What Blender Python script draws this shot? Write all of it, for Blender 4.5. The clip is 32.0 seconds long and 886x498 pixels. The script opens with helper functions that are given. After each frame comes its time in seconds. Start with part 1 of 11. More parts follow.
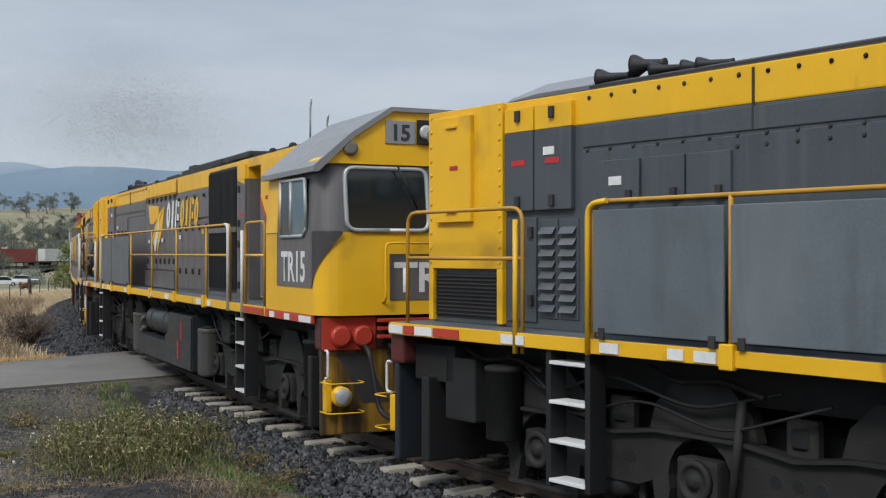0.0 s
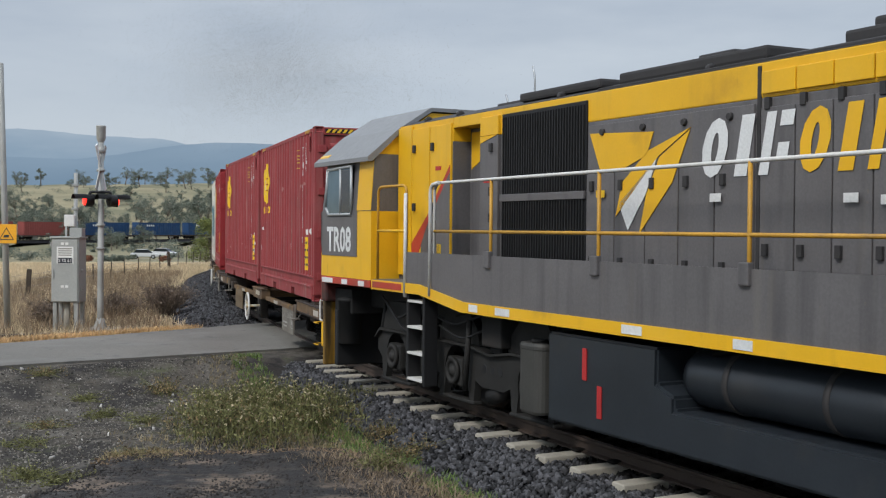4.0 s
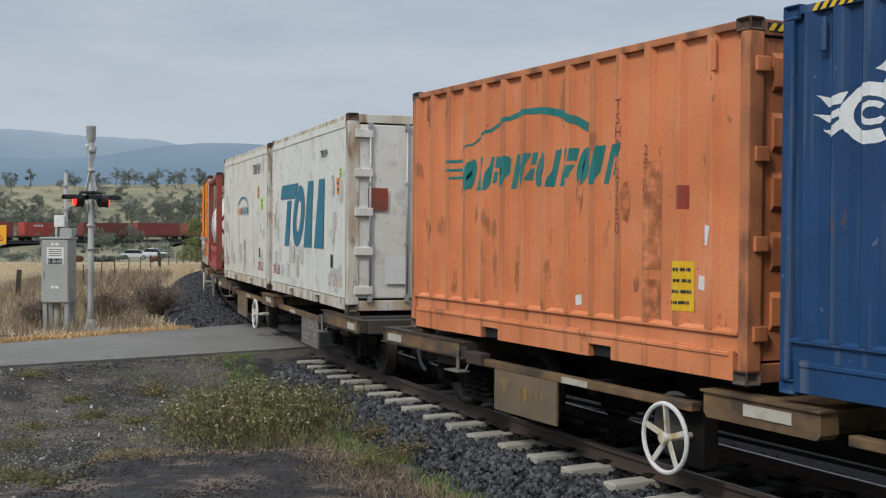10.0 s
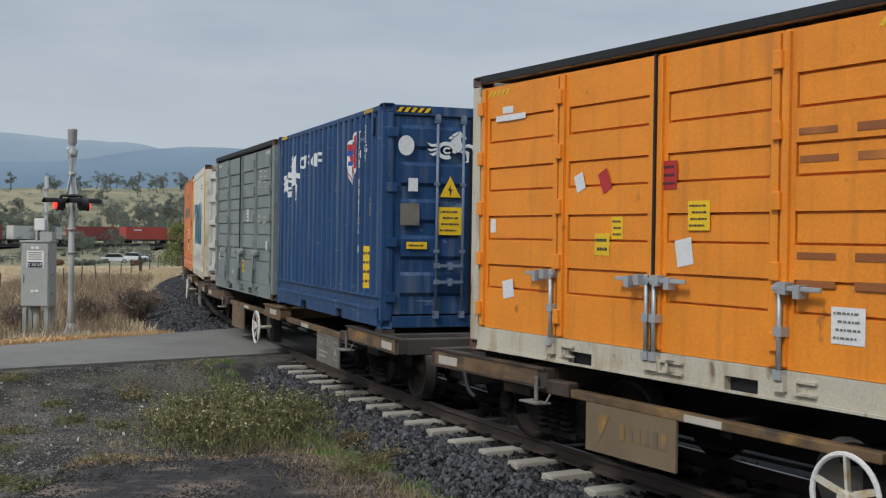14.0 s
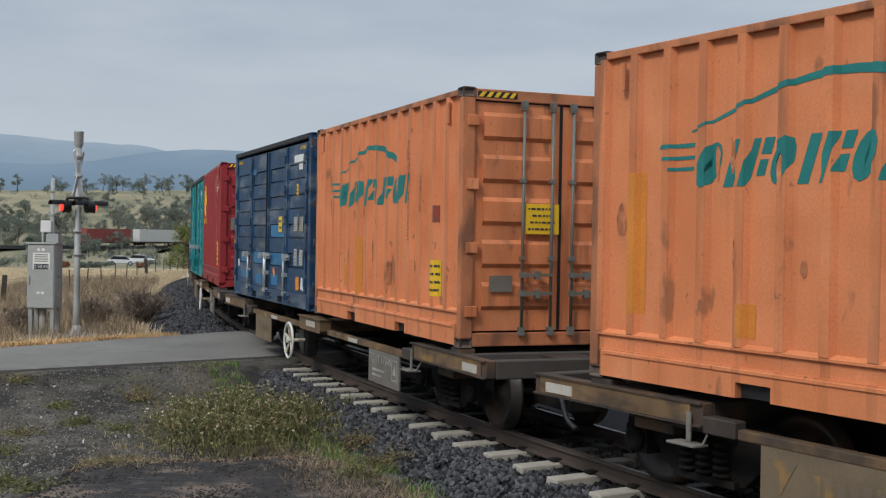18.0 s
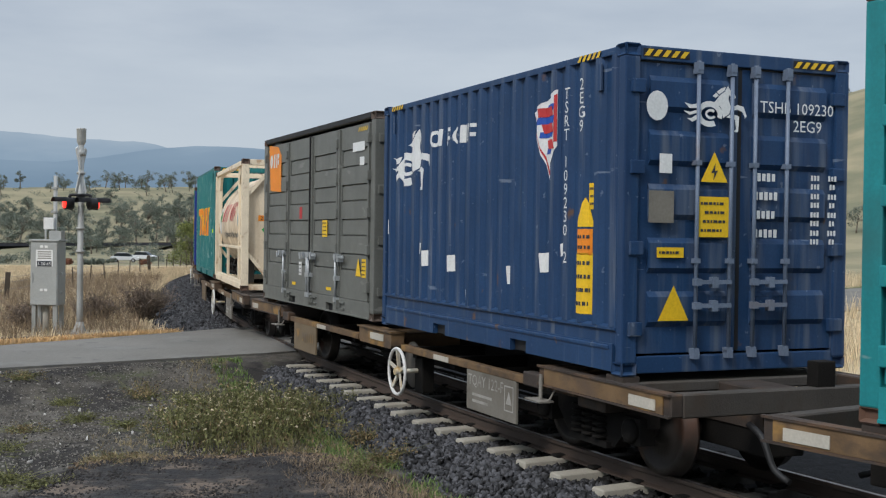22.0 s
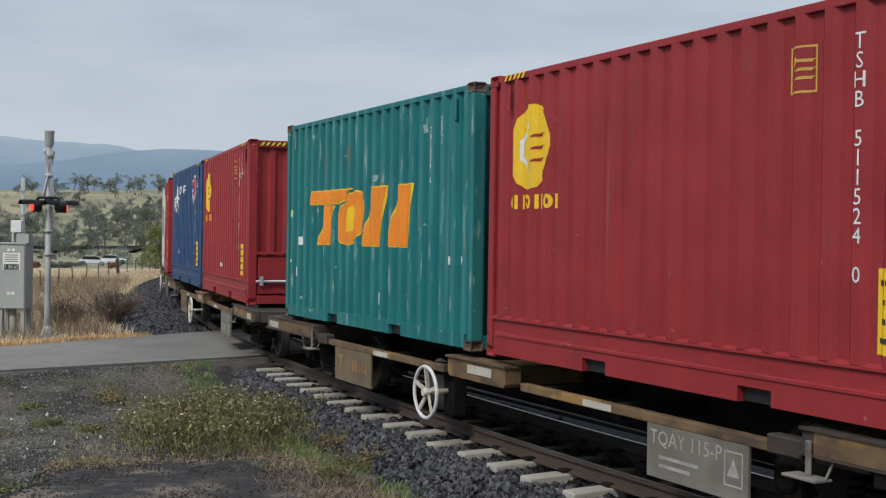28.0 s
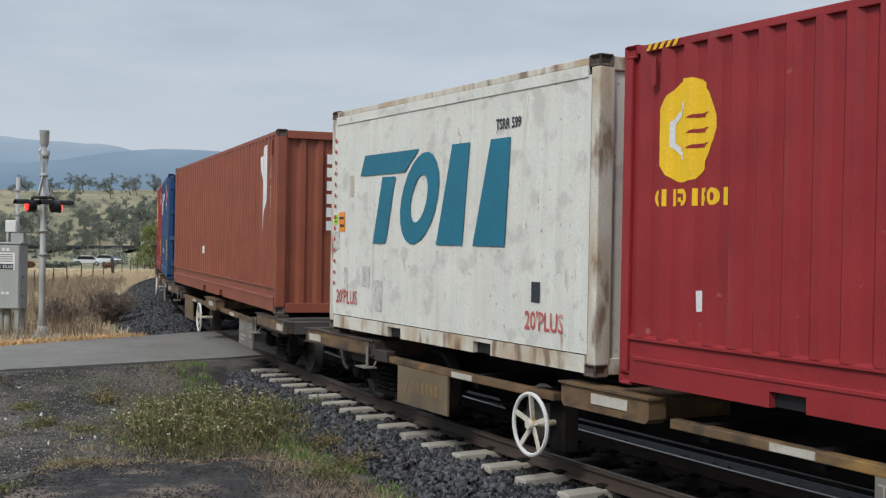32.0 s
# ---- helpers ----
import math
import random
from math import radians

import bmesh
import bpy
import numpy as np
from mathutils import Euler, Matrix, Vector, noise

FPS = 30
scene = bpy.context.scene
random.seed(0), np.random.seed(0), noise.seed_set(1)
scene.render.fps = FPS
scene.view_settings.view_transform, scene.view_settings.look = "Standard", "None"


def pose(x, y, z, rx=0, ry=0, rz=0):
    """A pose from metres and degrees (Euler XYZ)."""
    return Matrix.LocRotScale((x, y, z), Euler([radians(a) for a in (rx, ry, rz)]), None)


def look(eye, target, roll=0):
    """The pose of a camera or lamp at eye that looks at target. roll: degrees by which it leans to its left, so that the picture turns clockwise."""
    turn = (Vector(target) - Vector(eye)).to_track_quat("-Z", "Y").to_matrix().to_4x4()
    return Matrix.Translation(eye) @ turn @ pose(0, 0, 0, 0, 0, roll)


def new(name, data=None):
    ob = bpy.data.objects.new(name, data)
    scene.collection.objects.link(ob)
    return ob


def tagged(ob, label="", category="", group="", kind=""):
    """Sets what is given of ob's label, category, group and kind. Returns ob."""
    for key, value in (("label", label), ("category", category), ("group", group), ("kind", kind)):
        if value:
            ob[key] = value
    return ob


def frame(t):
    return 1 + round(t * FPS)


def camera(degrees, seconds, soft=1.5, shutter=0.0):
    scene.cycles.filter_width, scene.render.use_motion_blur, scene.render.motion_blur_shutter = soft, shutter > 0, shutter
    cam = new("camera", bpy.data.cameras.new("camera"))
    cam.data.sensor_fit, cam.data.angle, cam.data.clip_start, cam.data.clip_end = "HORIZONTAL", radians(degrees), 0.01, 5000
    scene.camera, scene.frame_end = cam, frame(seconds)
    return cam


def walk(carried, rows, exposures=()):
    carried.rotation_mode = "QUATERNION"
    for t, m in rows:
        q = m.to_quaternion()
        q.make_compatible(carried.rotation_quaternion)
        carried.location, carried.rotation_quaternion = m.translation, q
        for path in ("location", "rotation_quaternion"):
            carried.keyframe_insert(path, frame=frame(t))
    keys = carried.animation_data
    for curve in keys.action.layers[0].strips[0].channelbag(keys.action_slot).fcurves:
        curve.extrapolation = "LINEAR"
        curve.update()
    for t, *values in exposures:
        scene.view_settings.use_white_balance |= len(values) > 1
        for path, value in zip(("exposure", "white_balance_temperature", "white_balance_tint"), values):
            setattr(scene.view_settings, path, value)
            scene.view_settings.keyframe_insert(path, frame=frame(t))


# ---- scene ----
EYE = 2.16
cam = camera(41.5, 32.0, soft=1.2)
# seconds, yaw, pitch, roll of the hand-held camera, which stands on one spot
TURNS = [
    (0.0, -7.222, 0.237, -0.022), (0.5, -5.599, -0.116, -0.046), (1.0, -4.542, -0.485, -0.064), (1.5, -3.573, -0.754, -0.052),
    (2.0, -2.984, -0.871, -0.098), (2.5, -2.531, -0.962, -0.245), (3.0, -1.66, -0.936, -0.312), (3.5, -1.215, -0.941, -0.415),
    (5.5, -0.233, -0.95, -0.541), (6.0, 0.024, -0.909, -0.516), (6.5, 0.148, -0.874, -0.44), (7.0, 0.114, -0.881, -0.379),
    (7.5, 0.068, -0.902, -0.381), (8.0, -0.106, -0.927, -0.314), (8.5, -0.424, -0.937, -0.248), (9.0, -0.717, -0.938, -0.339),
    (9.5, -1.109, -0.931, -0.427), (10.0, -1.391, -0.934, -0.435), (10.5, -1.677, -0.904, -0.492), (11.0, -1.955, -0.879, -0.546),
    (11.5, -2.195, -0.833, -0.513), (12.0, -2.328, -0.807, -0.618), (12.5, -2.321, -0.777, -0.689), (13.0, -2.372, -0.697, -0.702),
    (13.5, -2.314, -0.669, -0.697), (14.0, -2.262, -0.643, -0.785), (14.5, -2.157, -0.589, -0.829), (15.0, -2.111, -0.508, -0.842),
    (15.5, -2.175, -0.474, -0.884), (17.5, -2.09, -0.455, -0.95), (18.0, -1.992, -0.489, -0.958), (18.5, -1.888, -0.56, -1.005),
    (19.0, -1.797, -0.604, -1.004), (19.5, -1.744, -0.634, -1.027), (20.0, -1.684, -0.644, -1.05), (20.5, -1.674, -0.675, -0.99),
    (21.0, -1.682, -0.689, -0.915), (21.5, -1.781, -0.69, -0.834), (22.0, -1.861, -0.693, -0.78), (22.5, -1.931, -0.661, -0.807),
    (23.0, -2.086, -0.63, -0.792), (23.5, -2.327, -0.636, -0.767), (24.0, -2.506, -0.666, -0.842), (24.5, -2.643, -0.688, -0.797),
    (25.0, -2.738, -0.705, -0.852), (25.5, -2.886, -0.709, -0.83), (27.5, -3.195, -0.62, -0.767), (28.0, -3.289, -0.499, -0.862),
    (28.5, -3.334, -0.412, -0.869), (29.0, -3.364, -0.356, -0.931), (29.5, -3.345, -0.348, -0.933), (30.0, -3.362, -0.36, -1.0),
    (30.5, -3.363, -0.409, -0.98), (31.0, -3.447, -0.401, -1.005), (31.5, -3.51, -0.438, -0.997), (32.0, -3.522, -0.448, -1.032),
]
walk(cam, [(t, pose(0, 0, EYE, 90 + pitch, roll, yaw)) for t, yaw, pitch, roll in TURNS],
     [(0, 0.08), (6, 0.1), (9, 0.02), (11, -0.06), (12, -0.2), (13, -0.14), (15, -0.03), (18, -0.02), (20, 0.1), (24, 0.08), (25, 0.02), (28, 0.1), (31, 0.12), (32, 0.12)])

# ---- light: a bright overcast sky, with a soft low sun behind the cloud ----
world = bpy.data.worlds.new("overcast_sky")
scene.world = world
world.use_nodes = True
wn, wl = world.node_tree.nodes, world.node_tree.links
wn.clear()
w_out, w_bg = wn.new("ShaderNodeOutputWorld"), wn.new("ShaderNodeBackground")
w_sky = wn.new("ShaderNodeTexSky")
w_sky.sky_type, w_sky.sun_disc = "NISHITA", False
w_sky.sun_elevation, w_sky.sun_rotation = radians(44.6), radians(218)
w_tc, w_map, w_noise, w_ramp = (wn.new("ShaderNodeTexCoord"), wn.new("ShaderNodeMapping"), wn.new("ShaderNodeTexNoise"), wn.new("ShaderNodeValToRGB"))
w_map.inputs["Scale"].default_value = (1.0, 1.0, 4.5)
w_noise.inputs["Scale"].default_value, w_noise.inputs["Detail"].default_value, w_noise.inputs["Roughness"].default_value = 2.6, 6.0, 0.55
w_ramp.color_ramp.elements[0].position, w_ramp.color_ramp.elements[0].color = 0.34, (0.45, 0.52, 0.62, 1)
w_ramp.color_ramp.elements[1].position, w_ramp.color_ramp.elements[1].color = 0.64, (0.60, 0.665, 0.745, 1)
w_sep, w_hor, w_mixh, w_mixs, w_dim = (wn.new("ShaderNodeSeparateXYZ"), wn.new("ShaderNodeMapRange"), wn.new("ShaderNodeMixRGB"), wn.new("ShaderNodeMixRGB"), wn.new("ShaderNodeMixRGB"))
w_hor.inputs["From Min"].default_value, w_hor.inputs["From Max"].default_value = 0.02, 0.16
w_mixh.inputs[1].default_value = (0.585, 0.655, 0.735, 1)
w_dim.blend_type, w_dim.inputs[0].default_value, w_dim.inputs[2].default_value = "MULTIPLY", 1.0, (0.08, 0.08, 0.08, 1)
w_mixs.inputs[0].default_value = 0.12
wl.new(w_tc.outputs["Generated"], w_map.inputs["Vector"])
wl.new(w_map.outputs[0], w_noise.inputs["Vector"])
wl.new(w_noise.outputs[0], w_ramp.inputs[0])
wl.new(w_tc.outputs["Generated"], w_sep.inputs[0])
wl.new(w_sep.outputs[2], w_hor.inputs[0])
wl.new(w_hor.outputs[0], w_mixh.inputs[0])
wl.new(w_ramp.outputs[0], w_mixh.inputs[2])
wl.new(w_sky.outputs[0], w_dim.inputs[1])
wl.new(w_mixh.outputs[0], w_mixs.inputs[1])
wl.new(w_dim.outputs[0], w_mixs.inputs[2])
wl.new(w_mixs.outputs[0], w_bg.inputs[0])
wl.new(w_bg.outputs[0], w_out.inputs[0])
w_up, w_gain = wn.new("ShaderNodeMapRange"), wn.new("ShaderNodeMixRGB")
w_up.inputs["From Min"].default_value, w_up.inputs["From Max"].default_value = 0.22, 1.0
w_up.inputs["To Min"].default_value, w_up.inputs["To Max"].default_value = 0.9, 2.3
w_gain.blend_type, w_gain.inputs[0].default_value = "MULTIPLY", 1.0
wl.new(w_sep.outputs[2], w_up.inputs[0])
wl.new(w_mixs.outputs[0], w_gain.inputs[1])
wl.new(w_up.outputs[0], w_gain.inputs[2])
wl.new(w_gain.outputs[0], w_bg.inputs[0])
w_bg.inputs[1].default_value = 1.0
sun = new("sun", bpy.data.lights.new("sun", "SUN"))
sun.data.energy, sun.data.angle, sun.data.color = 2.05, radians(14), (1.0, 0.97, 0.93)
sun.matrix_world = look((-28, -36, 45), (0, 0, 0))
scene.view_settings.exposure = 0.1


# ---- materials ----
def mat(name, col, rough=0.6, metal=0.0, var=0.12, scale=2.0, dirt=None, amount=0.35, streak=False, bump=0.0, bscale=60.0, fine=0.06, emit=0.0, spread=0.12, spec=0.4, dscale=1.3, layers=()):
    m = bpy.data.materials.new(name)
    m.use_nodes = True
    n, l = m.node_tree.nodes, m.node_tree.links
    p = n["Principled BSDF"]
    p.inputs["Roughness"].default_value, p.inputs["Metallic"].default_value = rough, metal
    p.inputs["Specular IOR Level"].default_value = spec
    tc, info, add = n.new("ShaderNodeTexCoord"), n.new("ShaderNodeObjectInfo"), n.new("ShaderNodeVectorMath")
    sc = n.new("ShaderNodeVectorMath")
    sc.operation, add.operation = "SCALE", "ADD"
    sc.inputs[0].default_value, add.inputs[0].default_value = (37.0, 19.0, 23.0), (0, 0, 0)
    l.new(info.outputs["Random"], sc.inputs["Scale"])
    l.new(tc.outputs["Object"], add.inputs[0])
    l.new(sc.outputs[0], add.inputs[1])
    def noise_node(k, detail=4.0, stretch=(1, 1, 1)):
        mp, t = n.new("ShaderNodeMapping"), n.new("ShaderNodeTexNoise")
        mp.inputs["Scale"].default_value = stretch
        t.inputs["Scale"].default_value, t.inputs["Detail"].default_value = k, detail
        l.new(add.outputs[0], mp.inputs["Vector"])
        l.new(mp.outputs[0], t.inputs["Vector"])
        return t.outputs[0]
    def ramp(src, a, b):
        r = n.new("ShaderNodeMapRange")
        r.inputs["From Min"].default_value, r.inputs["From Max"].default_value = a, b
        l.new(src, r.inputs[0])
        return r.outputs[0]
    def mix(fac, a, b, mode="MIX"):
        x = n.new("ShaderNodeMixRGB")
        x.blend_type = mode
        for i, v in ((0, fac), (1, a), (2, b)):
            if isinstance(v, (int, float)):
                x.inputs[i].default_value = v
            elif isinstance(v, tuple):
                x.inputs[i].default_value = (*v, 1)
            else:
                l.new(v, x.inputs[i])
        return x.outputs[0]
    lo, hi = tuple(c * (1 - var) for c in col), tuple(min(1, c * (1 + var)) for c in col)
    c = mix(ramp(noise_node(scale, 5), 0.3, 0.7), lo, hi)
    if fine:
        c = mix(ramp(noise_node(scale * 22, 3), 0.3, 0.7), c, mix(1.0, c, (1 - 2.5 * fine,) * 3, "MULTIPLY"))
    if dirt:
        st = (5.0, 5.0, 0.28) if streak else (1, 1, 1)
        c = mix(ramp(noise_node(dscale, 7, st), 0.72 - amount * 0.5, 0.72 - amount * 0.5 + spread * 2), c, dirt)
    for tone, stretch, a, b, amt, crest in layers:
        # stains, rust, scuffs and painted rib light; crest keeps them on the outer folds of corrugated steel
        k = n.new("ShaderNodeMath")
        k.operation = "MULTIPLY"
        k.inputs[1].default_value = amt
        l.new(ramp(noise_node(1.0, 8, stretch), a, b), k.inputs[0])
        f_out = k.outputs[0]
        if crest:
            sx, md, lt, ml = n.new("ShaderNodeSeparateXYZ"), n.new("ShaderNodeMath"), n.new("ShaderNodeMath"), n.new("ShaderNodeMath")
            md.operation, lt.operation, ml.operation = "FLOORED_MODULO", "LESS_THAN", "MULTIPLY"
            md.inputs[1].default_value, lt.inputs[1].default_value = (0.28 if crest == 1 else crest), 0.09
            l.new(tc.outputs["Object"], sx.inputs[0])
            l.new(sx.outputs[0], md.inputs[0])
            l.new(md.outputs[0], lt.inputs[0])
            l.new(lt.outputs[0], ml.inputs[0])
            l.new(f_out, ml.inputs[1])
            f_out = ml.outputs[0]
        c = mix(f_out, c, tone)
    l.new(c, p.inputs["Base Color"])
    rr = n.new("ShaderNodeMapRange")
    rr.inputs["To Min"].default_value, rr.inputs["To Max"].default_value = max(0.02, rough - 0.12), min(1, rough + 0.12)
    l.new(noise_node(scale * 4), rr.inputs[0])
    l.new(rr.outputs[0], p.inputs["Roughness"])
    if bump:
        b = n.new("ShaderNodeBump")
        b.inputs["Strength"].default_value, b.inputs["Distance"].default_value = bump, 0.02
        l.new(noise_node(bscale, 5), b.inputs["Height"])
        l.new(b.outputs[0], p.inputs["Normal"])
    if emit:
        p.inputs["Emission Color"].default_value, p.inputs["Emission Strength"].default_value = (*col, 1), emit
    return m


RUST, GRIME, SOOT = (0.12, 0.05, 0.025), (0.10, 0.085, 0.07), (0.03, 0.028, 0.026)
M = {
    "red": mat("maroon_container_paint", (0.275, 0.027, 0.030), 0.5, spec=0.25, dirt=(0.24, 0.10, 0.085), amount=0.14, streak=True, bump=0.05, layers=[((0.16, 0.028, 0.034), (7, 7, 0.35), 0.55, 0.8, 0.5, 0), ((0.36, 0.17, 0.15), (5, 5, 7), 0.70, 0.73, 0.5, 0), ((0.12, 0.05, 0.03), (9, 9, 2), 0.68, 0.74, 0.6, 1)]),
    "redfaded": mat("dusty_maroon_container_paint", (0.285, 0.052, 0.055), 0.6, spec=0.2, dirt=(0.26, 0.13, 0.115), amount=0.3, streak=True, bump=0.05, layers=[((0.17, 0.045, 0.045), (7, 7, 0.35), 0.52, 0.78, 0.5, 0), ((0.36, 0.20, 0.18), (5, 5, 0.6), 0.60, 0.78, 0.5, 0), ((0.42, 0.28, 0.25), (6, 6, 8), 0.69, 0.73, 0.5, 0), ((0.12, 0.05, 0.03), (9, 9, 2), 0.66, 0.72, 0.6, 1)]),
    "blue": mat("navy_container_paint", (0.0165, 0.058, 0.148), 0.5, spec=0.25, dirt=(0.08, 0.11, 0.15), amount=0.2, streak=True, bump=0.05, layers=[((0.14, 0.16, 0.19), (8, 8, 0.5), 0.5, 0.70, 0.55, 1), ((0.012, 0.030, 0.08), (5, 5, 0.3), 0.52, 0.75, 0.5, 0), ((0.14, 0.07, 0.03), (3.2, 3.2, 2.4), 0.69, 0.74, 0.8, 0), ((0.24, 0.28, 0.34), (1.5, 1.5, 10), 0.69, 0.72, 0.45, 0), ((0.20, 0.24, 0.31), (14, 14, 14), 0.68, 0.71, 0.4, 0)]),
    # navy copy darkened part-way: its dim look at one angle painted in
    "navydark": mat("angle_darkened_navy_paint", (0.0165, 0.049, 0.120), 0.5, spec=0.25, dirt=(0.06, 0.075, 0.10), amount=0.2, streak=True, bump=0.05, layers=[((0.14, 0.16, 0.19), (8, 8, 0.5), 0.5, 0.70, 0.55, 1), ((0.012, 0.030, 0.08), (5, 5, 0.3), 0.52, 0.75, 0.5, 0), ((0.14, 0.07, 0.03), (3.2, 3.2, 2.4), 0.69, 0.74, 0.8, 0), ((0.24, 0.28, 0.34), (1.5, 1.5, 10), 0.69, 0.72, 0.45, 0), ((0.20, 0.24, 0.31), (14, 14, 14), 0.68, 0.71, 0.4, 0)]),
    "darkblue": mat("weathered_blue_paint", (0.020, 0.055, 0.112), 0.5, spec=0.25, var=0.35, dirt=(0.11, 0.125, 0.145), amount=0.34, bump=0.05, layers=[((0.17, 0.195, 0.215), (0.9, 0.9, 3.5), 0.54, 0.66, 0.55, 0), ((0.16, 0.15, 0.10), (1.1, 1.1, 4), 0.64, 0.70, 0.5, 0), ((0.13, 0.07, 0.035), (3, 3, 4), 0.63, 0.70, 0.7, 0), ((0.01, 0.02, 0.05), (6, 6, 0.4), 0.55, 0.75, 0.5, 0), ((0.30, 0.33, 0.36), (7, 7, 9), 0.68, 0.71, 0.5, 0)]),
    "orange": mat("faded_orange_paint", (0.66, 0.222, 0.088), 0.6, var=0.09, dirt=(0.46, 0.15, 0.06), amount=0.16, streak=True, bump=0.06, layers=[((0.74, 0.34, 0.18), (2.2, 2.2, 1.2), 0.5, 0.72, 0.3, 0), ((0.50, 0.15, 0.05), (0.9, 0.9, 0.8), 0.52, 0.66, 0.5, 0), ((0.30, 0.10, 0.038), (2.5, 2.5, 0.5), 0.42, 0.62, 0.55, 0.42), ((0.22, 0.085, 0.04), (8, 8, 0.45), 0.56, 0.70, 0.65, 0.42), ((0.20, 0.085, 0.04), (3.4, 3.4, 1.5), 0.63, 0.68, 0.65, 0), ((0.14, 0.07, 0.04), (11, 11, 7), 0.67, 0.71, 0.6, 0)]),
    "orangeframe": mat("rusted_orange_frame", (0.50, 0.18, 0.075), 0.65, var=0.15, dirt=(0.22, 0.09, 0.045), amount=0.5, bump=0.12, layers=[((0.13, 0.06, 0.035), (4, 4, 1.6), 0.50, 0.64, 0.75, 0)]),
    "ochrepatch": mat("ochre_paint_patch", (0.62, 0.22, 0.035), 0.6, var=0.12, dirt=(0.34, 0.13, 0.05), amount=0.3, bump=0.05),
    "rustblot": mat("rust_blot", (0.36, 0.13, 0.055), 0.8, var=0.35, scale=6, dirt=(0.66, 0.24, 0.105), amount=0.55, dscale=9, bump=0.1),
    "amber": mat("amber_orange_paint", (0.80, 0.262, 0.022), 0.5, var=0.08, dirt=(0.40, 0.15, 0.03), amount=0.15, bump=0.04, layers=[((0.38, 0.14, 0.03), (7, 7, 0.4), 0.55, 0.75, 0.5, 0), ((0.14, 0.06, 0.03), (4, 4, 3), 0.69, 0.74, 0.6, 0)]),
    "rustred": mat("orange_red_paint", (0.50, 0.10, 0.045), 0.55, var=0.1, dirt=(0.22, 0.06, 0.03), amount=0.25, streak=True, bump=0.05),
    "brown": mat("brown_container_paint", (0.24, 0.065, 0.035), 0.55, dirt=(0.12, 0.04, 0.03), amount=0.2, streak=True, bump=0.05),
    # teal's first layer pales the outer folds: light on the ribs painted in
    "teal": mat("teal_container_paint", (0.006, 0.136, 0.143), 0.5, spec=0.25, dirt=(0.10, 0.24, 0.22), amount=0.22, streak=True, bump=0.05, layers=[((0.05, 0.21, 0.195), (1.6, 1.6, 0.7), 0.30, 0.58, 0.5, 1), ((0.006, 0.11, 0.12), (4, 4, 0.3), 0.5, 0.72, 0.5, 0), ((0.30, 0.40, 0.37), (9, 9, 2.4), 0.58, 0.68, 0.6, 1), ((0.20, 0.10, 0.05), (6, 6, 0.8), 0.64, 0.72, 0.75, 1), ((0.35, 0.42, 0.38), (4, 4, 5), 0.70, 0.72, 0.7, 0)]),
    "sea": mat("sea_green_paint", (0.012, 0.22, 0.235), 0.5, var=0.15, dirt=(0.03, 0.12, 0.12), amount=0.25, bump=0.04, layers=[((0.30, 0.40, 0.38), (2, 2, 6), 0.68, 0.72, 0.5, 0), ((0.008, 0.12, 0.13), (5, 5, 0.4), 0.52, 0.75, 0.5, 0)]),
    "white": mat("dirty_white_panel", (0.66, 0.65, 0.585), 0.5, var=0.05, dirt=(0.36, 0.33, 0.28), amount=0.2, streak=True, bump=0.03, layers=[((0.50, 0.43, 0.31), (6, 6, 0.3), 0.50, 0.70, 0.6, 0), ((0.38, 0.36, 0.32), (2.4, 2.4, 2.8), 0.56, 0.66, 0.5, 0), ((0.26, 0.12, 0.05), (6, 6, 0.8), 0.60, 0.70, 0.8, 0), ((0.10, 0.085, 0.07), (15, 15, 12), 0.65, 0.71, 0.6, 0)]),
    "whiteclean": mat("white_insulated_panel", (0.68, 0.67, 0.605), 0.5, var=0.05, dirt=(0.42, 0.39, 0.33), amount=0.22, streak=True, bump=0.03, layers=[((0.56, 0.53, 0.46), (6, 6, 0.3), 0.52, 0.72, 0.5, 0), ((0.42, 0.40, 0.36), (3, 3, 3.4), 0.57, 0.65, 0.55, 0), ((0.26, 0.14, 0.07), (7, 7, 1.2), 0.68, 0.75, 0.7, 0), ((0.12, 0.10, 0.085), (15, 15, 12), 0.67, 0.72, 0.5, 0)]),
    "cream": mat("cream_tank_paint", (0.74, 0.62, 0.45), 0.5, var=0.07, dirt=(0.30, 0.22, 0.14), amount=0.25, streak=True, bump=0.03, layers=[((0.34, 0.23, 0.14), (4, 4, 0.5), 0.45, 0.68, 0.7, 0), ((0.28, 0.18, 0.105), (1.2, 1.2, 1.0), 0.50, 0.66, 0.5, 0), ((0.14, 0.07, 0.04), (4, 4, 2), 0.62, 0.70, 0.65, 0)]),
    "tankwhite": mat("white_tank_skin", (0.79, 0.795, 0.80), 0.4, var=0.04, dirt=(0.5, 0.48, 0.44), amount=0.15, layers=[((0.5, 0.47, 0.40), (5, 5, 0.5), 0.56, 0.72, 0.4, 0), ((0.35, 0.30, 0.24), (2.5, 2.5, 2.5), 0.64, 0.72, 0.4, 0)]),
    "grey": mat("grey_container_paint", (0.20, 0.23, 0.225), 0.5, var=0.12, dirt=(0.12, 0.13, 0.12), amount=0.25, bump=0.04, layers=[((0.34, 0.36, 0.34), (1.5, 1.5, 5), 0.67, 0.71, 0.5, 0), ((0.10, 0.11, 0.105), (6, 6, 0.4), 0.52, 0.75, 0.5, 0), ((0.14, 0.08, 0.05), (4, 4, 4), 0.70, 0.75, 0.5, 0)]),
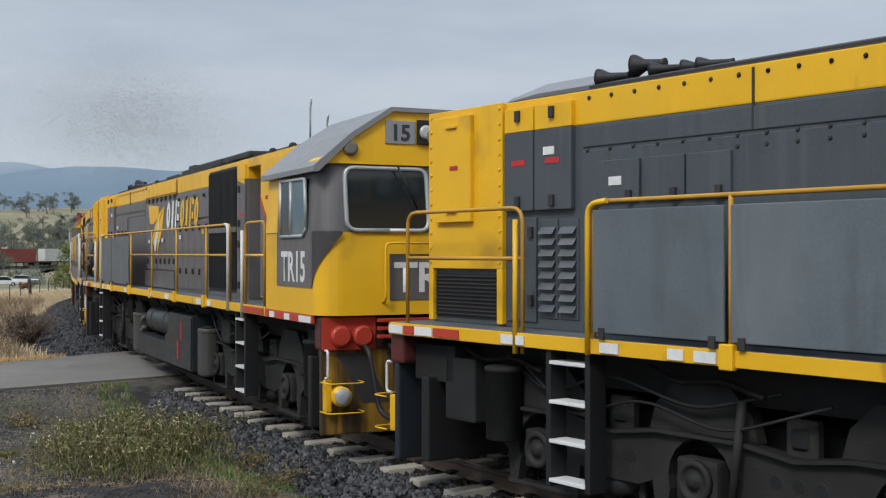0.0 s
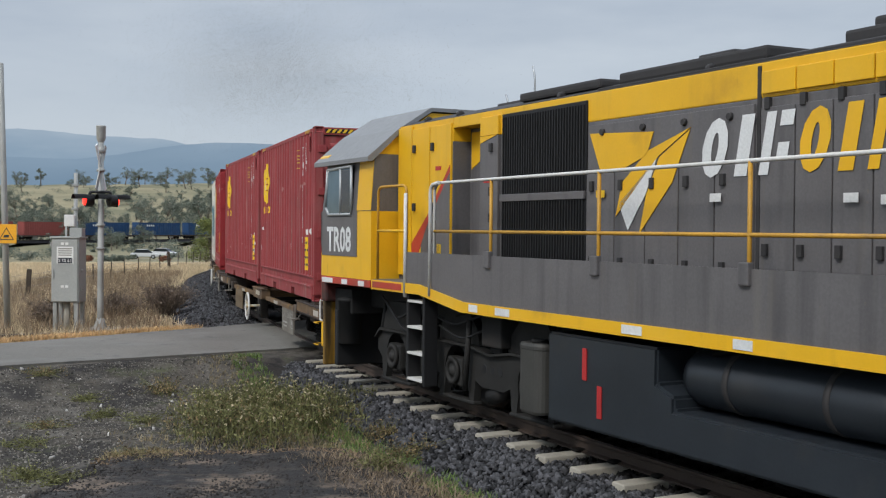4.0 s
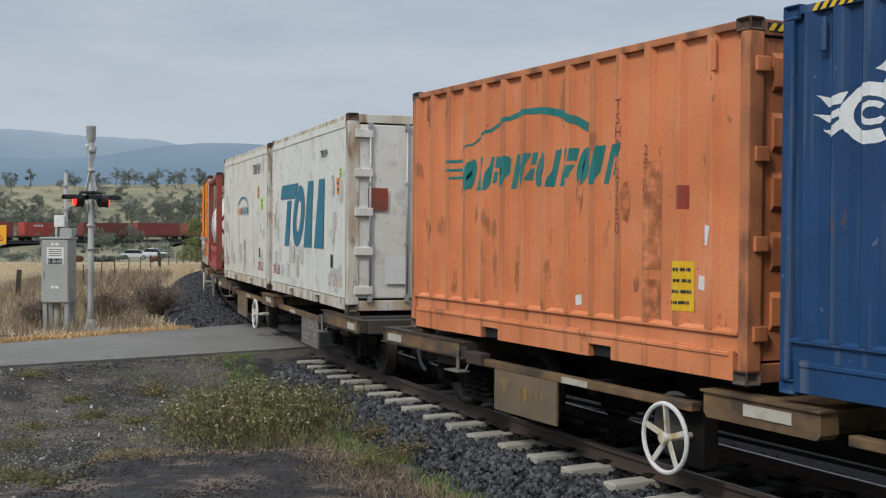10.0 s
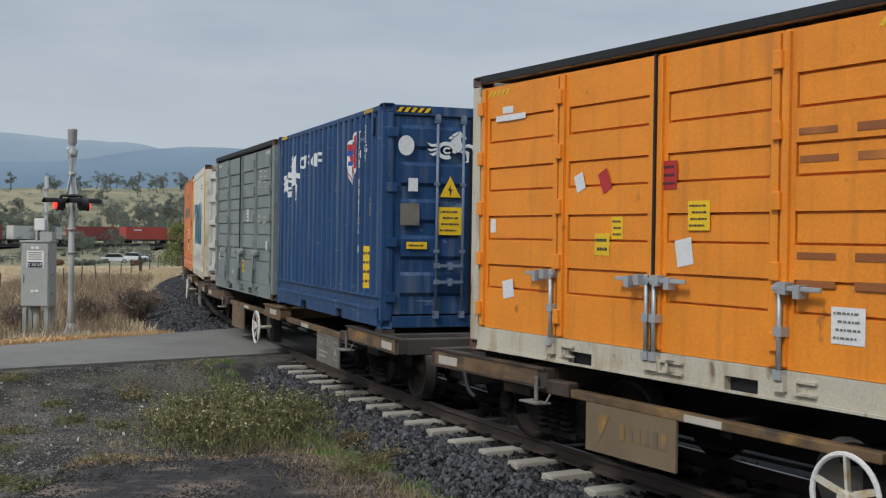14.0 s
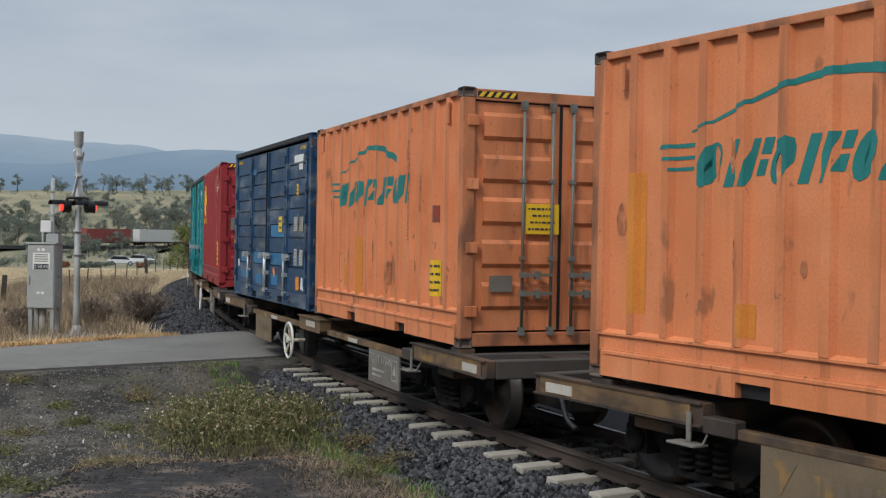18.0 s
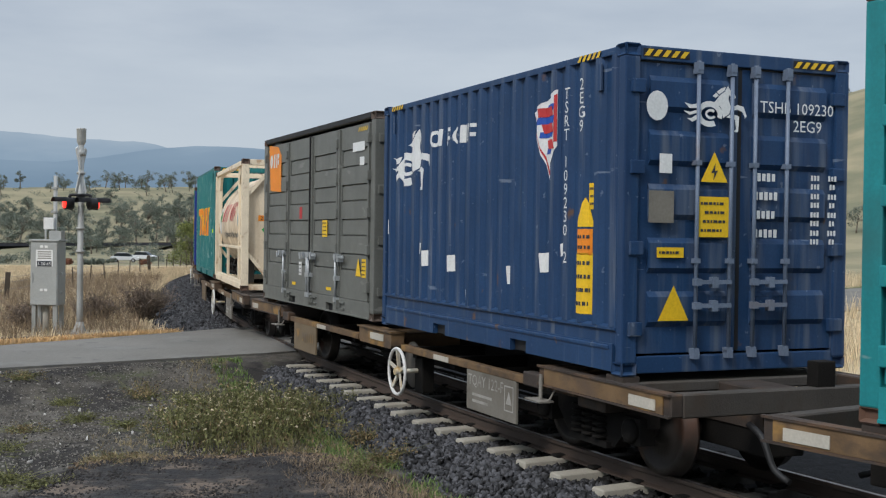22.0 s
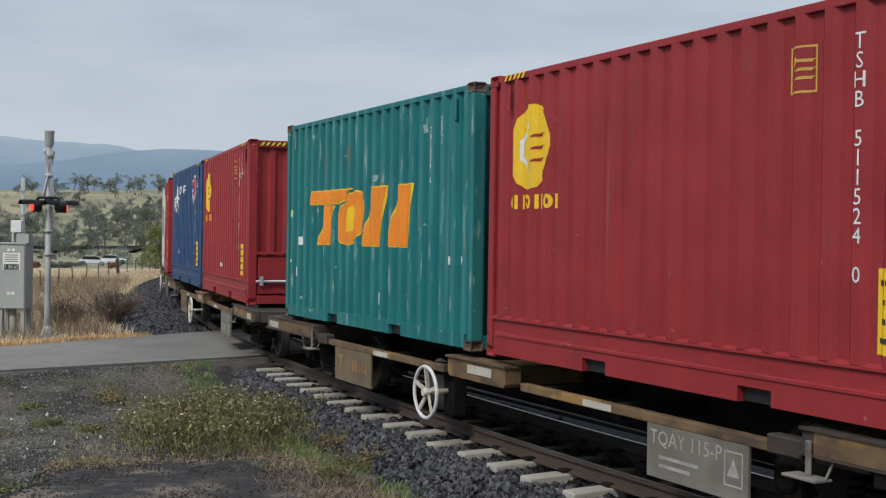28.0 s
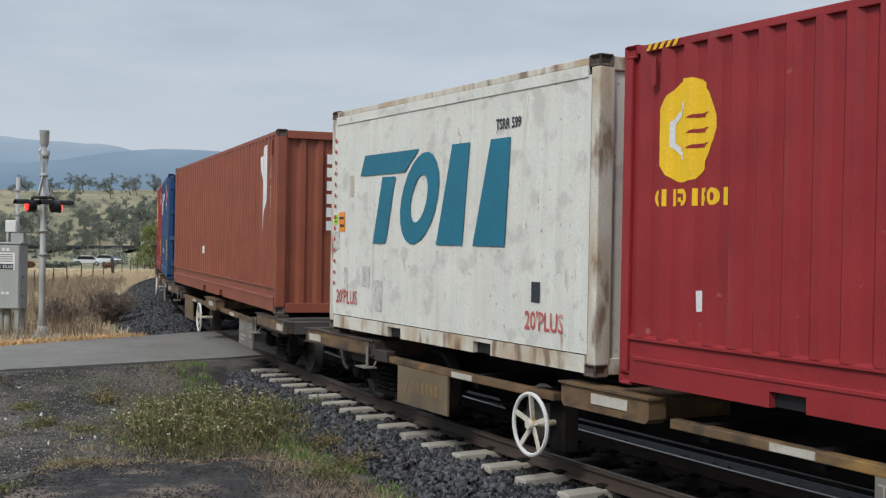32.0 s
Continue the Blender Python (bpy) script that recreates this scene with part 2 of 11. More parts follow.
    "charcoal": mat("charcoal_container_paint", (0.138, 0.142, 0.128), 0.5, var=0.12, dirt=(0.18, 0.18, 0.165), amount=0.2, bump=0.04, layers=[((0.26, 0.26, 0.24), (1.5, 1.5, 5), 0.67, 0.71, 0.5, 0), ((0.085, 0.087, 0.08), (6, 6, 0.4), 0.52, 0.75, 0.5, 0), ((0.14, 0.08, 0.05), (4, 4, 4), 0.70, 0.75, 0.5, 0)]),
    "creamrail": mat("rust_specked_cream_frame", (0.78, 0.665, 0.49), 0.5, var=0.08, dirt=(0.5, 0.36, 0.2), amount=0.15, bump=0.04, layers=[((0.36, 0.19, 0.08), (3, 3, 3), 0.60, 0.70, 0.7, 0), ((0.20, 0.11, 0.06), (9, 9, 4), 0.64, 0.72, 0.7, 0)]),
    "creamframe": mat("rust_streaked_cream_frame", (0.50, 0.46, 0.36), 0.6, var=0.1, dirt=(0.30, 0.22, 0.14), amount=0.2, layers=[((0.30, 0.20, 0.11), (5, 5, 1.0), 0.54, 0.68, 0.6, 0), ((0.13, 0.07, 0.035), (6, 6, 3.0), 0.60, 0.68, 0.8, 0)], bump=0.1),
    "rustywhite": mat("rust_stained_white_frame", (0.60, 0.57, 0.49), 0.6, var=0.1, layers=[((0.36, 0.24, 0.13), (3, 3, 1.0), 0.46, 0.64, 0.75, 0), ((0.15, 0.075, 0.035), (5, 5, 2.0), 0.54, 0.66, 0.8, 0)], bump=0.1),
    "frame_red": mat("red_oxide_frame", (0.30, 0.055, 0.035), 0.55, dirt=RUST, amount=0.3, bump=0.05, layers=[((0.13, 0.06, 0.035), (2, 2, 2), 0.48, 0.62, 0.7, 0), ((0.40, 0.13, 0.10), (5, 5, 3), 0.6, 0.7, 0.5, 0)]),
    "frame_blue": mat("blue_tank_frame", (0.015, 0.035, 0.20), 0.45, dirt=(0.05, 0.05, 0.08), amount=0.2, bump=0.04),
    "casting": mat("worn_casting", (0.10, 0.075, 0.06), 0.7, var=0.3, dirt=RUST, amount=0.5, bump=0.1),
    "galv": mat("galvanised_steel", (0.42, 0.44, 0.45), 0.45, 0.4, dirt=(0.25, 0.24, 0.22), amount=0.2),
    "yellow": mat("yellow_label", (0.80, 0.50, 0.015), 0.5, var=0.06, dirt=(0.5, 0.32, 0.05), amount=0.15),
    "hazard": mat("hazard_yellow", (0.75, 0.47, 0.02), 0.5, var=0.1, dirt=GRIME, amount=0.2),
    "black": mat("black_rubber_and_shade", (0.012, 0.012, 0.013), 0.6, var=0.2),
    "print": mat("dark_print", (0.03, 0.035, 0.045), 0.6, var=0.1),
    "letter": mat("white_lettering", (0.68, 0.69, 0.68), 0.55, var=0.06, dirt=(0.35, 0.33, 0.33), amount=0.2),
    "paper": mat("white_sticker", (0.70, 0.70, 0.68), 0.6, var=0.06, dirt=(0.45, 0.43, 0.40), amount=0.2),
    "tealprint": mat("teal_print", (0.008, 0.15, 0.23), 0.5, var=0.08, dirt=(0.20, 0.30, 0.32), amount=0.1),
    "greenprint": mat("green_teal_print", (0.015, 0.18, 0.17), 0.55, var=0.1, dirt=(0.2, 0.12, 0.07), amount=0.2, streak=True),
    "orangeprint": mat("orange_print", (0.78, 0.24, 0.015), 0.5, var=0.08, dirt=(0.45, 0.20, 0.05), amount=0.15),
    "redprint": mat("red_print", (0.45, 0.03, 0.03), 0.5, var=0.1),
    "redworn": mat("worn_red_print", (0.46, 0.10, 0.09), 0.6, var=0.15, dirt=(0.60, 0.56, 0.50), amount=0.42, dscale=6),
    "pinkprint": mat("pale_red_stripe", (0.55, 0.22, 0.17), 0.5, var=0.1),
    "blueprint": mat("blue_print", (0.012, 0.07, 0.36), 0.5, var=0.1),
    "greenlabel": mat("green_label", (0.02, 0.30, 0.06), 0.5, var=0.08),
    "lime": mat("lime_sticker", (0.45, 0.72, 0.03), 0.55, var=0.08),
    "deck": mat("rusty_wagon_steel", (0.046, 0.034, 0.027), 0.75, var=0.25, dirt=(0.05, 0.04, 0.035), amount=0.4, bump=0.2, layers=[((0.13, 0.068, 0.03), (2, 2, 2), 0.52, 0.66, 0.6, 0), ((0.02, 0.018, 0.016), (5, 5, 3), 0.55, 0.7, 0.6, 0)]),
    "sill": mat("worn_yellow_sill", (0.15, 0.092, 0.045), 0.65, var=0.3, dirt=(0.07, 0.05, 0.04), amount=0.4, bump=0.1, scale=4, layers=[((0.34, 0.19, 0.05), (1.4, 1.4, 3), 0.58, 0.66, 0.6, 0), ((0.04, 0.03, 0.025), (3, 3, 5), 0.52, 0.66, 0.75, 0)]),
    "under": mat("grimy_underframe_and_shade", (0.012, 0.011, 0.010), 0.8, spec=0.12, var=0.3, dirt=(0.028, 0.022, 0.018), amount=0.3, bump=0.2),
    "rustboard": mat("rust_brown_board", (0.17, 0.125, 0.075), 0.7, var=0.15, dirt=(0.08, 0.06, 0.045), amount=0.4),
    "sill2": mat("dull_ochre_print", (0.55, 0.33, 0.06), 0.6, var=0.1, dirt=(0.3, 0.14, 0.05), amount=0.3),
    "ambertext": mat("faint_brown_print", (0.30, 0.10, 0.03), 0.6, var=0.1, dirt=(0.6, 0.22, 0.04), amount=0.3),
    "board": mat("grey_number_board", (0.185, 0.17, 0.142), 0.7, var=0.15, dirt=(0.12, 0.10, 0.08), amount=0.35, layers=[((0.09, 0.075, 0.06), (2, 2, 3), 0.5, 0.68, 0.6, 0)]),
    "wheelwhite": mat("white_handwheel_paint", (0.62, 0.61, 0.58), 0.5, var=0.06, dirt=(0.3, 0.26, 0.2), amount=0.2),
    "steel": mat("worn_wheel_steel", (0.035, 0.03, 0.027), 0.5, 0.5, var=0.25, dirt=RUST, amount=0.35),
    "dullwhite": mat("dirty_reflector", (0.40, 0.38, 0.34), 0.6, var=0.15, dirt=(0.2, 0.16, 0.12), amount=0.3),
    "rodwhite": mat("pale_zinc_rod", (0.58, 0.58, 0.56), 0.5, 0.1, var=0.06, dirt=(0.35, 0.25, 0.18), amount=0.2),
    "rodblue": mat("blue_grey_rod_paint", (0.15, 0.19, 0.26), 0.5, 0.1, var=0.1, dirt=(0.2, 0.13, 0.08), amount=0.25),
    "roddark": mat("dull_grey_green_rod", (0.15, 0.155, 0.135), 0.5, 0.1, var=0.1, dirt=(0.2, 0.09, 0.04), amount=0.35),
    "tread": mat("polished_rail_steel", (0.16, 0.15, 0.145), 0.35, 0.8, var=0.2),
    "rail": mat("rusty_rail", (0.06, 0.042, 0.032), 0.75, var=0.2, dirt=(0.05, 0.04, 0.035), amount=0.3, bump=0.1),
    "concrete": mat("concrete_sleeper", (0.35, 0.325, 0.27), 0.85, var=0.12, dirt=(0.16, 0.15, 0.13), amount=0.25, bump=0.15),
}


# ---- mesh helpers ----
def box(bm, x0, x1, y0, y1, z0, z1):
    vs = [bm.verts.new((x, y, z)) for z in (z0, z1) for x, y in ((x0, y0), (x1, y0), (x1, y1), (x0, y1))]
    for f in ((3, 2, 1, 0), (4, 5, 6, 7), (0, 1, 5, 4), (1, 2, 6, 5), (2, 3, 7, 6), (3, 0, 4, 7)):
        bm.faces.new([vs[i] for i in f])
    return vs


def solid(x0, x1, y0, y1, z0, z1, bev=0.0, seg=2):
    bm = bmesh.new()
    box(bm, x0, x1, y0, y1, z0, z1)
    if bev:
        bmesh.ops.bevel(bm, geom=bm.edges[:], offset=bev, segments=seg, affect="EDGES", profile=0.6)
    return bm


def rod(bm, a, b, r, n=10, r2=None, caps=True):
    a, b = Vector(a), Vector(b)
    d = (b - a).normalized()
    q = d.to_track_quat("Z", "Y")
    rings = []
    for p, rr in ((a, r), (b, r if r2 is None else r2)):
        rings.append([bm.verts.new(p + q @ Vector((rr * math.cos(2 * math.pi * i / n), rr * math.sin(2 * math.pi * i / n), 0))) for i in range(n)])
    for i in range(n):
        f = bm.faces.new((rings[0][i], rings[0][(i + 1) % n], rings[1][(i + 1) % n], rings[1][i]))
        f.smooth = True
    if caps:
        bm.faces.new(rings[0][::-1])
        bm.faces.new(rings[1])
    return bm


def lathe(bm, axis_pts, origin, direction, n=24):
    """A solid of revolution: axis_pts are (along, radius)."""
    q = Vector(direction).normalized().to_track_quat("Z", "Y")
    o = Vector(origin)
    rings = [[bm.verts.new(o + q @ Vector((r * math.cos(2 * math.pi * i / n), r * math.sin(2 * math.pi * i / n), h))) for i in range(n)] for h, r in axis_pts]
    for a, b in zip(rings, rings[1:]):
        for i in range(n):
            f = bm.faces.new((a[i], a[(i + 1) % n], b[(i + 1) % n], b[i]))
            f.smooth = True
    bm.faces.new(rings[0][::-1])
    bm.faces.new(rings[-1])
    return bm


def pipe(points, r, n=8):
    """A bent tube through points."""
    bm = bmesh.new()
    pts = [Vector(p) for p in points]
    rings = []
    for i, p in enumerate(pts):
        d = (pts[min(i + 1, len(pts) - 1)] - pts[max(i - 1, 0)]).normalized()
        q = d.to_track_quat("Z", "Y")
        rings.append([bm.verts.new(p + q @ Vector((r * math.cos(2 * math.pi * k / n), r * math.sin(2 * math.pi * k / n), 0))) for k in range(n)])
    for a, b in zip(rings, rings[1:]):
        off = min(range(n), key=lambda o: sum((a[k].co - b[(k + o) % n].co).length for k in range(n)))
        for k in range(n):
            f = bm.faces.new((a[k], a[(k + 1) % n], b[(k + 1 + off) % n], b[(k + off) % n]))
            f.smooth = True
    bm.faces.new(rings[0][::-1])
    bm.faces.new(rings[-1])
    return bm


def bend(points, r=0.12, n=4):
    """Rounds the corners of a line of points."""
    pts, out = [Vector(p) for p in points], [Vector(points[0])]
    for a, b, c in zip(pts, pts[1:], pts[2:]):
        u, v = (a - b).normalized(), (c - b).normalized()
        k = min(r, (a - b).length * 0.5, (c - b).length * 0.5)
        for i in range(n + 1):
            t = i / n
            out.append((b + u * k) * (1 - t) ** 2 + b * 2 * t * (1 - t) + (b + v * k) * t ** 2)
    return out + [pts[-1]]


def prism(poly, y0, y1):
    """A polygon of (x, z) drawn out from y0 to y1."""
    bm = bmesh.new()
    a, b = [bm.verts.new((x, y0, z)) for x, z in poly], [bm.verts.new((x, y1, z)) for x, z in poly]
    n = len(poly)
    bm.faces.new(a)
    bm.faces.new(b[::-1])
    for i in range(n):
        bm.faces.new((a[(i + 1) % n], a[i], b[i], b[(i + 1) % n]))
    bmesh.ops.recalc_face_normals(bm, faces=bm.faces[:])
    return bm


CACHE = {}


def mesh_of(key, make, material):
    if key is None or key not in CACHE:
        bm = make() if callable(make) else make
        me = bpy.data.meshes.new(key[0] if key else "part")
        bm.to_mesh(me)
        bm.free()
        me.materials.append(material)
        if key is None:
            return me
        CACHE[key] = me
    return CACHE[key]


def part(name, bm, material, parent, label="", key=None, at=None):
    ob = new(name, mesh_of((name, key, material.name) if key else None, bm, material))
    ob.parent = parent
    if at is not None:
        ob.matrix_local = at
    if label:
        ob["label"] = label
    if name in ("stem_tangle", "twig_tangle", "data_print", "small_print", "name_bar", "tank_print", "end_print", "print", "board_emblem", "lettering"):
        ob["kind"] = "stuff"
    return ob


def thing(name, label, category, group="", m=None):
    ob = new(name)
    ob.empty_display_size = 0.2
    if m is not None:
        ob.matrix_world = m
    return tagged(ob, label, category, group)


def text_bm(body, size, align="CENTER", spacing=1.0, bold=0.0):
    cu = bpy.data.curves.new("lettering", "FONT")
    cu.body, cu.size, cu.align_x, cu.space_line = body, size, align, spacing
    cu.resolution_u, cu.offset = 2, bold
    ob = bpy.data.objects.new("lettering", cu)
    me = bpy.data.meshes.new_from_object(ob)
    bm = bmesh.new()
    bm.from_mesh(me)
    bpy.data.objects.remove(ob)
    bpy.data.curves.remove(cu)
    bpy.data.meshes.remove(me)
    return bm


def on_side(bm, u, v, y):
    """Lays a flat drawing (x right, y up) on a side that faces -y."""
    bm.transform(Matrix.Translation((u, y, v)) @ Matrix.Rotation(math.pi / 2, 4, "X"))
    return bm


def on_end(bm, u, v, x):
    """Lays a flat drawing on an end that faces +x; u runs along +y."""
    bm.transform(Matrix.Translation((x, u, v)) @ Matrix.Rotation(math.pi / 2, 4, "Z") @ Matrix.Rotation(math.pi / 2, 4, "X"))
    return bm


def flat(polys):
    """Flat drawings from polygons of (x, y)."""
    bm = bmesh.new()
    for poly in polys:
        area = sum(a[0] * b[1] - b[0] * a[1] for a, b in zip(poly, poly[1:] + poly[:1]))
        bm.faces.new([bm.verts.new((x, y, 0)) for x, y in (poly if area > 0 else poly[::-1])])
    return bm


def rect(x, y, w, h, slant=0.0):
    return [(x - w / 2 - slant * h / 2, y - h / 2), (x + w / 2 - slant * h / 2, y - h / 2), (x + w / 2 + slant * h / 2, y + h / 2), (x - w / 2 + slant * h / 2, y + h / 2)]


def oval(x, y, a, b, n=20, slant=0.0):
    return [(x + a * math.cos(2 * math.pi * i / n) + slant * b * math.sin(2 * math.pi * i / n), y + b * math.sin(2 * math.pi * i / n)) for i in range(n)]


def ring(x, y, a, b, w, a0=0.0, a1=360.0, n=18):
    """Pieces of a ring or arc of width w."""
    out = []
    for i in range(n):
        p, q = (radians(a0 + (a1 - a0) * k / n) for k in (i, i + 1))
        out.append([(x + a * math.cos(p), y + b * math.sin(p)), (x + a * math.cos(q), y + b * math.sin(q)),
                    (x + (a - w) * math.cos(q), y + (b - w) * math.sin(q)), (x + (a - w) * math.cos(p), y + (b - w) * math.sin(p))])
    return out


# ---- the line of the track: distance s runs outward, away from the camera ----
def heading(s):
    s0 = min(max(s, -20.0), 45.0)
    a = -0.39234 + 0.01047262 * s0 - 0.00011905 * s0 * s0
    if s > 45:
        k = lambda p, q: min(max((s - p) / (q - p), 0.0), 1.0)
        a += 0.4222 * k(45, 105) - 0.26 * k(200, 250)
    if s > 250:
        a -= min((s - 250) / 45, radians(142))
    return a


DS = 0.25
TRACK_S = np.arange(-330, 900, DS)
_a = np.array([heading(s + DS / 2) for s in TRACK_S])
TRACK_X, TRACK_Y = np.cumsum(np.sin(_a) * DS), np.cumsum(np.cos(_a) * DS)
_i = int(round(330 / DS)) - 1
TRACK_X, TRACK_Y = TRACK_X - TRACK_X[_i] + 1.56031, TRACK_Y - TRACK_Y[_i] + 14.0
TRACK_S = TRACK_S + DS


def line_level(s):
    return -0.75 * min(max((s - 250) / 150, 0.0), 1.0)


def spot(s, off=0.0, z=0.0):
    """A place on the line; off is metres towards the camera's side."""
    x, y, a = np.interp(s, TRACK_S, TRACK_X), np.interp(s, TRACK_S, TRACK_Y), heading(s)
    return Vector((x - off * math.cos(a), y + off * math.sin(a), z + line_level(s)))


def ride(s, half=5.3):
    """The pose of a vehicle whose middle is at s, carried at half metres before and behind; +x is its leading end."""
    a, b = spot(s - half), spot(s + half)
    d = a - b
    return Matrix.Translation((a + b) / 2) @ Matrix.Rotation(math.atan2(d.y, d.x), 4, "Z")


# where the middle of the first wagon is at each second
FIRST = [43.73, 35.86, 27.99, 20.12, 12.25, 4.38, -3.49, -11.36, -19.14, -27.08, -34.88, -42.89, -50.8, -58.9, -66.81, -74.72, -82.71, -90.74,
         -98.79, -106.86, -115.28, -123.54, -131.61, -139.77, -147.9, -156.07, -163.97, -171.86, -180.08, -188.17, -196.2, -204.24, -212.22]
PITCH, DECK = 14.892, 0.952
TRAIN = []  # thing, metres behind the first wagon's middle, half base, x and z on its wagon


# ---- shipping containers: +x leading end, -y the side towards the camera, base at z = 0 ----
CL, CW, CH = 6.058, 2.46, 2.896
WAVES = {0.28: ((0.0, 0.0), (0.075, 0.0), (0.125, 0.046), (0.225, 0.046), (0.28, 0.0)),
         0.42: ((0.0, 0.0), (0.085, 0.0), (0.115, 0.055), (0.39, 0.055), (0.42, 0.0))}
PERIOD = [0.28]  # the fold of the sheet that is being built


def wave(u):
    k = u % PERIOD[0]
    profile = WAVES[PERIOD[0]]
    for (a, da), (b, db) in zip(profile, profile[1:]):
        if k <= b:
            return da + (db - da) * (k - a) / (b - a)
    return 0.0


def wave_stops(u0, u1):
    stops, p = {round(u0, 4), round(u1, 4)}, PERIOD[0]
    k = math.floor(u0 / p)
    while k * p < u1:
        stops |= {round(k * p + a, 4) for a, _ in WAVES[p][:4] if u0 < k * p + a < u1}
        k += 1
    return sorted(stops)


def conform(bm, y):
    """Lays a drawing that faces -y on the waves of a corrugated side."""
    xs = [v.co.x for v in bm.verts]
    for u in wave_stops(min(xs), max(xs))[1:-1]:
        bmesh.ops.bisect_plane(bm, geom=bm.verts[:] + bm.edges[:] + bm.faces[:], plane_co=(u, 0, 0), plane_no=(1, 0, 0), dist=1e-4)
    for v in bm.verts:
        v.co.y = y + wave(v.co.x)
    return bm


def corrugated(length, z0, z1, y, face):
    bm = bmesh.new()
    cols = []
    for u in wave_stops(-length / 2, length / 2):
        d = wave(u) * face
        cols.append((bm.verts.new((u, y - d, z0)), bm.verts.new((u, y - d, z1))))
    for a, b in zip(cols, cols[1:]):
        bm.faces.new((a[0], b[0], b[1], a[1]) if face < 0 else (b[0], a[0], a[1], b[1]))
    return bm


def bottom_rail(length, y, face, top=0.19):
    """A rail with two fork pockets cut through it."""
    e = length / 2 - 0.16
    notch = [(-1.22, 0.03), (-1.22, 0.15), (-0.86, 0.15), (-0.86, 0.03), (0.86, 0.03), (0.86, 0.15), (1.22, 0.15), (1.22, 0.03)]
    bm = prism([(-e, 0.03)] + notch + [(e, 0.03), (e, top), (-e, top)], *sorted((y, y - face * 0.09)))
    if 0.2 < top < 0.26:
        for i in range(4):
            u = -length / 2 + 0.2 + 1.415 * (i + 0.5) + (0.66 if i < 2 else -0.66)
            box(bm, u - 0.05, u + 0.05, min(y, y + face * 0.045), max(y, y + face * 0.045), 0.10, 0.22)
            box(bm, u + 0.14, u + 0.165, min(y, y + face * 0.03), max(y, y + face * 0.03), 0.09, 0.20)
            for z in (0.09, 0.18):
                box(bm, u + 0.165, u + 0.34, min(y, y + face * 0.03), max(y, y + face * 0.03), z, z + 0.02)
        box(bm, -e, e, min(y, y + face * 0.012), max(y, y + face * 0.012), 0.022, 0.045)
    if top > 0.26:
        run(bm, [(y + face * d, z) for d, z in ((-0.02, top - 0.05), (0.012, top - 0.045), (0.012, top - 0.02), (-0.02, top))], -e + 0.05, e - 0.05)
    return bm


def fork_pockets(ob, f, hy):
    # a black plate paints the shade inside each pocket
    for a in (-1.22, 0.86):
        part("fork_pocket", lambda: solid(0.01, 0.35, -0.004, 0.004, 0.035, 0.145), M["black"], ob, "black plate painting the shade in a fork pocket", key="pocket", at=Matrix.Translation((a, f * (hy - 0.06), 0)))


def run(bm, poly, x0, x1):
    """A bar along x whose cross-section is a polygon of (y, z)."""
    a, b = [bm.verts.new((x0, y, z)) for y, z in poly], [bm.verts.new((x1, y, z)) for y, z in poly]
    n = len(poly)
    fs = [bm.faces.new(a), bm.faces.new(b[::-1])] + [bm.faces.new((a[(i + 1) % n], a[i], b[i], b[(i + 1) % n])) for i in range(n)]
    bmesh.ops.recalc_face_normals(bm, faces=fs)
    return bm


def rail_step(length, y, face):
    """The plain band and thin lip below the folds of the wall."""
    return run(bmesh.new(), [(y - face * d, z) for d, z in ((0.026, 0.25), (0.026, 0.385), (0.0, 0.392), (0.0, 0.412), (0.06, 0.445), (0.08, 0.25))], -length / 2 + 0.12, length / 2 - 0.12)


def casting():
    bm = bmesh.new()
    box(bm, -0.089, 0.089, -0.081, 0.081, -0.059, 0.059)
    bmesh.ops.bevel(bm, geom=bm.edges[:], offset=0.012, segments=2, affect="EDGES")
    for f in [f for f in bm.faces if f.calc_area() > 0.01]:
        r = bmesh.ops.inset_individual(bm, faces=[f], thickness=0.035)
        bmesh.ops.translate(bm, verts=list({v for v in f.verts}), vec=-f.normal * 0.03)
    return bm


def stripes(w, h, n=5):
    return [rect(-w / 2 + w * (i + 0.5) / n, 0, w / n * 0.55, h, 0.8) for i in range(n)]


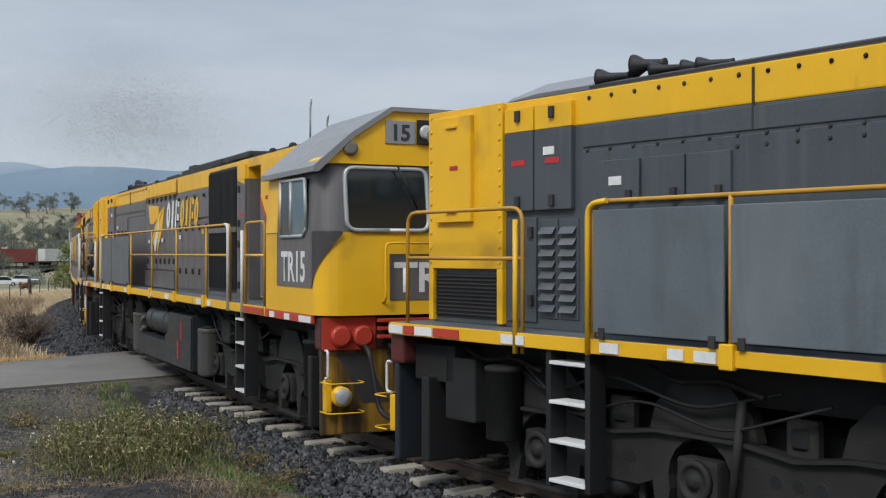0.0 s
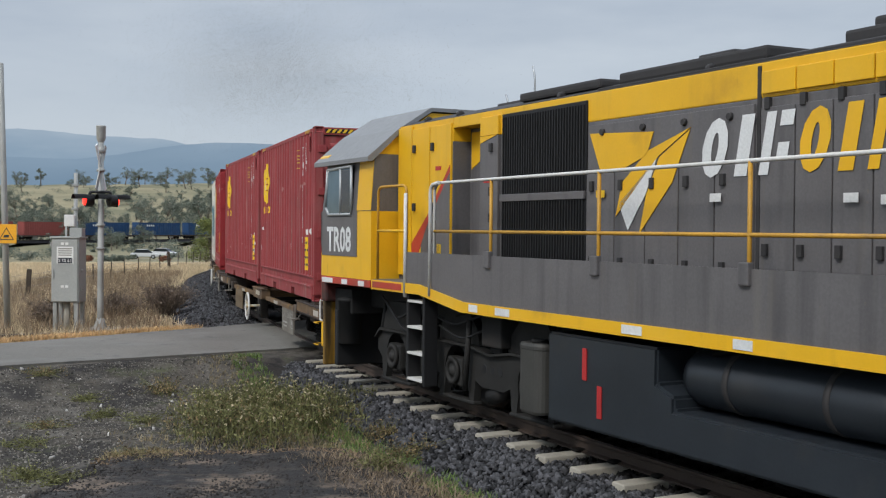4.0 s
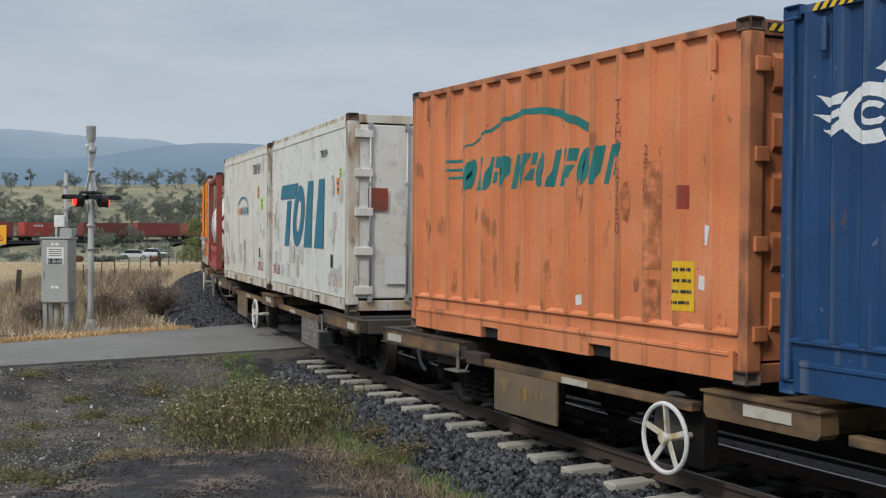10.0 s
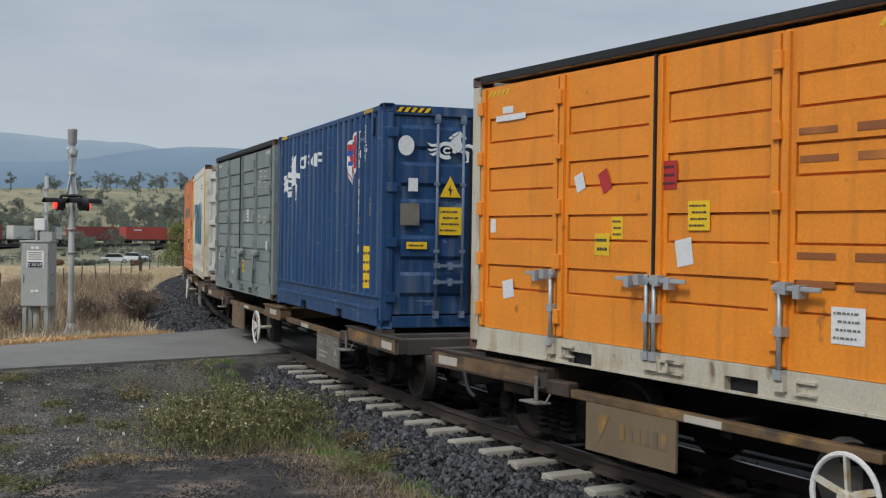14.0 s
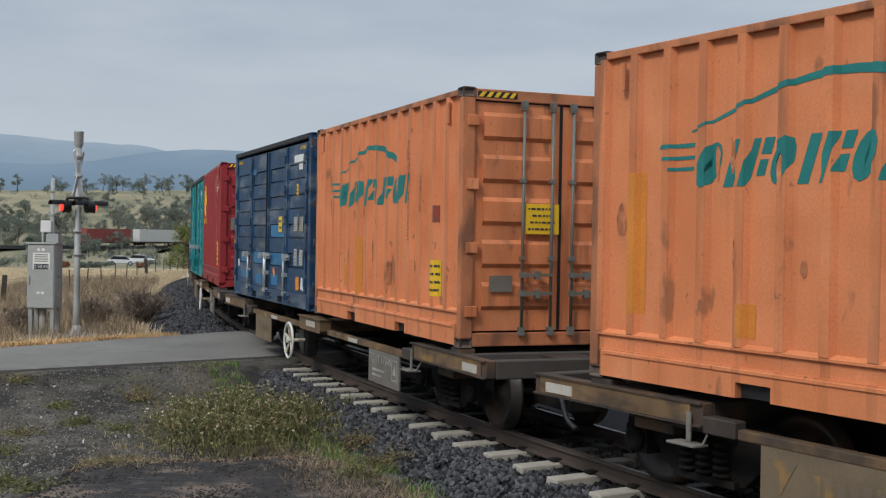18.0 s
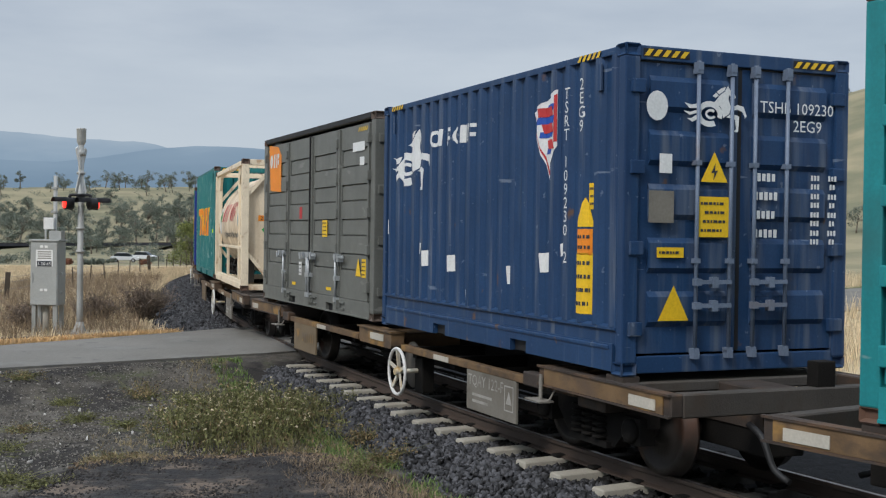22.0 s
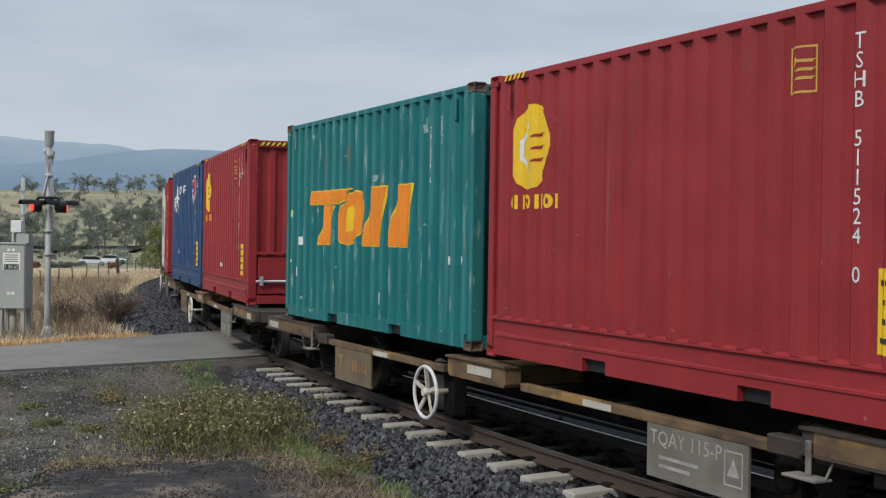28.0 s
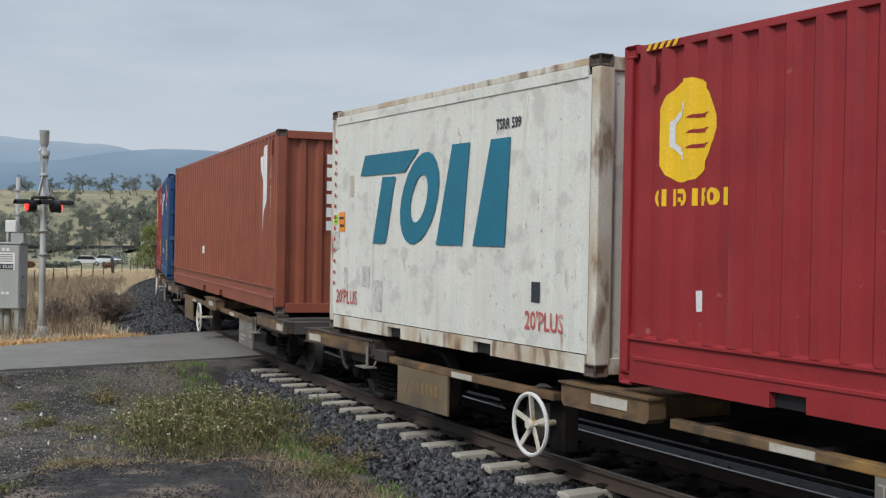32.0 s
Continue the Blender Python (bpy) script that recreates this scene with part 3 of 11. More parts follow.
def frame_parts(ob, paint, length, width, height, post=0.11):
    hx, hy = length / 2, width / 2
    for sx in (1, -1):
        for sy in (1, -1):
            for cz in (0.059, height - 0.059):
                part("corner_casting", casting, paint if paint in (M["white"], M["red"], M["redfaded"], M["blue"], M["navydark"], M["darkblue"]) else M["casting"], ob, key="casting", at=Matrix.Translation((sx * (hx - 0.089), sy * (hy - 0.081), cz)))
            part("corner_post", lambda: solid(-post / 2, post / 2, -post / 2 - 0.02, post / 2 + 0.02, 0.11, height - 0.11, 0.015), paint, ob, key="post%.2f%.2f" % (height, post), at=Matrix.Translation((sx * (hx - post / 2 - 0.004), sy * (hy - post / 2 - 0.024), 0)))
    for sy in (1, -1):
        part("top_rail", lambda: solid(-hx + 0.17, hx - 0.17, -0.035, 0.035, height - 0.085, height - 0.02, 0.008), paint, ob, key="toprail%.2f%.2f" % (length, height), at=Matrix.Translation((0, sy * (hy - 0.04), 0)))
    for sx in (1, -1):
        part("header", lambda: solid(-0.04, 0.04, -hy + 0.16, hy - 0.16, height - 0.14, height - 0.015, 0.01), paint, ob, key="header%.2f" % height, at=Matrix.Translation((sx * (hx - 0.05), 0, 0)))
        part("end_sill", lambda: solid(-0.04, 0.04, -hy + 0.16, hy - 0.16, 0.02, 0.17, 0.01), paint, ob, key="endsill", at=Matrix.Translation((sx * (hx - 0.05), 0, 0)))
    part("roof", lambda: corrugated_roof(length, width, height), paint, ob, key="roof%.2f%.2f%.2f" % (length, height, PERIOD[0]))
    part("floor", lambda: solid(-hx + 0.1, hx - 0.1, -hy + 0.1, hy - 0.1, 0.12, 0.17), M["under"], ob, key="floor%.2f" % length)


def corrugated_roof(length, width, height):
    bm = bmesh.new()
    cols = [(u, wave(u) * 0.5) for u in wave_stops(-length / 2 + 0.12, length / 2 - 0.12)]
    vs = [(bm.verts.new((u, -width / 2 + 0.06, height - 0.03 - d)), bm.verts.new((u, width / 2 - 0.06, height - 0.03 - d))) for u, d in cols]
    for a, b in zip(vs, vs[1:]):
        bm.faces.new((a[0], b[0], b[1], a[1]))
    return bm


def door_press(w, h):
    return prism([(0.018, 0), (0.018, h * 0.125), (0.052, h * 0.125 - 0.05), (0.052, 0.05)], -w / 2 + 0.12, w / 2 - 0.12)


def lock_rod(h):
    bm = bmesh.new()
    rod(bm, (0, 0, -0.05), (0, 0, h + 0.03), 0.019, 10)
    for z in (0.02, h * 0.32, h * 0.66, h - 0.06):
        box(bm, -0.05, 0.024, -0.03, 0.03, z - 0.022, z + 0.022)
    for z in (0.0, h):
        box(bm, -0.04, 0.03, -0.03, 0.03, z - 0.05, z + 0.02)
    return bm


def lock_handle():
    bm = bmesh.new()
    box(bm, -0.012, 0.012, 0.03, 0.36, -0.018, 0.018)
    box(bm, -0.04, 0.02, 0.15, 0.21, -0.05, 0.045)
    box(bm, -0.03, 0.02, -0.035, 0.035, -0.03, 0.03)
    return bm


def dashes(x, y, n, h):
    """A word of n plain upright bars."""
    return [rect(x + h * 0.72 * (k - (n - 1) / 2), y, h * 0.5, h * (0.9 if k % 2 else 1.0)) for k in range(n)]


def doors(ob, paint, height, hx, rods=True, marks="letter"):
    h, w = height - 0.34, 1.07
    for sy in (-1, 1):
        leaf = part("door", lambda: solid(-0.02, 0.02, -w / 2, w / 2, 0, h, 0.006), paint, ob, key="leaf%.2f" % height, at=Matrix.Translation((hx - 0.06, sy * 0.55, 0.19)))
        for i in range(5):
            part("pressed_panel", lambda: door_press(w, h), paint, leaf, key="press%.2f" % height, at=Matrix.Translation((0, 0, h * (0.09 + 0.185 * i))))
        for y in (-0.42, -0.06) if sy > 0 else (0.06, 0.42):
            part("lock_rod", lambda: lock_rod(h), rods or paint, leaf, "lock rod in a paler finish" if rods else "", key="rod%.2f" % height, at=Matrix.Translation((0.085, y, 0.0)))
        for z in (0.42, 0.63):
            part("door_handle", lock_handle, rods or paint, leaf, key="lockhandle", at=Matrix.Translation((0.11, -0.42 if sy > 0 else 0.06, z)))
        for i in range(4):
            part("hinge", lambda: solid(-0.05, 0.05, -0.07, 0.07, -0.06, 0.06, 0.01), paint, leaf, key="hinge", at=Matrix.Translation((0.03, sy * 0.55, 0.22 + i * (h - 0.44) / 3)))
    part("top_gasket", lambda: solid(-0.012, 0.014, -1.08, 1.08, -0.022, 0.022, 0.006), M["black"], ob, key="topgasket", at=Matrix.Translation((hx - 0.05, 0, height - 0.135)))
    part("door_gasket", lambda: solid(-0.01, 0.012, -0.02, 0.02, 0.2, height - 0.16), M["black"], ob, key="gasket%.2f" % height, at=Matrix.Translation((hx - 0.05, 0, 0)))


def end_wall(ob, paint, width, height, hx, sx):
    def make():
        bm = corrugated(width - 0.2, 0.16, height - 0.12, 0, -1)
        bm.transform(Matrix.Rotation(math.pi / 2, 4, "Z"))
        return bm
    part("end_wall", make, paint, ob, key="endwall%.2f%.2f" % (height, PERIOD[0]), at=Matrix.Translation((sx * (hx - 0.05), 0, 0)) @ Matrix.Rotation(0 if sx > 0 else math.pi, 4, "Z"))


def caution(w, h, rows=4):
    """Bars of print on a label, as flat drawings round its middle."""
    out = []
    for i in range(rows):
        z, x = h * (0.5 - (i + 0.75) / (rows + 0.5)), -w * (0.42 - 0.06 * (i * 5 % 3))
        for k in range(9):
            ww = w * (0.055 + 0.025 * ((i * 3 + k * 7) % 4))
            if x + ww < w * 0.42:
                out.append(rect(x + ww / 2, z, ww, h * 0.26 / rows))
            x += ww + w * 0.035
    return out


def label_on_end(ob, u, v, w, h, material, x, bars=0, name="label", ink="print"):
    p = part(name, on_end(flat([rect(0, 0, w, h)]), u, v, x), M[material], ob)
    if bars:
        part("print", on_end(flat(caution(w, h, bars)), u, v, x + 0.004), M[ink], p)


def label_on_side(ob, u, v, w, h, material, bars=0, waves=True, name="label", ink="print", y=None, tilt=0.0):
    yy = (-CW / 2 - 0.004) if y is None else y
    lay = (lambda b, q: conform(b, q)) if waves else (lambda b, q: b)
    bm = flat([rect(0, 0, w, h)])
    bm.transform(Matrix.Rotation(radians(tilt), 4, "Z"))
    p = part(name, lay(on_side(bm, u, v, yy), yy), M[material], ob)
    if bars:
        part("print", lay(on_side(flat(caution(w, h, bars)), u, v, yy - 0.004), yy - 0.004), M[ink], p)


def print_on_side(ob, bm, u, v, material, name="print", waves=True, lift=0.004, key=None, y=None):
    def make():
        yy = (-CW / 2 if y is None else y) - lift
        b = on_side(bm() if callable(bm) else bm, u, v, yy)
        return conform(b, yy) if waves else b
    return part(name, make, M[material], ob, key=key)


def column(ob, body, u, v, size, material="letter", waves=True):
    """Letters one above the other, on the crest of a wave."""
    if waves:
        u = min((u + 0.01 * i for i in range(-16, 17)), key=lambda a: (round(sum(wave(a + 0.01 * k) for k in range(-5, 6)), 4), abs(a - u)))
    print_on_side(ob, lambda: text_bm("\n".join(body), size, "CENTER", 0.83), u, v - size * 0.75, material, "serial_lettering", waves, key=None)


def hazards(ob, hx, hy, height, side=True, end=True):
    if side:
        for u in (-hx + 0.52, hx - 0.62):
            print_on_side(ob, lambda: flat(stripes(0.42, 0.055)), u, height - 0.052, "hazard", "hazard_stripe", False, 0.006, key="hz%.2f%.2f" % (u, height), y=-hy)
    if end:
        for y in (-hy + 0.42, hy - 0.42):
            bk = part("hazard_backing", lambda: on_end(flat([rect(0, 0, 0.48, 0.07)]), 0, 0, 0), M["black"], ob, key="hzb", at=Matrix.Translation((hx - 0.006, y, height - 0.075)))
            part("hazard_stripe", lambda: on_end(flat(stripes(0.46, 0.06)), 0, 0, 0), M["hazard"], bk, key="hze", at=Matrix.Translation((0.004, 0, 0)))


def leasing_logo(ob):
    blob = oval(0, 0, 0.36, 0.42, 26, 0.08)
    print_on_side(ob, lambda: flat([blob]), -2.22, 2.12, "yellow", "logo", key="csblob")
    print_on_side(ob, lambda: flat([rect(0.16, 0.13 - 0.12 * i, 0.22, 0.03, 2.2) for i in range(3)]), -2.22, 2.10, "red", "logo_stripe", lift=0.008, key="csstripe")
    print_on_side(ob, lambda: flat([[(-0.20, 0.12), (0.0, 0.28), (0.0, 0.22), (-0.15, 0.10)], [(-0.2, 0.12), (-0.15, 0.1), (-0.15, -0.05), (-0.2, -0.08)], [(-0.2, -0.08), (-0.15, -0.05), (-0.0, -0.14), (0.0, -0.2)]]), -2.22, 2.08, "letter", "logo_chevron", lift=0.008, key="cschev")
    print_on_side(ob, lambda: flat(word(8, 0.92, 0.14)), -2.17, 1.585, "yellow", "name_bar", key="csname")
    print_on_side(ob, lambda: flat([rect(-0.12, 0.0, 0.016, 0.30), rect(0.12, 0.0, 0.016, 0.30), rect(0.0, 0.158, 0.256, 0.016), rect(0.0, -0.158, 0.256, 0.016), rect(0.03, 0.06, 0.13, 0.022, 1.8), rect(0.03, 0.0, 0.13, 0.022, 1.8), rect(0.03, -0.06, 0.13, 0.022, 1.8)]
                  + [[(-0.09, 0.02), (-0.04, 0.09), (-0.02, 0.07), (-0.06, 0.0), (-0.06, -0.07), (-0.09, -0.05)]]), 1.45, 2.43, "sill2", "small_logo", key="cssmall")


def word(n, w, h, slant=0.0, stroke=0.26):
    """A row of n plain marks, rounds and bars in turn, w long and h high."""
    out, cell = [], w / n
    t = h * stroke
    for i in range(n):
        x = -w / 2 + cell * (i + 0.5)
        if i % 3 == 1:
            new_ = [rect(x, 0, cell * 0.42, h)]
        elif i % 3 == 2:
            new_ = [rect(x - cell * 0.26, 0, cell * 0.30, h), rect(x + cell * 0.24, h * 0.5 - t / 2, cell * 0.40, t), rect(x + cell * 0.24, -h * 0.12, cell * 0.34, t)]
        else:
            new_ = ring(x, 0, cell * 0.44, h / 2, t, 0, 360, 12)
        out += [[(px + slant * py, py) for px, py in poly] for poly in new_]
    return out


def horse(k=1.0):
    """A prancing horse that ends in a curl, as plain shapes."""
    polys = ring(-0.16, -0.10, 0.30, 0.25, 0.11, -20, 300, 18) + ring(-0.13, -0.10, 0.13, 0.10, 0.05, 40, 330, 10)
    polys += [[(-0.44, 0.0), (-0.40, 0.10), (-0.58, 0.06), (-0.74, 0.10), (-0.62, -0.01)], [(-0.46, -0.10), (-0.45, -0.03), (-0.60, -0.08), (-0.76, -0.06), (-0.62, -0.14)], [(-0.42, -0.20), (-0.46, -0.13), (-0.58, -0.20), (-0.68, -0.20), (-0.55, -0.27)],
              [(-0.06, 0.12), (0.10, 0.05), (0.16, -0.16), (0.30, -0.08), (0.34, 0.06), (0.28, 0.20), (0.30, 0.34), (0.20, 0.36), (0.08, 0.28)],
              [(0.20, 0.37), (0.26, 0.47), (0.31, 0.40), (0.42, 0.32), (0.46, 0.25), (0.41, 0.22), (0.31, 0.28)],
              [(0.06, 0.29), (0.18, 0.37), (0.22, 0.45), (0.11, 0.41), (0.0, 0.34)], [(-0.02, 0.22), (0.05, 0.27), (-0.01, 0.32), (-0.10, 0.25)],
              [(0.35, 0.06), (0.34, -0.02), (0.50, 0.02), (0.61, -0.02), (0.68, -0.14), (0.72, -0.10), (0.64, 0.08), (0.50, 0.11)],
              [(0.31, -0.09), (0.24, -0.14), (0.44, -0.18), (0.47, -0.36), (0.41, -0.42), (0.52, -0.42), (0.54, -0.12), (0.44, -0.08)]]
    return [[(x * k, y * k) for x, y in poly] for poly in polys]


def horse_logo(ob, blue=True):
    print_on_side(ob, lambda: flat(horse(0.86)), -2.06, 2.12, "letter", "logo", key="horse")
    print_on_side(ob, lambda: flat(word(6, 1.26, 0.20, 0.08, 0.22)), -0.76, 2.36, "letter", "name_bar", key="cronosname")
    if blue:
        print_on_side(ob, lambda: flat([[(-0.26, 0.22), (0.26, 0.40), (0.26, -0.14), (0.08, -0.46)]]), 1.52, 2.22, "letter", "sticker", key="dia1")
        print_on_side(ob, lambda: flat([rect(0.0 + 0.04 * i, 0.22 - 0.16 * i, 0.30 - 0.06 * i, 0.09, -0.25) for i in range(3)]), 1.58, 2.2, "redprint", "sticker_band", lift=0.012, key="dia4")
        print_on_side(ob, lambda: flat([rect(0.06, 0.14, 0.34, 0.07, 0.25), rect(0.08, 0.0, 0.26, 0.06, 0.25), rect(0.11, -0.16, 0.16, 0.06, 0.25), rect(0.13, 0.26, 0.2, 0.06, 0.25)]), 1.52, 2.2, "blueprint", "sticker_print", lift=0.008, key="dia2")
        print_on_side(ob, lambda: flat([[(-0.24, 0.22), (-0.22, 0.17), (0.10, -0.40), (0.08, -0.42)], [(0.23, 0.34), (0.26, 0.36), (0.26, -0.10), (0.23, -0.1)]]), 1.52, 2.22, "redprint", "sticker_edge", lift=0.008, key="dia3")


def slanted_logo(ob, u, v, k, material, waves, key, outline=None, wide=1.0, tall=1.0):
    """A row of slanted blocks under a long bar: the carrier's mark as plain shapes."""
    def blocks(g):
        q, e = g / 2, 0.3
        lean = lambda pts: [(x + e * y, y) for x, y in pts]
        bar = [(-1.72 - q, 0.27 - q), (-0.62 + q, 0.27 - q), (-0.30 + q, 0.5 + q), (-1.60 - q, 0.5 + q)]
        stem = [(-1.22 - q, -0.5 - q), (-0.90 + q, -0.5 - q), (-0.90 + q, 0.235 - q), (-1.22 - q, 0.235 - q)]
        round_ = [oval(-0.28, -0.02, 0.40 + q, 0.48 + q, 22, e)] if g else ring(-0.28, -0.02, 0.40, 0.48, 0.23, 0, 360, 22)
        if not g:
            round_ = [[(x + e * y, y) for x, y in poly] for poly in round_]
        bars = [[(x0 - q, -0.5 - q), (x0 + w_ + q, -0.5 - q), (x0 + 0.34 + q, 0.5 + q), (x0 - q, 0.5 + q)] for x0, w_ in ((0.24, 0.52), (0.96, 0.56))]
        polys = [bar, lean(stem)] + round_ + [lean(poly) for poly in bars]
        return [[(x * k * wide, y * k * tall) for x, y in poly] for poly in polys]
    if outline:
        print_on_side(ob, lambda: flat(blocks(0.045)), u, v, outline, "logo_outline", waves, 0.004, key + "o")
    print_on_side(ob, lambda: flat(blocks(0.0)), u, v, material, "logo", waves, 0.009, key)


def arch_logo(ob, u, v):
    """An arch above a row of leaning blocks."""
    def shapes():
        top = [(-1.45 + 2.55 * t, 0.20 + 0.42 * math.sin(math.pi * (0.05 + 0.8 * t ** 1.15)), 0.018 + 0.075 * t) for t in [i / 20 for i in range(21)]]
        arch = [[(x0, y0 - h0), (x1, y1 - h1), (x1, y1), (x0, y0)] for (x0, y0, h0), (x1, y1, h1) in zip(top, top[1:])]
        marks = word(12, 3.0, 0.36, 0.35, 0.34)
        return arch + [[(x + 0.15, y - 0.02) for x, y in poly] for poly in marks] + [rect(-1.62, 0.15, 0.42, 0.035, 0.3), rect(-1.58, 0.05, 0.34, 0.03, 0.3), rect(-1.55, -0.04, 0.26, 0.03, 0.3)]
    print_on_side(ob, lambda: flat(shapes()), u, v, "greenprint", "logo", key="arch")


def corner_serial(ob, number, code="2EG9"):
    column(ob, number, 2.08, 2.62, 0.155)
    if code:
        column(ob, code, 2.36, 2.68, 0.155)


def box_container(paint, label, number="TSHB 511524", end="doors", logo="leasing", code="2EG9", length=CL, group="containers on the train", seed=0):
    rnd = random.Random(seed)
    ob = thing("shipping_container", label, "container", group)
    p, hx, hy = M["navydark" if seed == 11 else paint], length / 2, CW / 2
    PERIOD[0] = 0.42 if paint == "orange" else 0.28
    low = 0.18 if paint == "teal" else 0.42
    frame_parts(ob, M["orangeframe"] if paint == "orange" else p, length, CW, CH)
    for f in (-1, 1):
        part("side_wall", lambda: corrugated(length - 0.2, low, CH - 0.08, f * hy, f), p, ob, key="side%d%.2f%.2f%.2f" % (f, length, PERIOD[0], low))
        part("bottom_rail", lambda: bottom_rail(length, f * hy, f, 0.19 if low < 0.3 else 0.27), p, ob, key="brail%d%.2f%.2f" % (f, length, low))
        if f < 0:
            fork_pockets(ob, f, hy)
        if low > 0.3:
            part("rail_ledge", lambda: rail_step(length, f * hy, f), p, ob, key="ledge%d%.2f" % (f, length))
    end_wall(ob, p, CW, CH, hx, -1)
    if end == "doors":
        doors(ob, p, CH, hx, {"red": M["rodwhite"], "redfaded": M["rodwhite"], "blue": M["rodblue"], "orange": M["roddark"]}.get(paint))
    else:
        end_wall(ob, p, CW, CH, hx, 1)
    for f in (-1, 1):
        part("lifting_lug", lambda: solid(-0.03, 0.03, -0.01, 0.01, -0.12, 0.12, 0.004), p, ob, key="lug", at=Matrix.Translation((f * (hx - 0.42), -hy - 0.004, CH - 0.26)))
    if logo == "leasing":
        leasing_logo(ob)
    elif logo == "horse":
        horse_logo(ob)
    elif logo == "horse_plain":
        print_on_side(ob, lambda: flat([[(-0.2, 0.5), (0.22, 0.75), (0.25, 0.2), (0.05, -0.7)]]), hx - 1.1, 2.0, "letter", "sticker", key="brownsticker")
    elif logo == "arch":
        arch_logo(ob, -0.35, 1.85)
    elif logo == "slant":
        slanted_logo(ob, -0.12, 1.48, 0.86, "orangeprint", True, "slantteal", "yellow", 1.28, 0.86)
    if paint in ("red", "redfaded", "blue"):
        corner_serial(ob, number, code)
        label_on_side(ob, 2.43, 1.58, 0.13, 0.24, "yellow", 3)
        label_on_side(ob, 2.30, 0.78, 0.30, 0.56, "yellow", 4)
        hazards(ob, hx, hy, CH)
    elif paint == "teal":
        column(ob, number, 2.0, 2.5, 0.10)
        column(ob, "2EG1", 2.35, 2.6, 0.10)
        hazards(ob, hx, hy, CH, side=False)
    elif paint in ("orange", "rustred"):
        column(ob, number, 1.36, 2.42, 0.15, "frame_red")
        column(ob, "2910", 1.80, 1.98, 0.14, "frame_red")
        label_on_side(ob, 2.2, 0.75, 0.26, 0.42, "hazard", 4)
        label_on_side(ob, 2.2, 1.5, 0.10, 0.2, "frame_red", 0)
        hazards(ob, hx, hy, CH, side=False)
    if paint == "orange":
        for i, (u, v, w, h) in enumerate({9: ((-0.88, 0.82, 0.36, 0.80), (-1.5, 0.66, 0.14, 0.30)), 8: ((-1.15, 0.62, 0.16, 0.26), (0.28, 0.58, 0.22, 0.34), (1.5, 1.35, 0.34, 0.9), (-2.45, 1.2, 0.22, 1.2)), 5: ((1.75, 1.35, 0.26, 0.95), (1.75, 0.62, 0.26, 0.34), (-0.5, 0.95, 0.14, 0.2))}.get(seed, ())):
            label_on_side(ob, u, v, w, h, "ochrepatch" if seed != 5 else "rustblot", 0, name="paint_patch")
        for i in range(9):
            u, v, a, b = rnd.uniform(-2.7, 2.6), rnd.uniform(0.55, 1.9), rnd.uniform(0.03, 0.07), rnd.uniform(0.06, 0.20)
            print_on_side(ob, lambda: flat([[(a * (0.6 + 0.5 * rnd.random()) * math.cos(q * 0.698), b * (0.6 + 0.5 * rnd.random()) * math.sin(q * 0.698)) for q in range(9)]]), u, v, "rustblot", "rust_blot", lift=0.006)
    if paint == "orange" and seed == 8:
        label_on_side(ob, 0.5, 0.98, 0.48, 0.66, "paper", 5, ink="board", name="paper_notice")
        print_on_side(ob, lambda: flat([[(-0.13, 0.10), (0.13, 0.10), (0.0, -0.10)]]), 0.55, 0.92, "print", "notice_triangle", lift=0.012)
        print_on_side(ob, lambda: flat([[(-0.16, 0), (0, -0.2), (0.16, 0), (0, 0.2)]]), 0.58, 1.90, "redprint", "hazard_diamond", lift=0.006)
        print_on_side(ob, lambda: flat([[(-0.08, 0.12), (0.08, 0.16), (0.08, -0.16), (-0.02, -0.12)]]), 0.80, 1.55, "paper", "torn_notice", lift=0.006)
        print_on_side(ob, lambda: flat([[(-0.14, 0.02), (0.0, 0.26), (0.14, 0.02), (0.02, -0.26), (0.04, 0.0)]]), 1.10, 1.88, "paper", "torn_notice", lift=0.006)
        label_on_side(ob, 1.22, 0.62, 0.14, 0.17, "paper", tilt=12)
    if seed == 11:
        label_on_side(ob, 2.30, 1.16, 0.28, 0.24, "orangeprint", 2)
        print_on_side(ob, lambda: flat([[(-0.13, -0.12), (0.13, -0.12), (0, 0.15)]]), 2.34, 1.42, "yellow", "warning_triangle")
        for u, v in ((-1.55, 0.92), (-0.75, 0.88), (0.75, 0.80), (1.55, 0.95), (-2.85, 1.3)):
            label_on_side(ob, u, v, 0.14, 0.19, "paper", 0, tilt=4, name="torn_sticker")
        part("warning_triangle", on_end(flat([[(-0.16, -0.14), (0.16, -0.14), (0, 0.17)]]), -0.72, 0.62, hx + 0.02), M["yellow"], ob)
    if seed in (1, 2, 12, 13, 15):
        for i in range(6):
            u, v, k = rnd.choice((rnd.uniform(-2.85, -2.5), rnd.uniform(2.35, 2.8))), rnd.uniform(0.5, 1.7), rnd.uniform(0.03, 0.065)
            torn = [(k * q * math.cos(0.698 * j), 1.3 * k * q * math.sin(0.698 * j)) for j, q in enumerate([rnd.uniform(0.6, 1.0) for _ in range(9)])]
            print_on_side(ob, lambda: flat([torn]), u, v, "lime" if i == 3 and paint == "teal" else "paper", "torn_sticker", lift=0.005 + 0.0005 * i)
    for i in range(rnd.randint(0, 3)):
        label_on_side(ob, rnd.uniform(-2.7, 2.6), rnd.uniform(0.4, 1.2), rnd.uniform(0.06, 0.12), rnd.uniform(0.08, 0.17), "paper", 0, tilt=rnd.uniform(-15, 15), name="torn_sticker")
    x = hx + 0.012
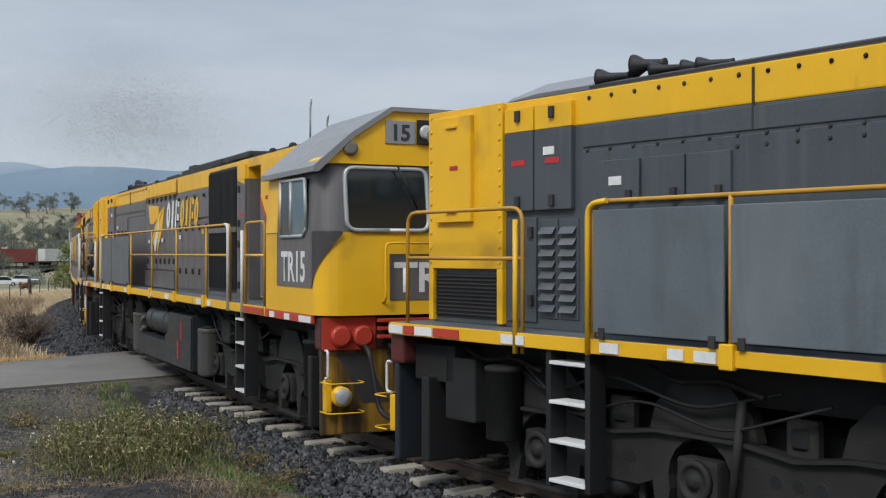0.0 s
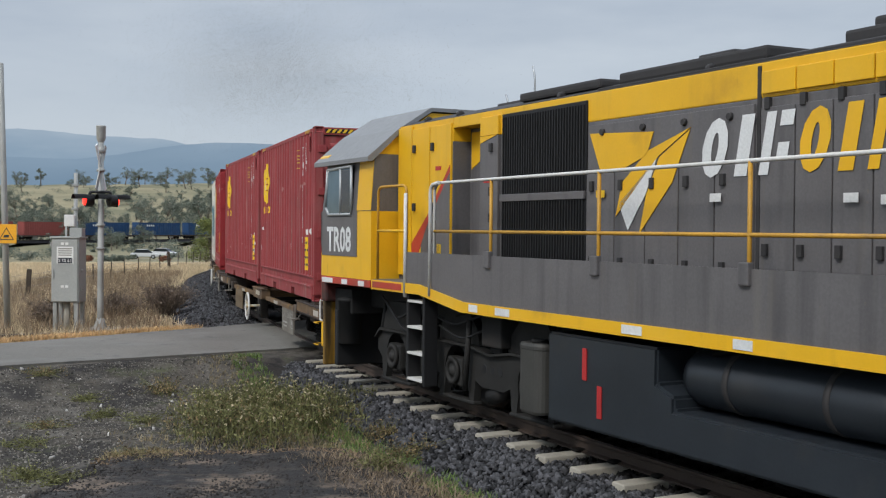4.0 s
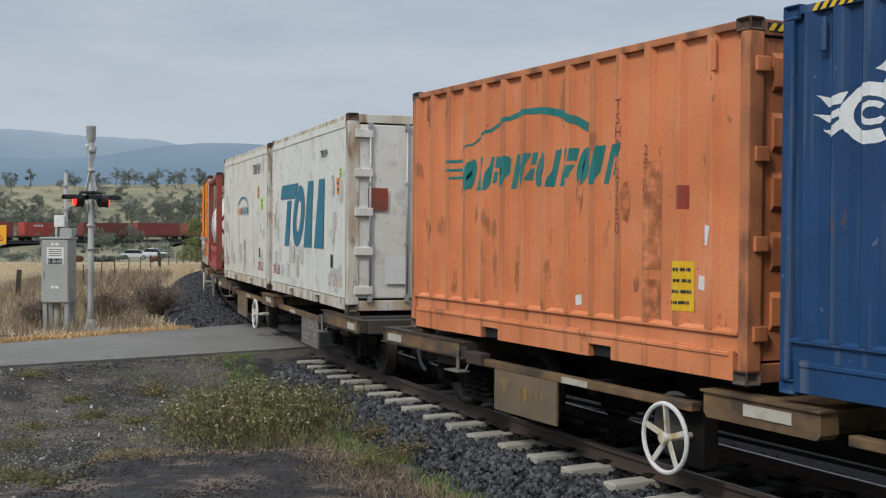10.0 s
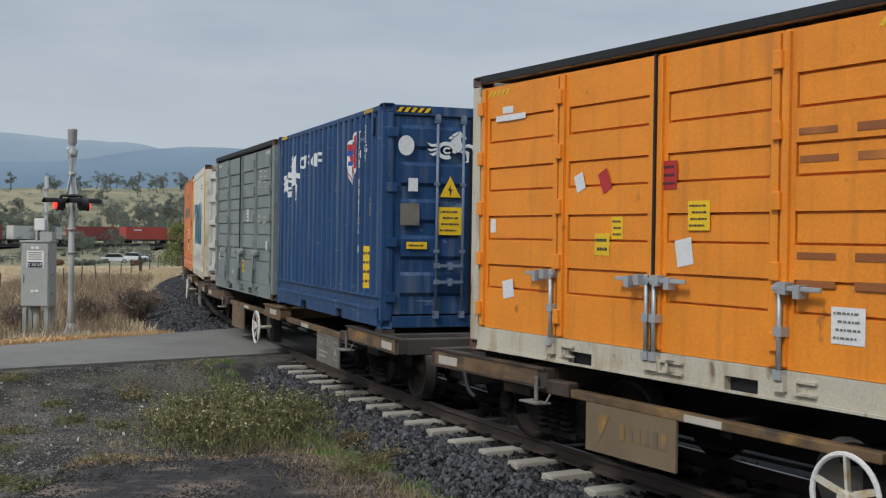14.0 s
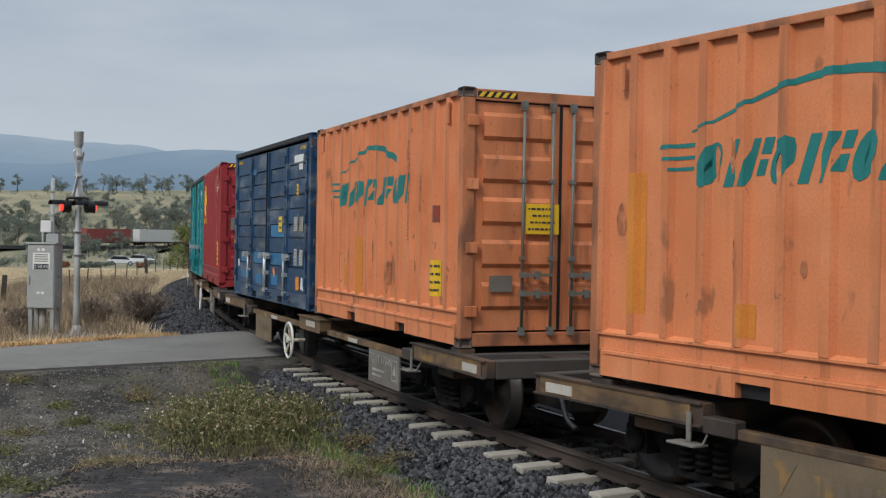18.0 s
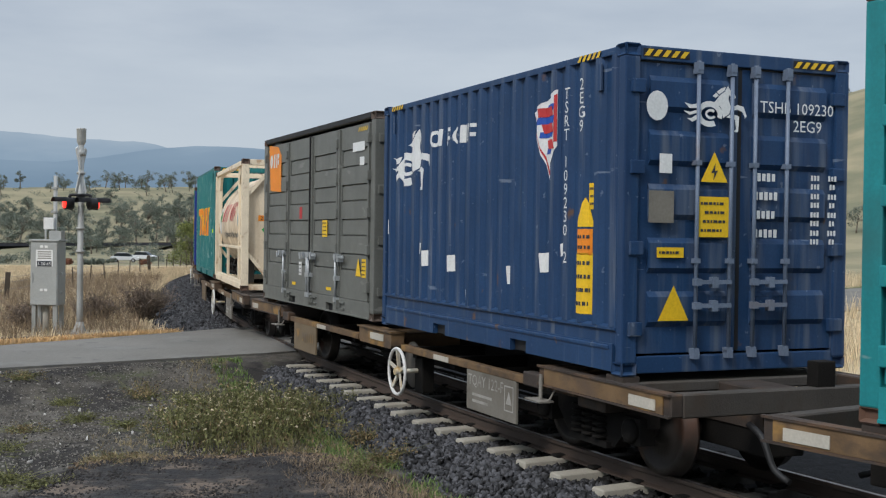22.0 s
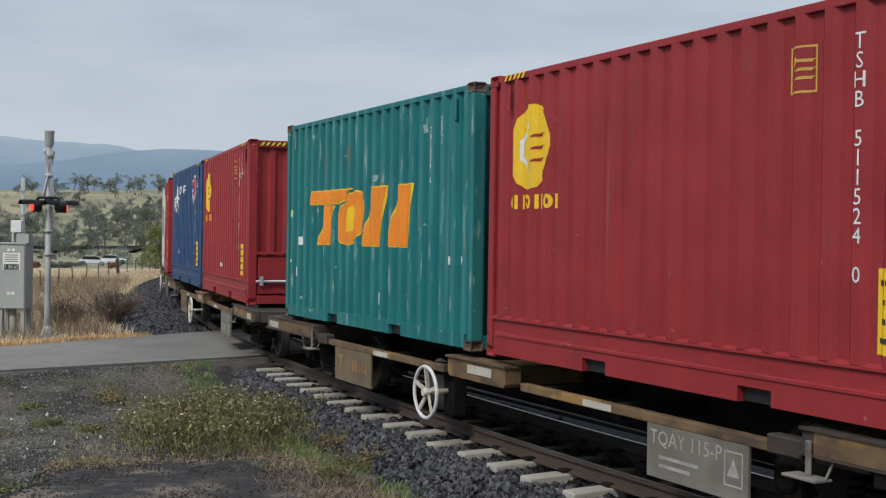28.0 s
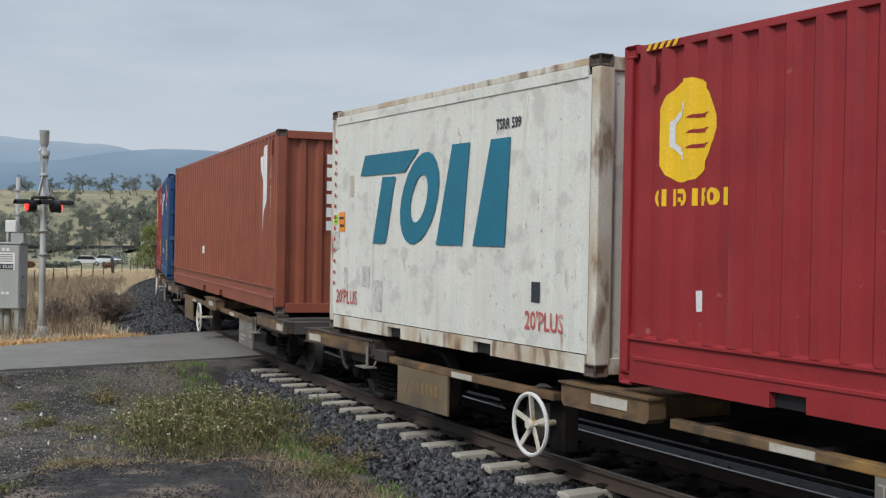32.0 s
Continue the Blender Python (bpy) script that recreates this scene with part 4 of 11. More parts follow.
    if end == "doors":
        if logo in ("leasing", "horse"):
            part("warning_triangle", on_end(flat([[(-0.145, -0.12), (0.145, -0.12), (0, 0.15)]]), -0.31, 1.83, x + 0.01), M["yellow"], ob)
            part("triangle_bolt", on_end(flat([[(0.01, 0.07), (-0.035, -0.02), (0.0, -0.015), (-0.015, -0.09), (0.035, 0.005), (0.004, 0.0)]]), -0.31, 1.81, x + 0.014), M["print"], ob)
            label_on_end(ob, -0.31, 1.40, 0.33, 0.36, "yellow", x + 0.01, 4)
            label_on_end(ob, -0.86, 1.48, 0.26, 0.28, "board", x + 0.008)
            label_on_end(ob, -0.76, 1.08, 0.28, 0.09, "yellow", x + 0.008, 1)
            label_on_end(ob, -0.82, 1.86, 0.13, 0.17, "paper", x + 0.008)
            if paint in ("red", "redfaded"):
                label_on_end(ob, -0.82, 1.905, 0.09, 0.06, "greenlabel", x + 0.012, 0, "label_print")
            part("serial_lettering", on_end(text_bm("TSHB " + number.split()[1], 0.15), 0.60, 2.36, x + 0.01), M["letter"], ob)
            part("serial_lettering", on_end(text_bm("2EG9", 0.15), 0.72, 2.20, x + 0.01), M["letter"], ob)
            for i in range(4):
                part("data_print", on_end(flat(dashes(0.0, 0.02, 4 + i % 2, 0.075) + dashes(0.56, 0.03, 3, 0.05) + dashes(0.76, 0.03, 3, 0.05) + dashes(0.56, -0.05, 3, 0.05) + dashes(0.76, -0.05, 2, 0.05)), 0.26, 1.75 - 0.17 * i, x + 0.01), M["letter"], ob)
        if logo == "horse":
            part("logo", on_end(flat(horse(0.46)), -0.30, 2.36, x + 0.012), M["letter"], ob)
            part("round_mark", on_end(flat([oval(0, 0, 0.11, 0.13, 16)]), -0.92, 2.36, x + 0.012), M["letter"], ob)
        if logo == "arch":
            label_on_end(ob, -0.25, 1.45, 0.42, 0.34, "hazard", x + 0.008, 4)
            label_on_end(ob, -0.75, 0.72, 0.28, 0.18, "board", x + 0.008)
    elif end == "hatch":
        part("hatch_panel", lambda: solid(-0.02, 0.03, -1.05, 1.05, 0.2, 0.86, 0.01), p, ob, "lower discharge hatch", key="hatch", at=Matrix.Translation((hx - 0.02, 0, 0)))
        part("hatch_bar", lambda: rod(bmesh.new(), (0, -1.1, 0), (0, 1.1, 0), 0.022), M["galv"], ob, "galvanised locking bar", key="hatchbar", at=Matrix.Translation((hx + 0.06, 0, 0.42)))
        for y in (-1.0, 0.1, 0.95):
            part("hatch_clamp", lambda: solid(-0.03, 0.05, -0.03, 0.03, -0.08, 0.08, 0.008), M["galv"], ob, key="clamp", at=Matrix.Translation((hx + 0.04, y, 0.42)))
        part("hatch_ledge", lambda: solid(-0.03, 0.06, -1.1, 1.1, 0, 0.05, 0.008), p, ob, key="hledge", at=Matrix.Translation((hx - 0.02, 0, 0.88)))
        label_on_end(ob, 0.12, 1.17, 0.30, 0.36, "yellow", x, 4)
        part("serial_lettering", on_end(text_bm("\n".join(number), 0.155, "CENTER", 0.83), 0.80, 2.28, x), M["letter"], ob)
    if paint == "brown":
        part("name_bar", on_end(flat([rect(0, -0.21 * i, 0.17, 0.15) for i in range(6)]), -0.35, 2.45, x), M["letter"], ob)
        column(ob, number, hx - 0.45, 2.5, 0.11)
    return ob


SUNK = ((0.42, 0.66), (0.92, 1.16), (1.42, 1.66), (1.92, 2.17))


def side_leaf(w, h):
    """A side door leaf facing -y: four sunk panels with dark gaps above and below, between upright edges."""
    bm = bmesh.new()
    box(bm, -w / 2, w / 2, 0.045, 0.06, 0, h)
    cuts = [0.0] + [z for pair in SUNK for z in pair] + [h]
    for z0, z1 in zip(cuts[::2], cuts[1::2]):
        run(bm, [(0.047, z0), (0.0, z0 + (0.0 if z0 == 0 else 0.004)), (0.0, z1 - 0.008 if z1 < h else h), (0.047, z1)], -w / 2 + 0.12, w / 2 - 0.12)
    for z0, z1 in SUNK:
        box(bm, -w / 2 + 0.135, w / 2 - 0.135, 0.012, 0.047, z0 + 0.016, z1 - 0.018)
    for x in (-w / 2, w / 2 - 0.12):
        box(bm, x, x + 0.12, 0.0, 0.047, 0, h)
    for x in (-w / 2, w / 2 - 0.085):
        box(bm, x + 0.005, x + 0.075, -0.03, 0.002, 0.02, h - 0.02)
    return bm


def side_door_container(paint, label, frame=None, style="plain", group="containers on the train"):
    ob = thing("side_door_container", label, "container", group)
    p, fp, hx, hy = M[paint], M[frame or paint], CL / 2, CW / 2
    frame_parts(ob, fp, CL, CW, CH, 0.16)
    for f in (-1, 1):
        part("bottom_rail", lambda: bottom_rail(CL, f * hy, f, 0.255), fp, ob, key="brailside%d" % f)
        if f < 0:
            fork_pockets(ob, f, hy)
    part("far_wall", lambda: corrugated(CL - 0.2, 0.16, CH - 0.08, hy, 1), fp, ob, key="sidefar")
    end_wall(ob, fp, CW, CH, hx, -1)
    doors(ob, fp, CH, hx, False)
    w, h = 1.415, 2.50
    for i in range(4):
        u = -hx + 0.2 + w * (i + 0.5)
        leaf = part("side_door", lambda: side_leaf(w - 0.012, h), p, ob, key="sideleaf", at=Matrix.Translation((u, -hy + 0.02, 0.26)))
        e = -1 if i < 2 else 1
        part("lock_rod", lambda: lock_side(1.25), p if paint in ("grey", "sea") else M["galv"], leaf, key="siderod", at=Matrix.Translation((-e * (w / 2 - 0.05), -0.065, -0.08)))
        part("lock_handle", side_handle, M["galv"], leaf, key="sidehandle", at=Matrix.Translation((-e * (w / 2 - 0.05), -0.075, 0.60)) @ Matrix.Rotation(0 if e > 0 else math.pi, 4, "Z"))
        for k in range(5):
            part("hinge", lambda: solid(-0.045, 0.045, -0.05, 0.03, -0.07, 0.07, 0.01), p, leaf, key="sidehinge", at=Matrix.Translation((e * (w / 2 - 0.02), -0.012, 0.20 + 0.52 * k)))
    part("door_gasket", lambda: solid(-0.012, 0.012, -0.015, 0.02, 0.26, 2.76), M["black"], ob, key="sgasket", at=Matrix.Translation((0.006, -hy - 0.018, 0)))
    part("roof_cover", lambda: solid(-hx + 0.17, hx - 0.17, -0.03, 0.03, CH - 0.08, CH - 0.002, 0.008), M["black"], ob, "black roof edge", key="roofcover", at=Matrix.Translation((0, -hy + 0.024, 0)))
    hazards(ob, hx, hy, CH, side=False)
    y = -hy + 0.015

    def S(u, v, w_, h_, material, *a, **k):
        sunk = any(z0 <= v - 0.26 - h_ / 2 and v - 0.26 + h_ / 2 <= z1 for z0, z1 in SUNK)
        label_on_side(ob, u, v, w_, h_, material, *a, waves=False, y=-hy + (0.027 if sunk else 0.015), **k)
    for i in (0, 1):
        print_on_side(ob, lambda: flat(stripes(0.42, 0.06)), (-hx + 0.5, hx - 0.55)[i], 2.69, "hazard" if paint != "grey" else "letter", "hazard_stripe", False, 0.004, y=-hy + 0.02)
    if style == "amber":
        S(-2.3, 2.42, 0.55, 0.06, "letter"), S(-2.35, 2.50, 0.2, 0.07, "letter")
        S(-0.55, 1.30, 0.16, 0.2, "yellow", 3), S(-1.1, 1.72, 0.14, 0.16, "letter", tilt=20), S(-0.72, 1.72, 0.14, 0.2, "redprint", tilt=25)
        S(0.15, 1.74, 0.20, 0.24, "redprint", 3), S(0.52, 1.40, 0.26, 0.24, "yellow", 4), S(-0.75, 1.15, 0.22, 0.2, "hazard", 2), S(0.35, 1.1, 0.2, 0.22, "paper", tilt=10)
        S(2.05, 0.62, 0.3, 0.26, "paper", 4, ink="board"), S(-2.62, 1.32, 0.1, 0.14, "paper"), S(-2.3, 0.68, 0.2, 0.18, "letter", tilt=10)
        for i in range(4):
            S(1.75, 2.0 - 0.2 * i - 0.5 * (i > 1), 0.36, 0.05, "ambertext"), S(2.25, 2.0 - 0.2 * i - 0.5 * (i > 1), 0.30, 0.06, "ambertext")
    elif style == "grey":
        for i in range(6):
            S(1.75, 2.38 - 0.1 * i - 0.45 * (i > 3), 0.26, 0.035, "dullwhite"), S(2.2, 2.36 - 0.1 * i - 0.45 * (i > 3), 0.3, 0.03, "dullwhite")
        S(0.62, 1.56, 0.2, 0.24, "paper", 3), S(0.25, 0.56, 0.18, 0.26, "hazard", 2, tilt=-8), S(2.4, 0.98, 0.1, 0.18, "paper"), S(-2.55, 0.7, 0.08, 0.14, "paper"), S(-0.9, 0.4, 0.1, 0.07, "paper")
    elif style == "blue":
        for u, z in ((-0.72, 0.80), (0.70, 0.80), (0.70, 1.30), (-0.74, 0.40), (0.55, 0.42)):
            S(u, z, 1.06 if z > 0.7 else 0.5, 0.215 if z > 0.7 else 0.18, "patch")
        S(-2.13, 0.80, 0.55, 0.2, "patch"), S(-2.1, 0.45, 0.5, 0.14, "patch"), S(2.1, 0.80, 0.5, 0.18, "patch")
        S(0.95, 1.42, 0.26, 0.28, "hazard", 2), S(2.05, 1.42, 0.24, 0.24, "dullwhite", 5, ink="board"), S(2.42, 1.42, 0.24, 0.24, "dullwhite", 5, ink="board"), S(2.05, 0.86, 0.2, 0.28, "dullwhite", 4, ink="board"), S(2.42, 0.86, 0.22, 0.26, "dullwhite", 5, ink="board")
        S(2.2, 2.52, 0.6, 0.12, "letter"), S(2.3, 2.38, 0.24, 0.1, "letter"), S(2.15, 2.0, 0.11, 0.18, "yellow", 2), S(2.2, 0.42, 0.22, 0.22, "orangeprint", tilt=8), S(2.52, 0.42, 0.18, 0.2, "paper", tilt=-10), S(-2.6, 0.66, 0.12, 0.14, "paper")
        S(0.5, 0.56, 0.14, 0.16, "orangeprint", tilt=30), S(-1.2, 2.44, 0.3, 0.1, "patch")
        part("end_print", on_end(flat([rect(0, -0.24 * i, 0.13, 0.16) for i in range(4)]), -0.75, 2.1, hx + 0.05), M["letter"], ob)
    elif style == "sea":
        S(2.1, 2.42, 0.55, 0.12, "letter"), S(2.3, 2.25, 0.22, 0.1, "letter"), S(2.1, 1.98, 0.3, 0.06, "letter"), S(2.2, 1.9, 0.2, 0.05, "letter"), S(2.1, 1.5, 0.1, 0.06, "letter"), S(2.35, 1.46, 0.14, 0.12, "letter")
        S(2.45, 1.2, 0.13, 0.22, "paper", 3), S(-2.6, 1.55, 0.14, 0.14, "paper"), S(0.62, 0.62, 0.24, 0.3, "paper", tilt=8)
        for i in range(4):
            for z in (0.805, 1.305, 1.805, 2.315):
                S(-2.12 + 1.415 * i, z, 1.13, 0.19, "sea2", name="panel_patch")
    elif style == "charcoal":
        print_on_side(ob, lambda: flat([[(-0.42, 0.42), (0.22, 0.36), (0.42, 0.20), (0.42, -0.44), (-0.30, -0.40)]]), -2.30, 2.36, "orangeprint", "logo_panel", False, 0.005, y=-hy + 0.02)
        print_on_side(ob, lambda: flat(word(3, 0.62, 0.24, 0.1, 0.34)), -2.32, 2.48, "letter", "logo", False, 0.011, y=-hy + 0.02)
        S(2.3, 2.45, 0.52, 0.13, "letter"), S(2.42, 2.24, 0.2, 0.12, "letter")
        for u in (2.05, 2.5):
            for z in (1.80, 1.30):
                print_on_side(ob, lambda: flat(caution(0.34, 0.28, 4)), u, z, "letter", "data_print", False, 0.004, y=-hy + 0.05)
        S(-0.62, 1.54, 0.16, 0.2, "redprint"), S(0.72, 1.28, 0.26, 0.26, "yellow", 4), S(-0.62, 0.62, 0.16, 0.22, "paper", 3)
        part("warning_triangle", on_side(flat([[(-0.12, -0.12), (0.12, -0.12), (0, 0.15)]]), 2.35, 0.72, y - 0.004), M["yellow"], ob)
        S(2.58, 0.72, 0.18, 0.26, "yellow", 4), S(-1.0, 0.36, 0.22, 0.05, "yellow"), S(0.95, 0.36, 0.26, 0.05, "yellow"), S(1.4, 0.18, 0.12, 0.14, "patch"), S(2.3, 0.14, 0.12, 0.16, "patch")
    return ob


def side_handle():
    """A flat lever with its catch, reaching along +x from the rod."""
    bm = solid(-0.06, 0.40, -0.014, 0.014, -0.018, 0.018, 0.006)
    box(bm, 0.02, 0.09, -0.03, 0.06, -0.045, 0.045)
    box(bm, 0.16, 0.22, -0.028, 0.06, -0.07, 0.03)
    return bm


def lock_side(h):
    bm = bmesh.new()
    rod(bm, (0, 0, 0), (0, 0, h * 0.58), 0.02, 8)
    for z in (0.04, 0.36, 0.68):
        box(bm, -0.04, 0.04, -0.02, 0.06, z - 0.035, z + 0.035)
    return bm


M["patch"] = mat("bright_blue_touch_up", (0.025, 0.15, 0.30), 0.5, var=0.15, dirt=(0.03, 0.06, 0.12), amount=0.25)
M["sea2"] = mat("brighter_sea_green_panel", (0.012, 0.27, 0.30), 0.5, var=0.08)


def reefer(label, style="slant", number="TSRR 594", yellow=False, doors_lead=True, group="containers on the train", seed=3):
    rnd = random.Random(seed)
    ob = thing("reefer_container", label, "container", group)
    p, hx, hy = M["white" if style == "arch" else "whiteclean"], CL / 2, CW / 2
    frame_parts(ob, M["rustywhite"], CL, CW, CH, 0.13)
    for f in (-1, 1):
        part("side_panel", lambda: ribbed(CL - 0.24, 0.20, CH - 0.18, f * hy, f), p, ob, key="reefside%d" % f)
        part("bottom_rail", lambda: bottom_rail(CL, f * hy, f), M["rustywhite"], ob, key="brail%d" % f)
        if f < 0:
            fork_pockets(ob, f, hy)
        part("top_band", lambda: solid(-hx + 0.17, hx - 0.17, -0.015, 0.012, CH - 0.20, CH - 0.09, 0.006), p, ob, key="topband", at=Matrix.Translation((0, f * (hy - 0.006), 0)))
    part("end_panel", lambda: solid(-0.02, 0.02, -hy + 0.1, hy - 0.1, 0.17, CH - 0.13), p, ob, key="reefend", at=Matrix.Translation((-hx + 0.06, 0, 0)))
    if doors_lead:
        for sy in (-1, 1):
            leaf = part("door", lambda: solid(-0.03, 0.03, -0.54, 0.54, 0.0, CH - 0.36, 0.02), p, ob, key="reefleaf", at=Matrix.Translation((hx - 0.05, sy * 0.555, 0.20)))
            for k in (-0.22, 0.34):
                part("lock_rod", lambda: lock_rod(CH - 0.36), M["galv"], leaf, "grey lock rod", key="rodreef", at=Matrix.Translation((0.06, k if sy > 0 else -k, 0)))
            for i in range(5):
                part("hinge", lambda: solid(-0.06, 0.03, -0.17, 0.10, -0.06, 0.06, 0.01), p, leaf, key="reefhinge", at=Matrix.Translation((0.05, sy * 0.47, 0.12 + 0.57 * i)) @ Matrix.Rotation(0 if sy > 0 else math.pi, 4, "X"))
            label_on_end(ob, sy * 0.5, 0.62, 0.34, 0.42, "paper", hx + 0.012, 0, "notice")
        part("door_gasket", lambda: solid(-0.02, 0.012, -0.02, 0.02, 0.2, CH - 0.16), M["black"], ob, key="rgasket", at=Matrix.Translation((hx - 0.02, 0, 0)))
        label_on_end(ob, -0.78, 1.65, 0.3, 0.32, "frame_red", hx + 0.012)
        part("serial_lettering", on_end(text_bm(number, 0.15), 0.62, 2.30, hx + 0.02), M["print"], ob)
    else:
        part("end_panel", lambda: solid(-0.02, 0.02, -hy + 0.1, hy - 0.1, 0.17, CH - 0.13), p, ob, key="reefend", at=Matrix.Translation((hx - 0.06, 0, 0)))
    y = -hy - 0.0035
    S = lambda *a, **k: label_on_side(ob, *a, waves=False, y=y, **k)
    if style == "slant":
        slanted_logo(ob, -0.10, 1.70 if seed == 9 else 1.45, 1.12, "tealprint", False, "slantwhite%d" % (seed == 9), None, 1.02, 0.98)
        for i in range(14):
            print_on_side(ob, lambda: flat([oval(0, 0, 0.025, 0.03, 8)]), -2.86 if seed % 2 else 2.55, 2.5 - 0.145 * i, "redprint", "red_mark", False, 0.012, key="reddot%d%d" % (i, seed % 2), y=-hy)
    elif style == "arch":
        print_on_side(ob, lambda: flat(ring(0.15, 0.03, 0.72, 0.26, 0.045, 12, 165, 14) + [[(x + 0.42, y_ - 0.03) for x, y_ in poly] for poly in word(8, 1.0, 0.17, 0.25, 0.3)]), -0.2, 1.62, "tealprint", "logo", False, 0.012, y=-hy)
        print_on_side(ob, lambda: flat([[(x - 0.34, y_ - 0.03) for x, y_ in poly] for poly in word(4, 0.44, 0.17, 0.25, 0.3)]), -0.2, 1.62, "orangeprint", "logo", False, 0.012, y=-hy)
    def narrow(body, size, k=0.8):
        t = text_bm(body, size, bold=0.004)
        t.transform(Matrix.Diagonal((k, 1, 1, 1)))
        return t
    print_on_side(ob, lambda: narrow(number, 0.29 if style == "arch" else 0.15), 1.68 if style == "arch" else 1.5, 2.34, "print", "serial_lettering", False, 0.006, y=-hy)
    for u in (2.2, -2.45):
        print_on_side(ob, lambda: narrow("20'PLUS", 0.25), u, 0.36, "redworn", "size_lettering", False, 0.006, y=-hy)
    u_, v_ = {4: (1.9, 1.95), 3: (2.62, 1.38), 5: (2.45, 1.85), 7: (-2.85, 1.72)}.get(seed, (-2.64, 1.42))
    S(u_, v_, 0.19, 0.25, "orangeprint", 2, tilt=2)
    for u_, v_, w_ in {4: ((2.33, 1.72, 0.24), (-2.55, 1.25, 0.14)), 5: ((2.6, 2.05, 0.13),), 7: ((-2.72, 2.05, 0.2),), 9: ((-2.84, 1.45, 0.12),)}.get(seed, ()):
        S(u_, v_, w_, w_, "lime", 2, tilt=9)
    S(2.45 if seed == 3 else 2.05, 0.72, 0.15, 0.2, "print")
    for i in range({9: 5, 5: 26, 4: 24}.get(seed, 18)):
        w_, h_ = rnd.uniform(0.10, 0.26), rnd.uniform(0.14, 0.40)
        z_ = rnd.uniform(0.42, 0.85) if i % 3 else rnd.uniform(1.05, 1.95)
        u_ = rnd.uniform(-2.7, 2.65) if i % 3 else rnd.choice((rnd.uniform(1.75, 2.7), rnd.uniform(-2.8, -2.2)))
        label_on_side(ob, u_, z_, w_, h_, "tanpatch" if i % 7 == 3 else "scuff", waves=False, y=y - 0.00015 * i, name="scuffed_patch", tilt=rnd.uniform(-4, 4))
    if yellow:
        part("yellow_edge", lambda: solid(-0.09, 0.09, -0.008, 0.008, 0.12, CH - 0.1), M["hazard"], ob, "worn yellow edge strip", key="yedge", at=Matrix.Translation((hx - 0.10, -hy - 0.006, 0)))
        part("yellow_edge", lambda: solid(-0.09, 0.09, -0.008, 0.008, 0.12, CH - 0.1), M["hazard"], ob, "worn yellow edge strip", key="yedge", at=Matrix.Translation((-hx + 0.10, -hy - 0.006, 0)))
    return ob


def ribbed(length, z0, z1, y, face):
    bm = bmesh.new()
    cols = []
    n = int(length / 0.11)
    for i in range(n + 1):
        d = 0.006 if i % 2 else 0.0
        cols.append((bm.verts.new((-length / 2 + length * i / n, y - d * face, z0)), bm.verts.new((-length / 2 + length * i / n, y - d * face, z1))))
    for a, b in zip(cols, cols[1:]):
        bm.faces.new((a[0], b[0], b[1], a[1]) if face < 0 else (b[0], a[0], a[1], b[1]))
    return bm


M["scuff"] = mat("grey_scuffed_paint", (0.55, 0.54, 0.50), 0.6, var=0.1, dirt=(0.33, 0.325, 0.31), amount=0.5, dscale=11, spread=0.10)
M["tanpatch"] = mat("yellowed_paint_patch", (0.50, 0.45, 0.35), 0.6, var=0.1, dirt=(0.30, 0.25, 0.19), amount=0.35, dscale=6)


def plate(bm, poly, y, u0, u1, t=0.012):
    """An upright plate from (x, z) corners, kept between u0 and u1."""
    a, b = ([bm.verts.new((min(max(x, u0), u1), y + e * t, z)) for x, z in poly] for e in (-1, 1))
    n = len(poly)
    fs = [bm.faces.new(a), bm.faces.new(b[::-1])] + [bm.faces.new((a[(i + 1) % n], a[i], b[i], b[(i + 1) % n])) for i in range(n)]
    bmesh.ops.recalc_face_normals(bm, faces=fs)


def tank_body(r, x0, x1, zc, d=0.42):
    bm = bmesh.new()
    prof = [(x0 - 0.42, 0.05), (x0 - 0.36, r * 0.45), (x0 - 0.22, r * 0.78), (x0 - 0.08, r * 0.95), (x0, r), (x1, r), (x1 + 0.19 * d, r * 0.95), (x1 + 0.52 * d, r * 0.78), (x1 + 0.86 * d, r * 0.45), (x1 + d, 0.05)]
    return lathe(bm, prof, (0, 0, zc), (1, 0, 0), 48)


def beam(bm, a, b, w=0.12, h=0.12):
    """A square bar from a to b."""
    a, b = Vector(a), Vector(b)
    d = b - a
    q = d.to_track_quat("X", "Z")
    vs = box(bm, 0, d.length, -w / 2, w / 2, -h / 2, h / 2)
    for v in vs:
        v.co = a + q @ v.co
    return bm


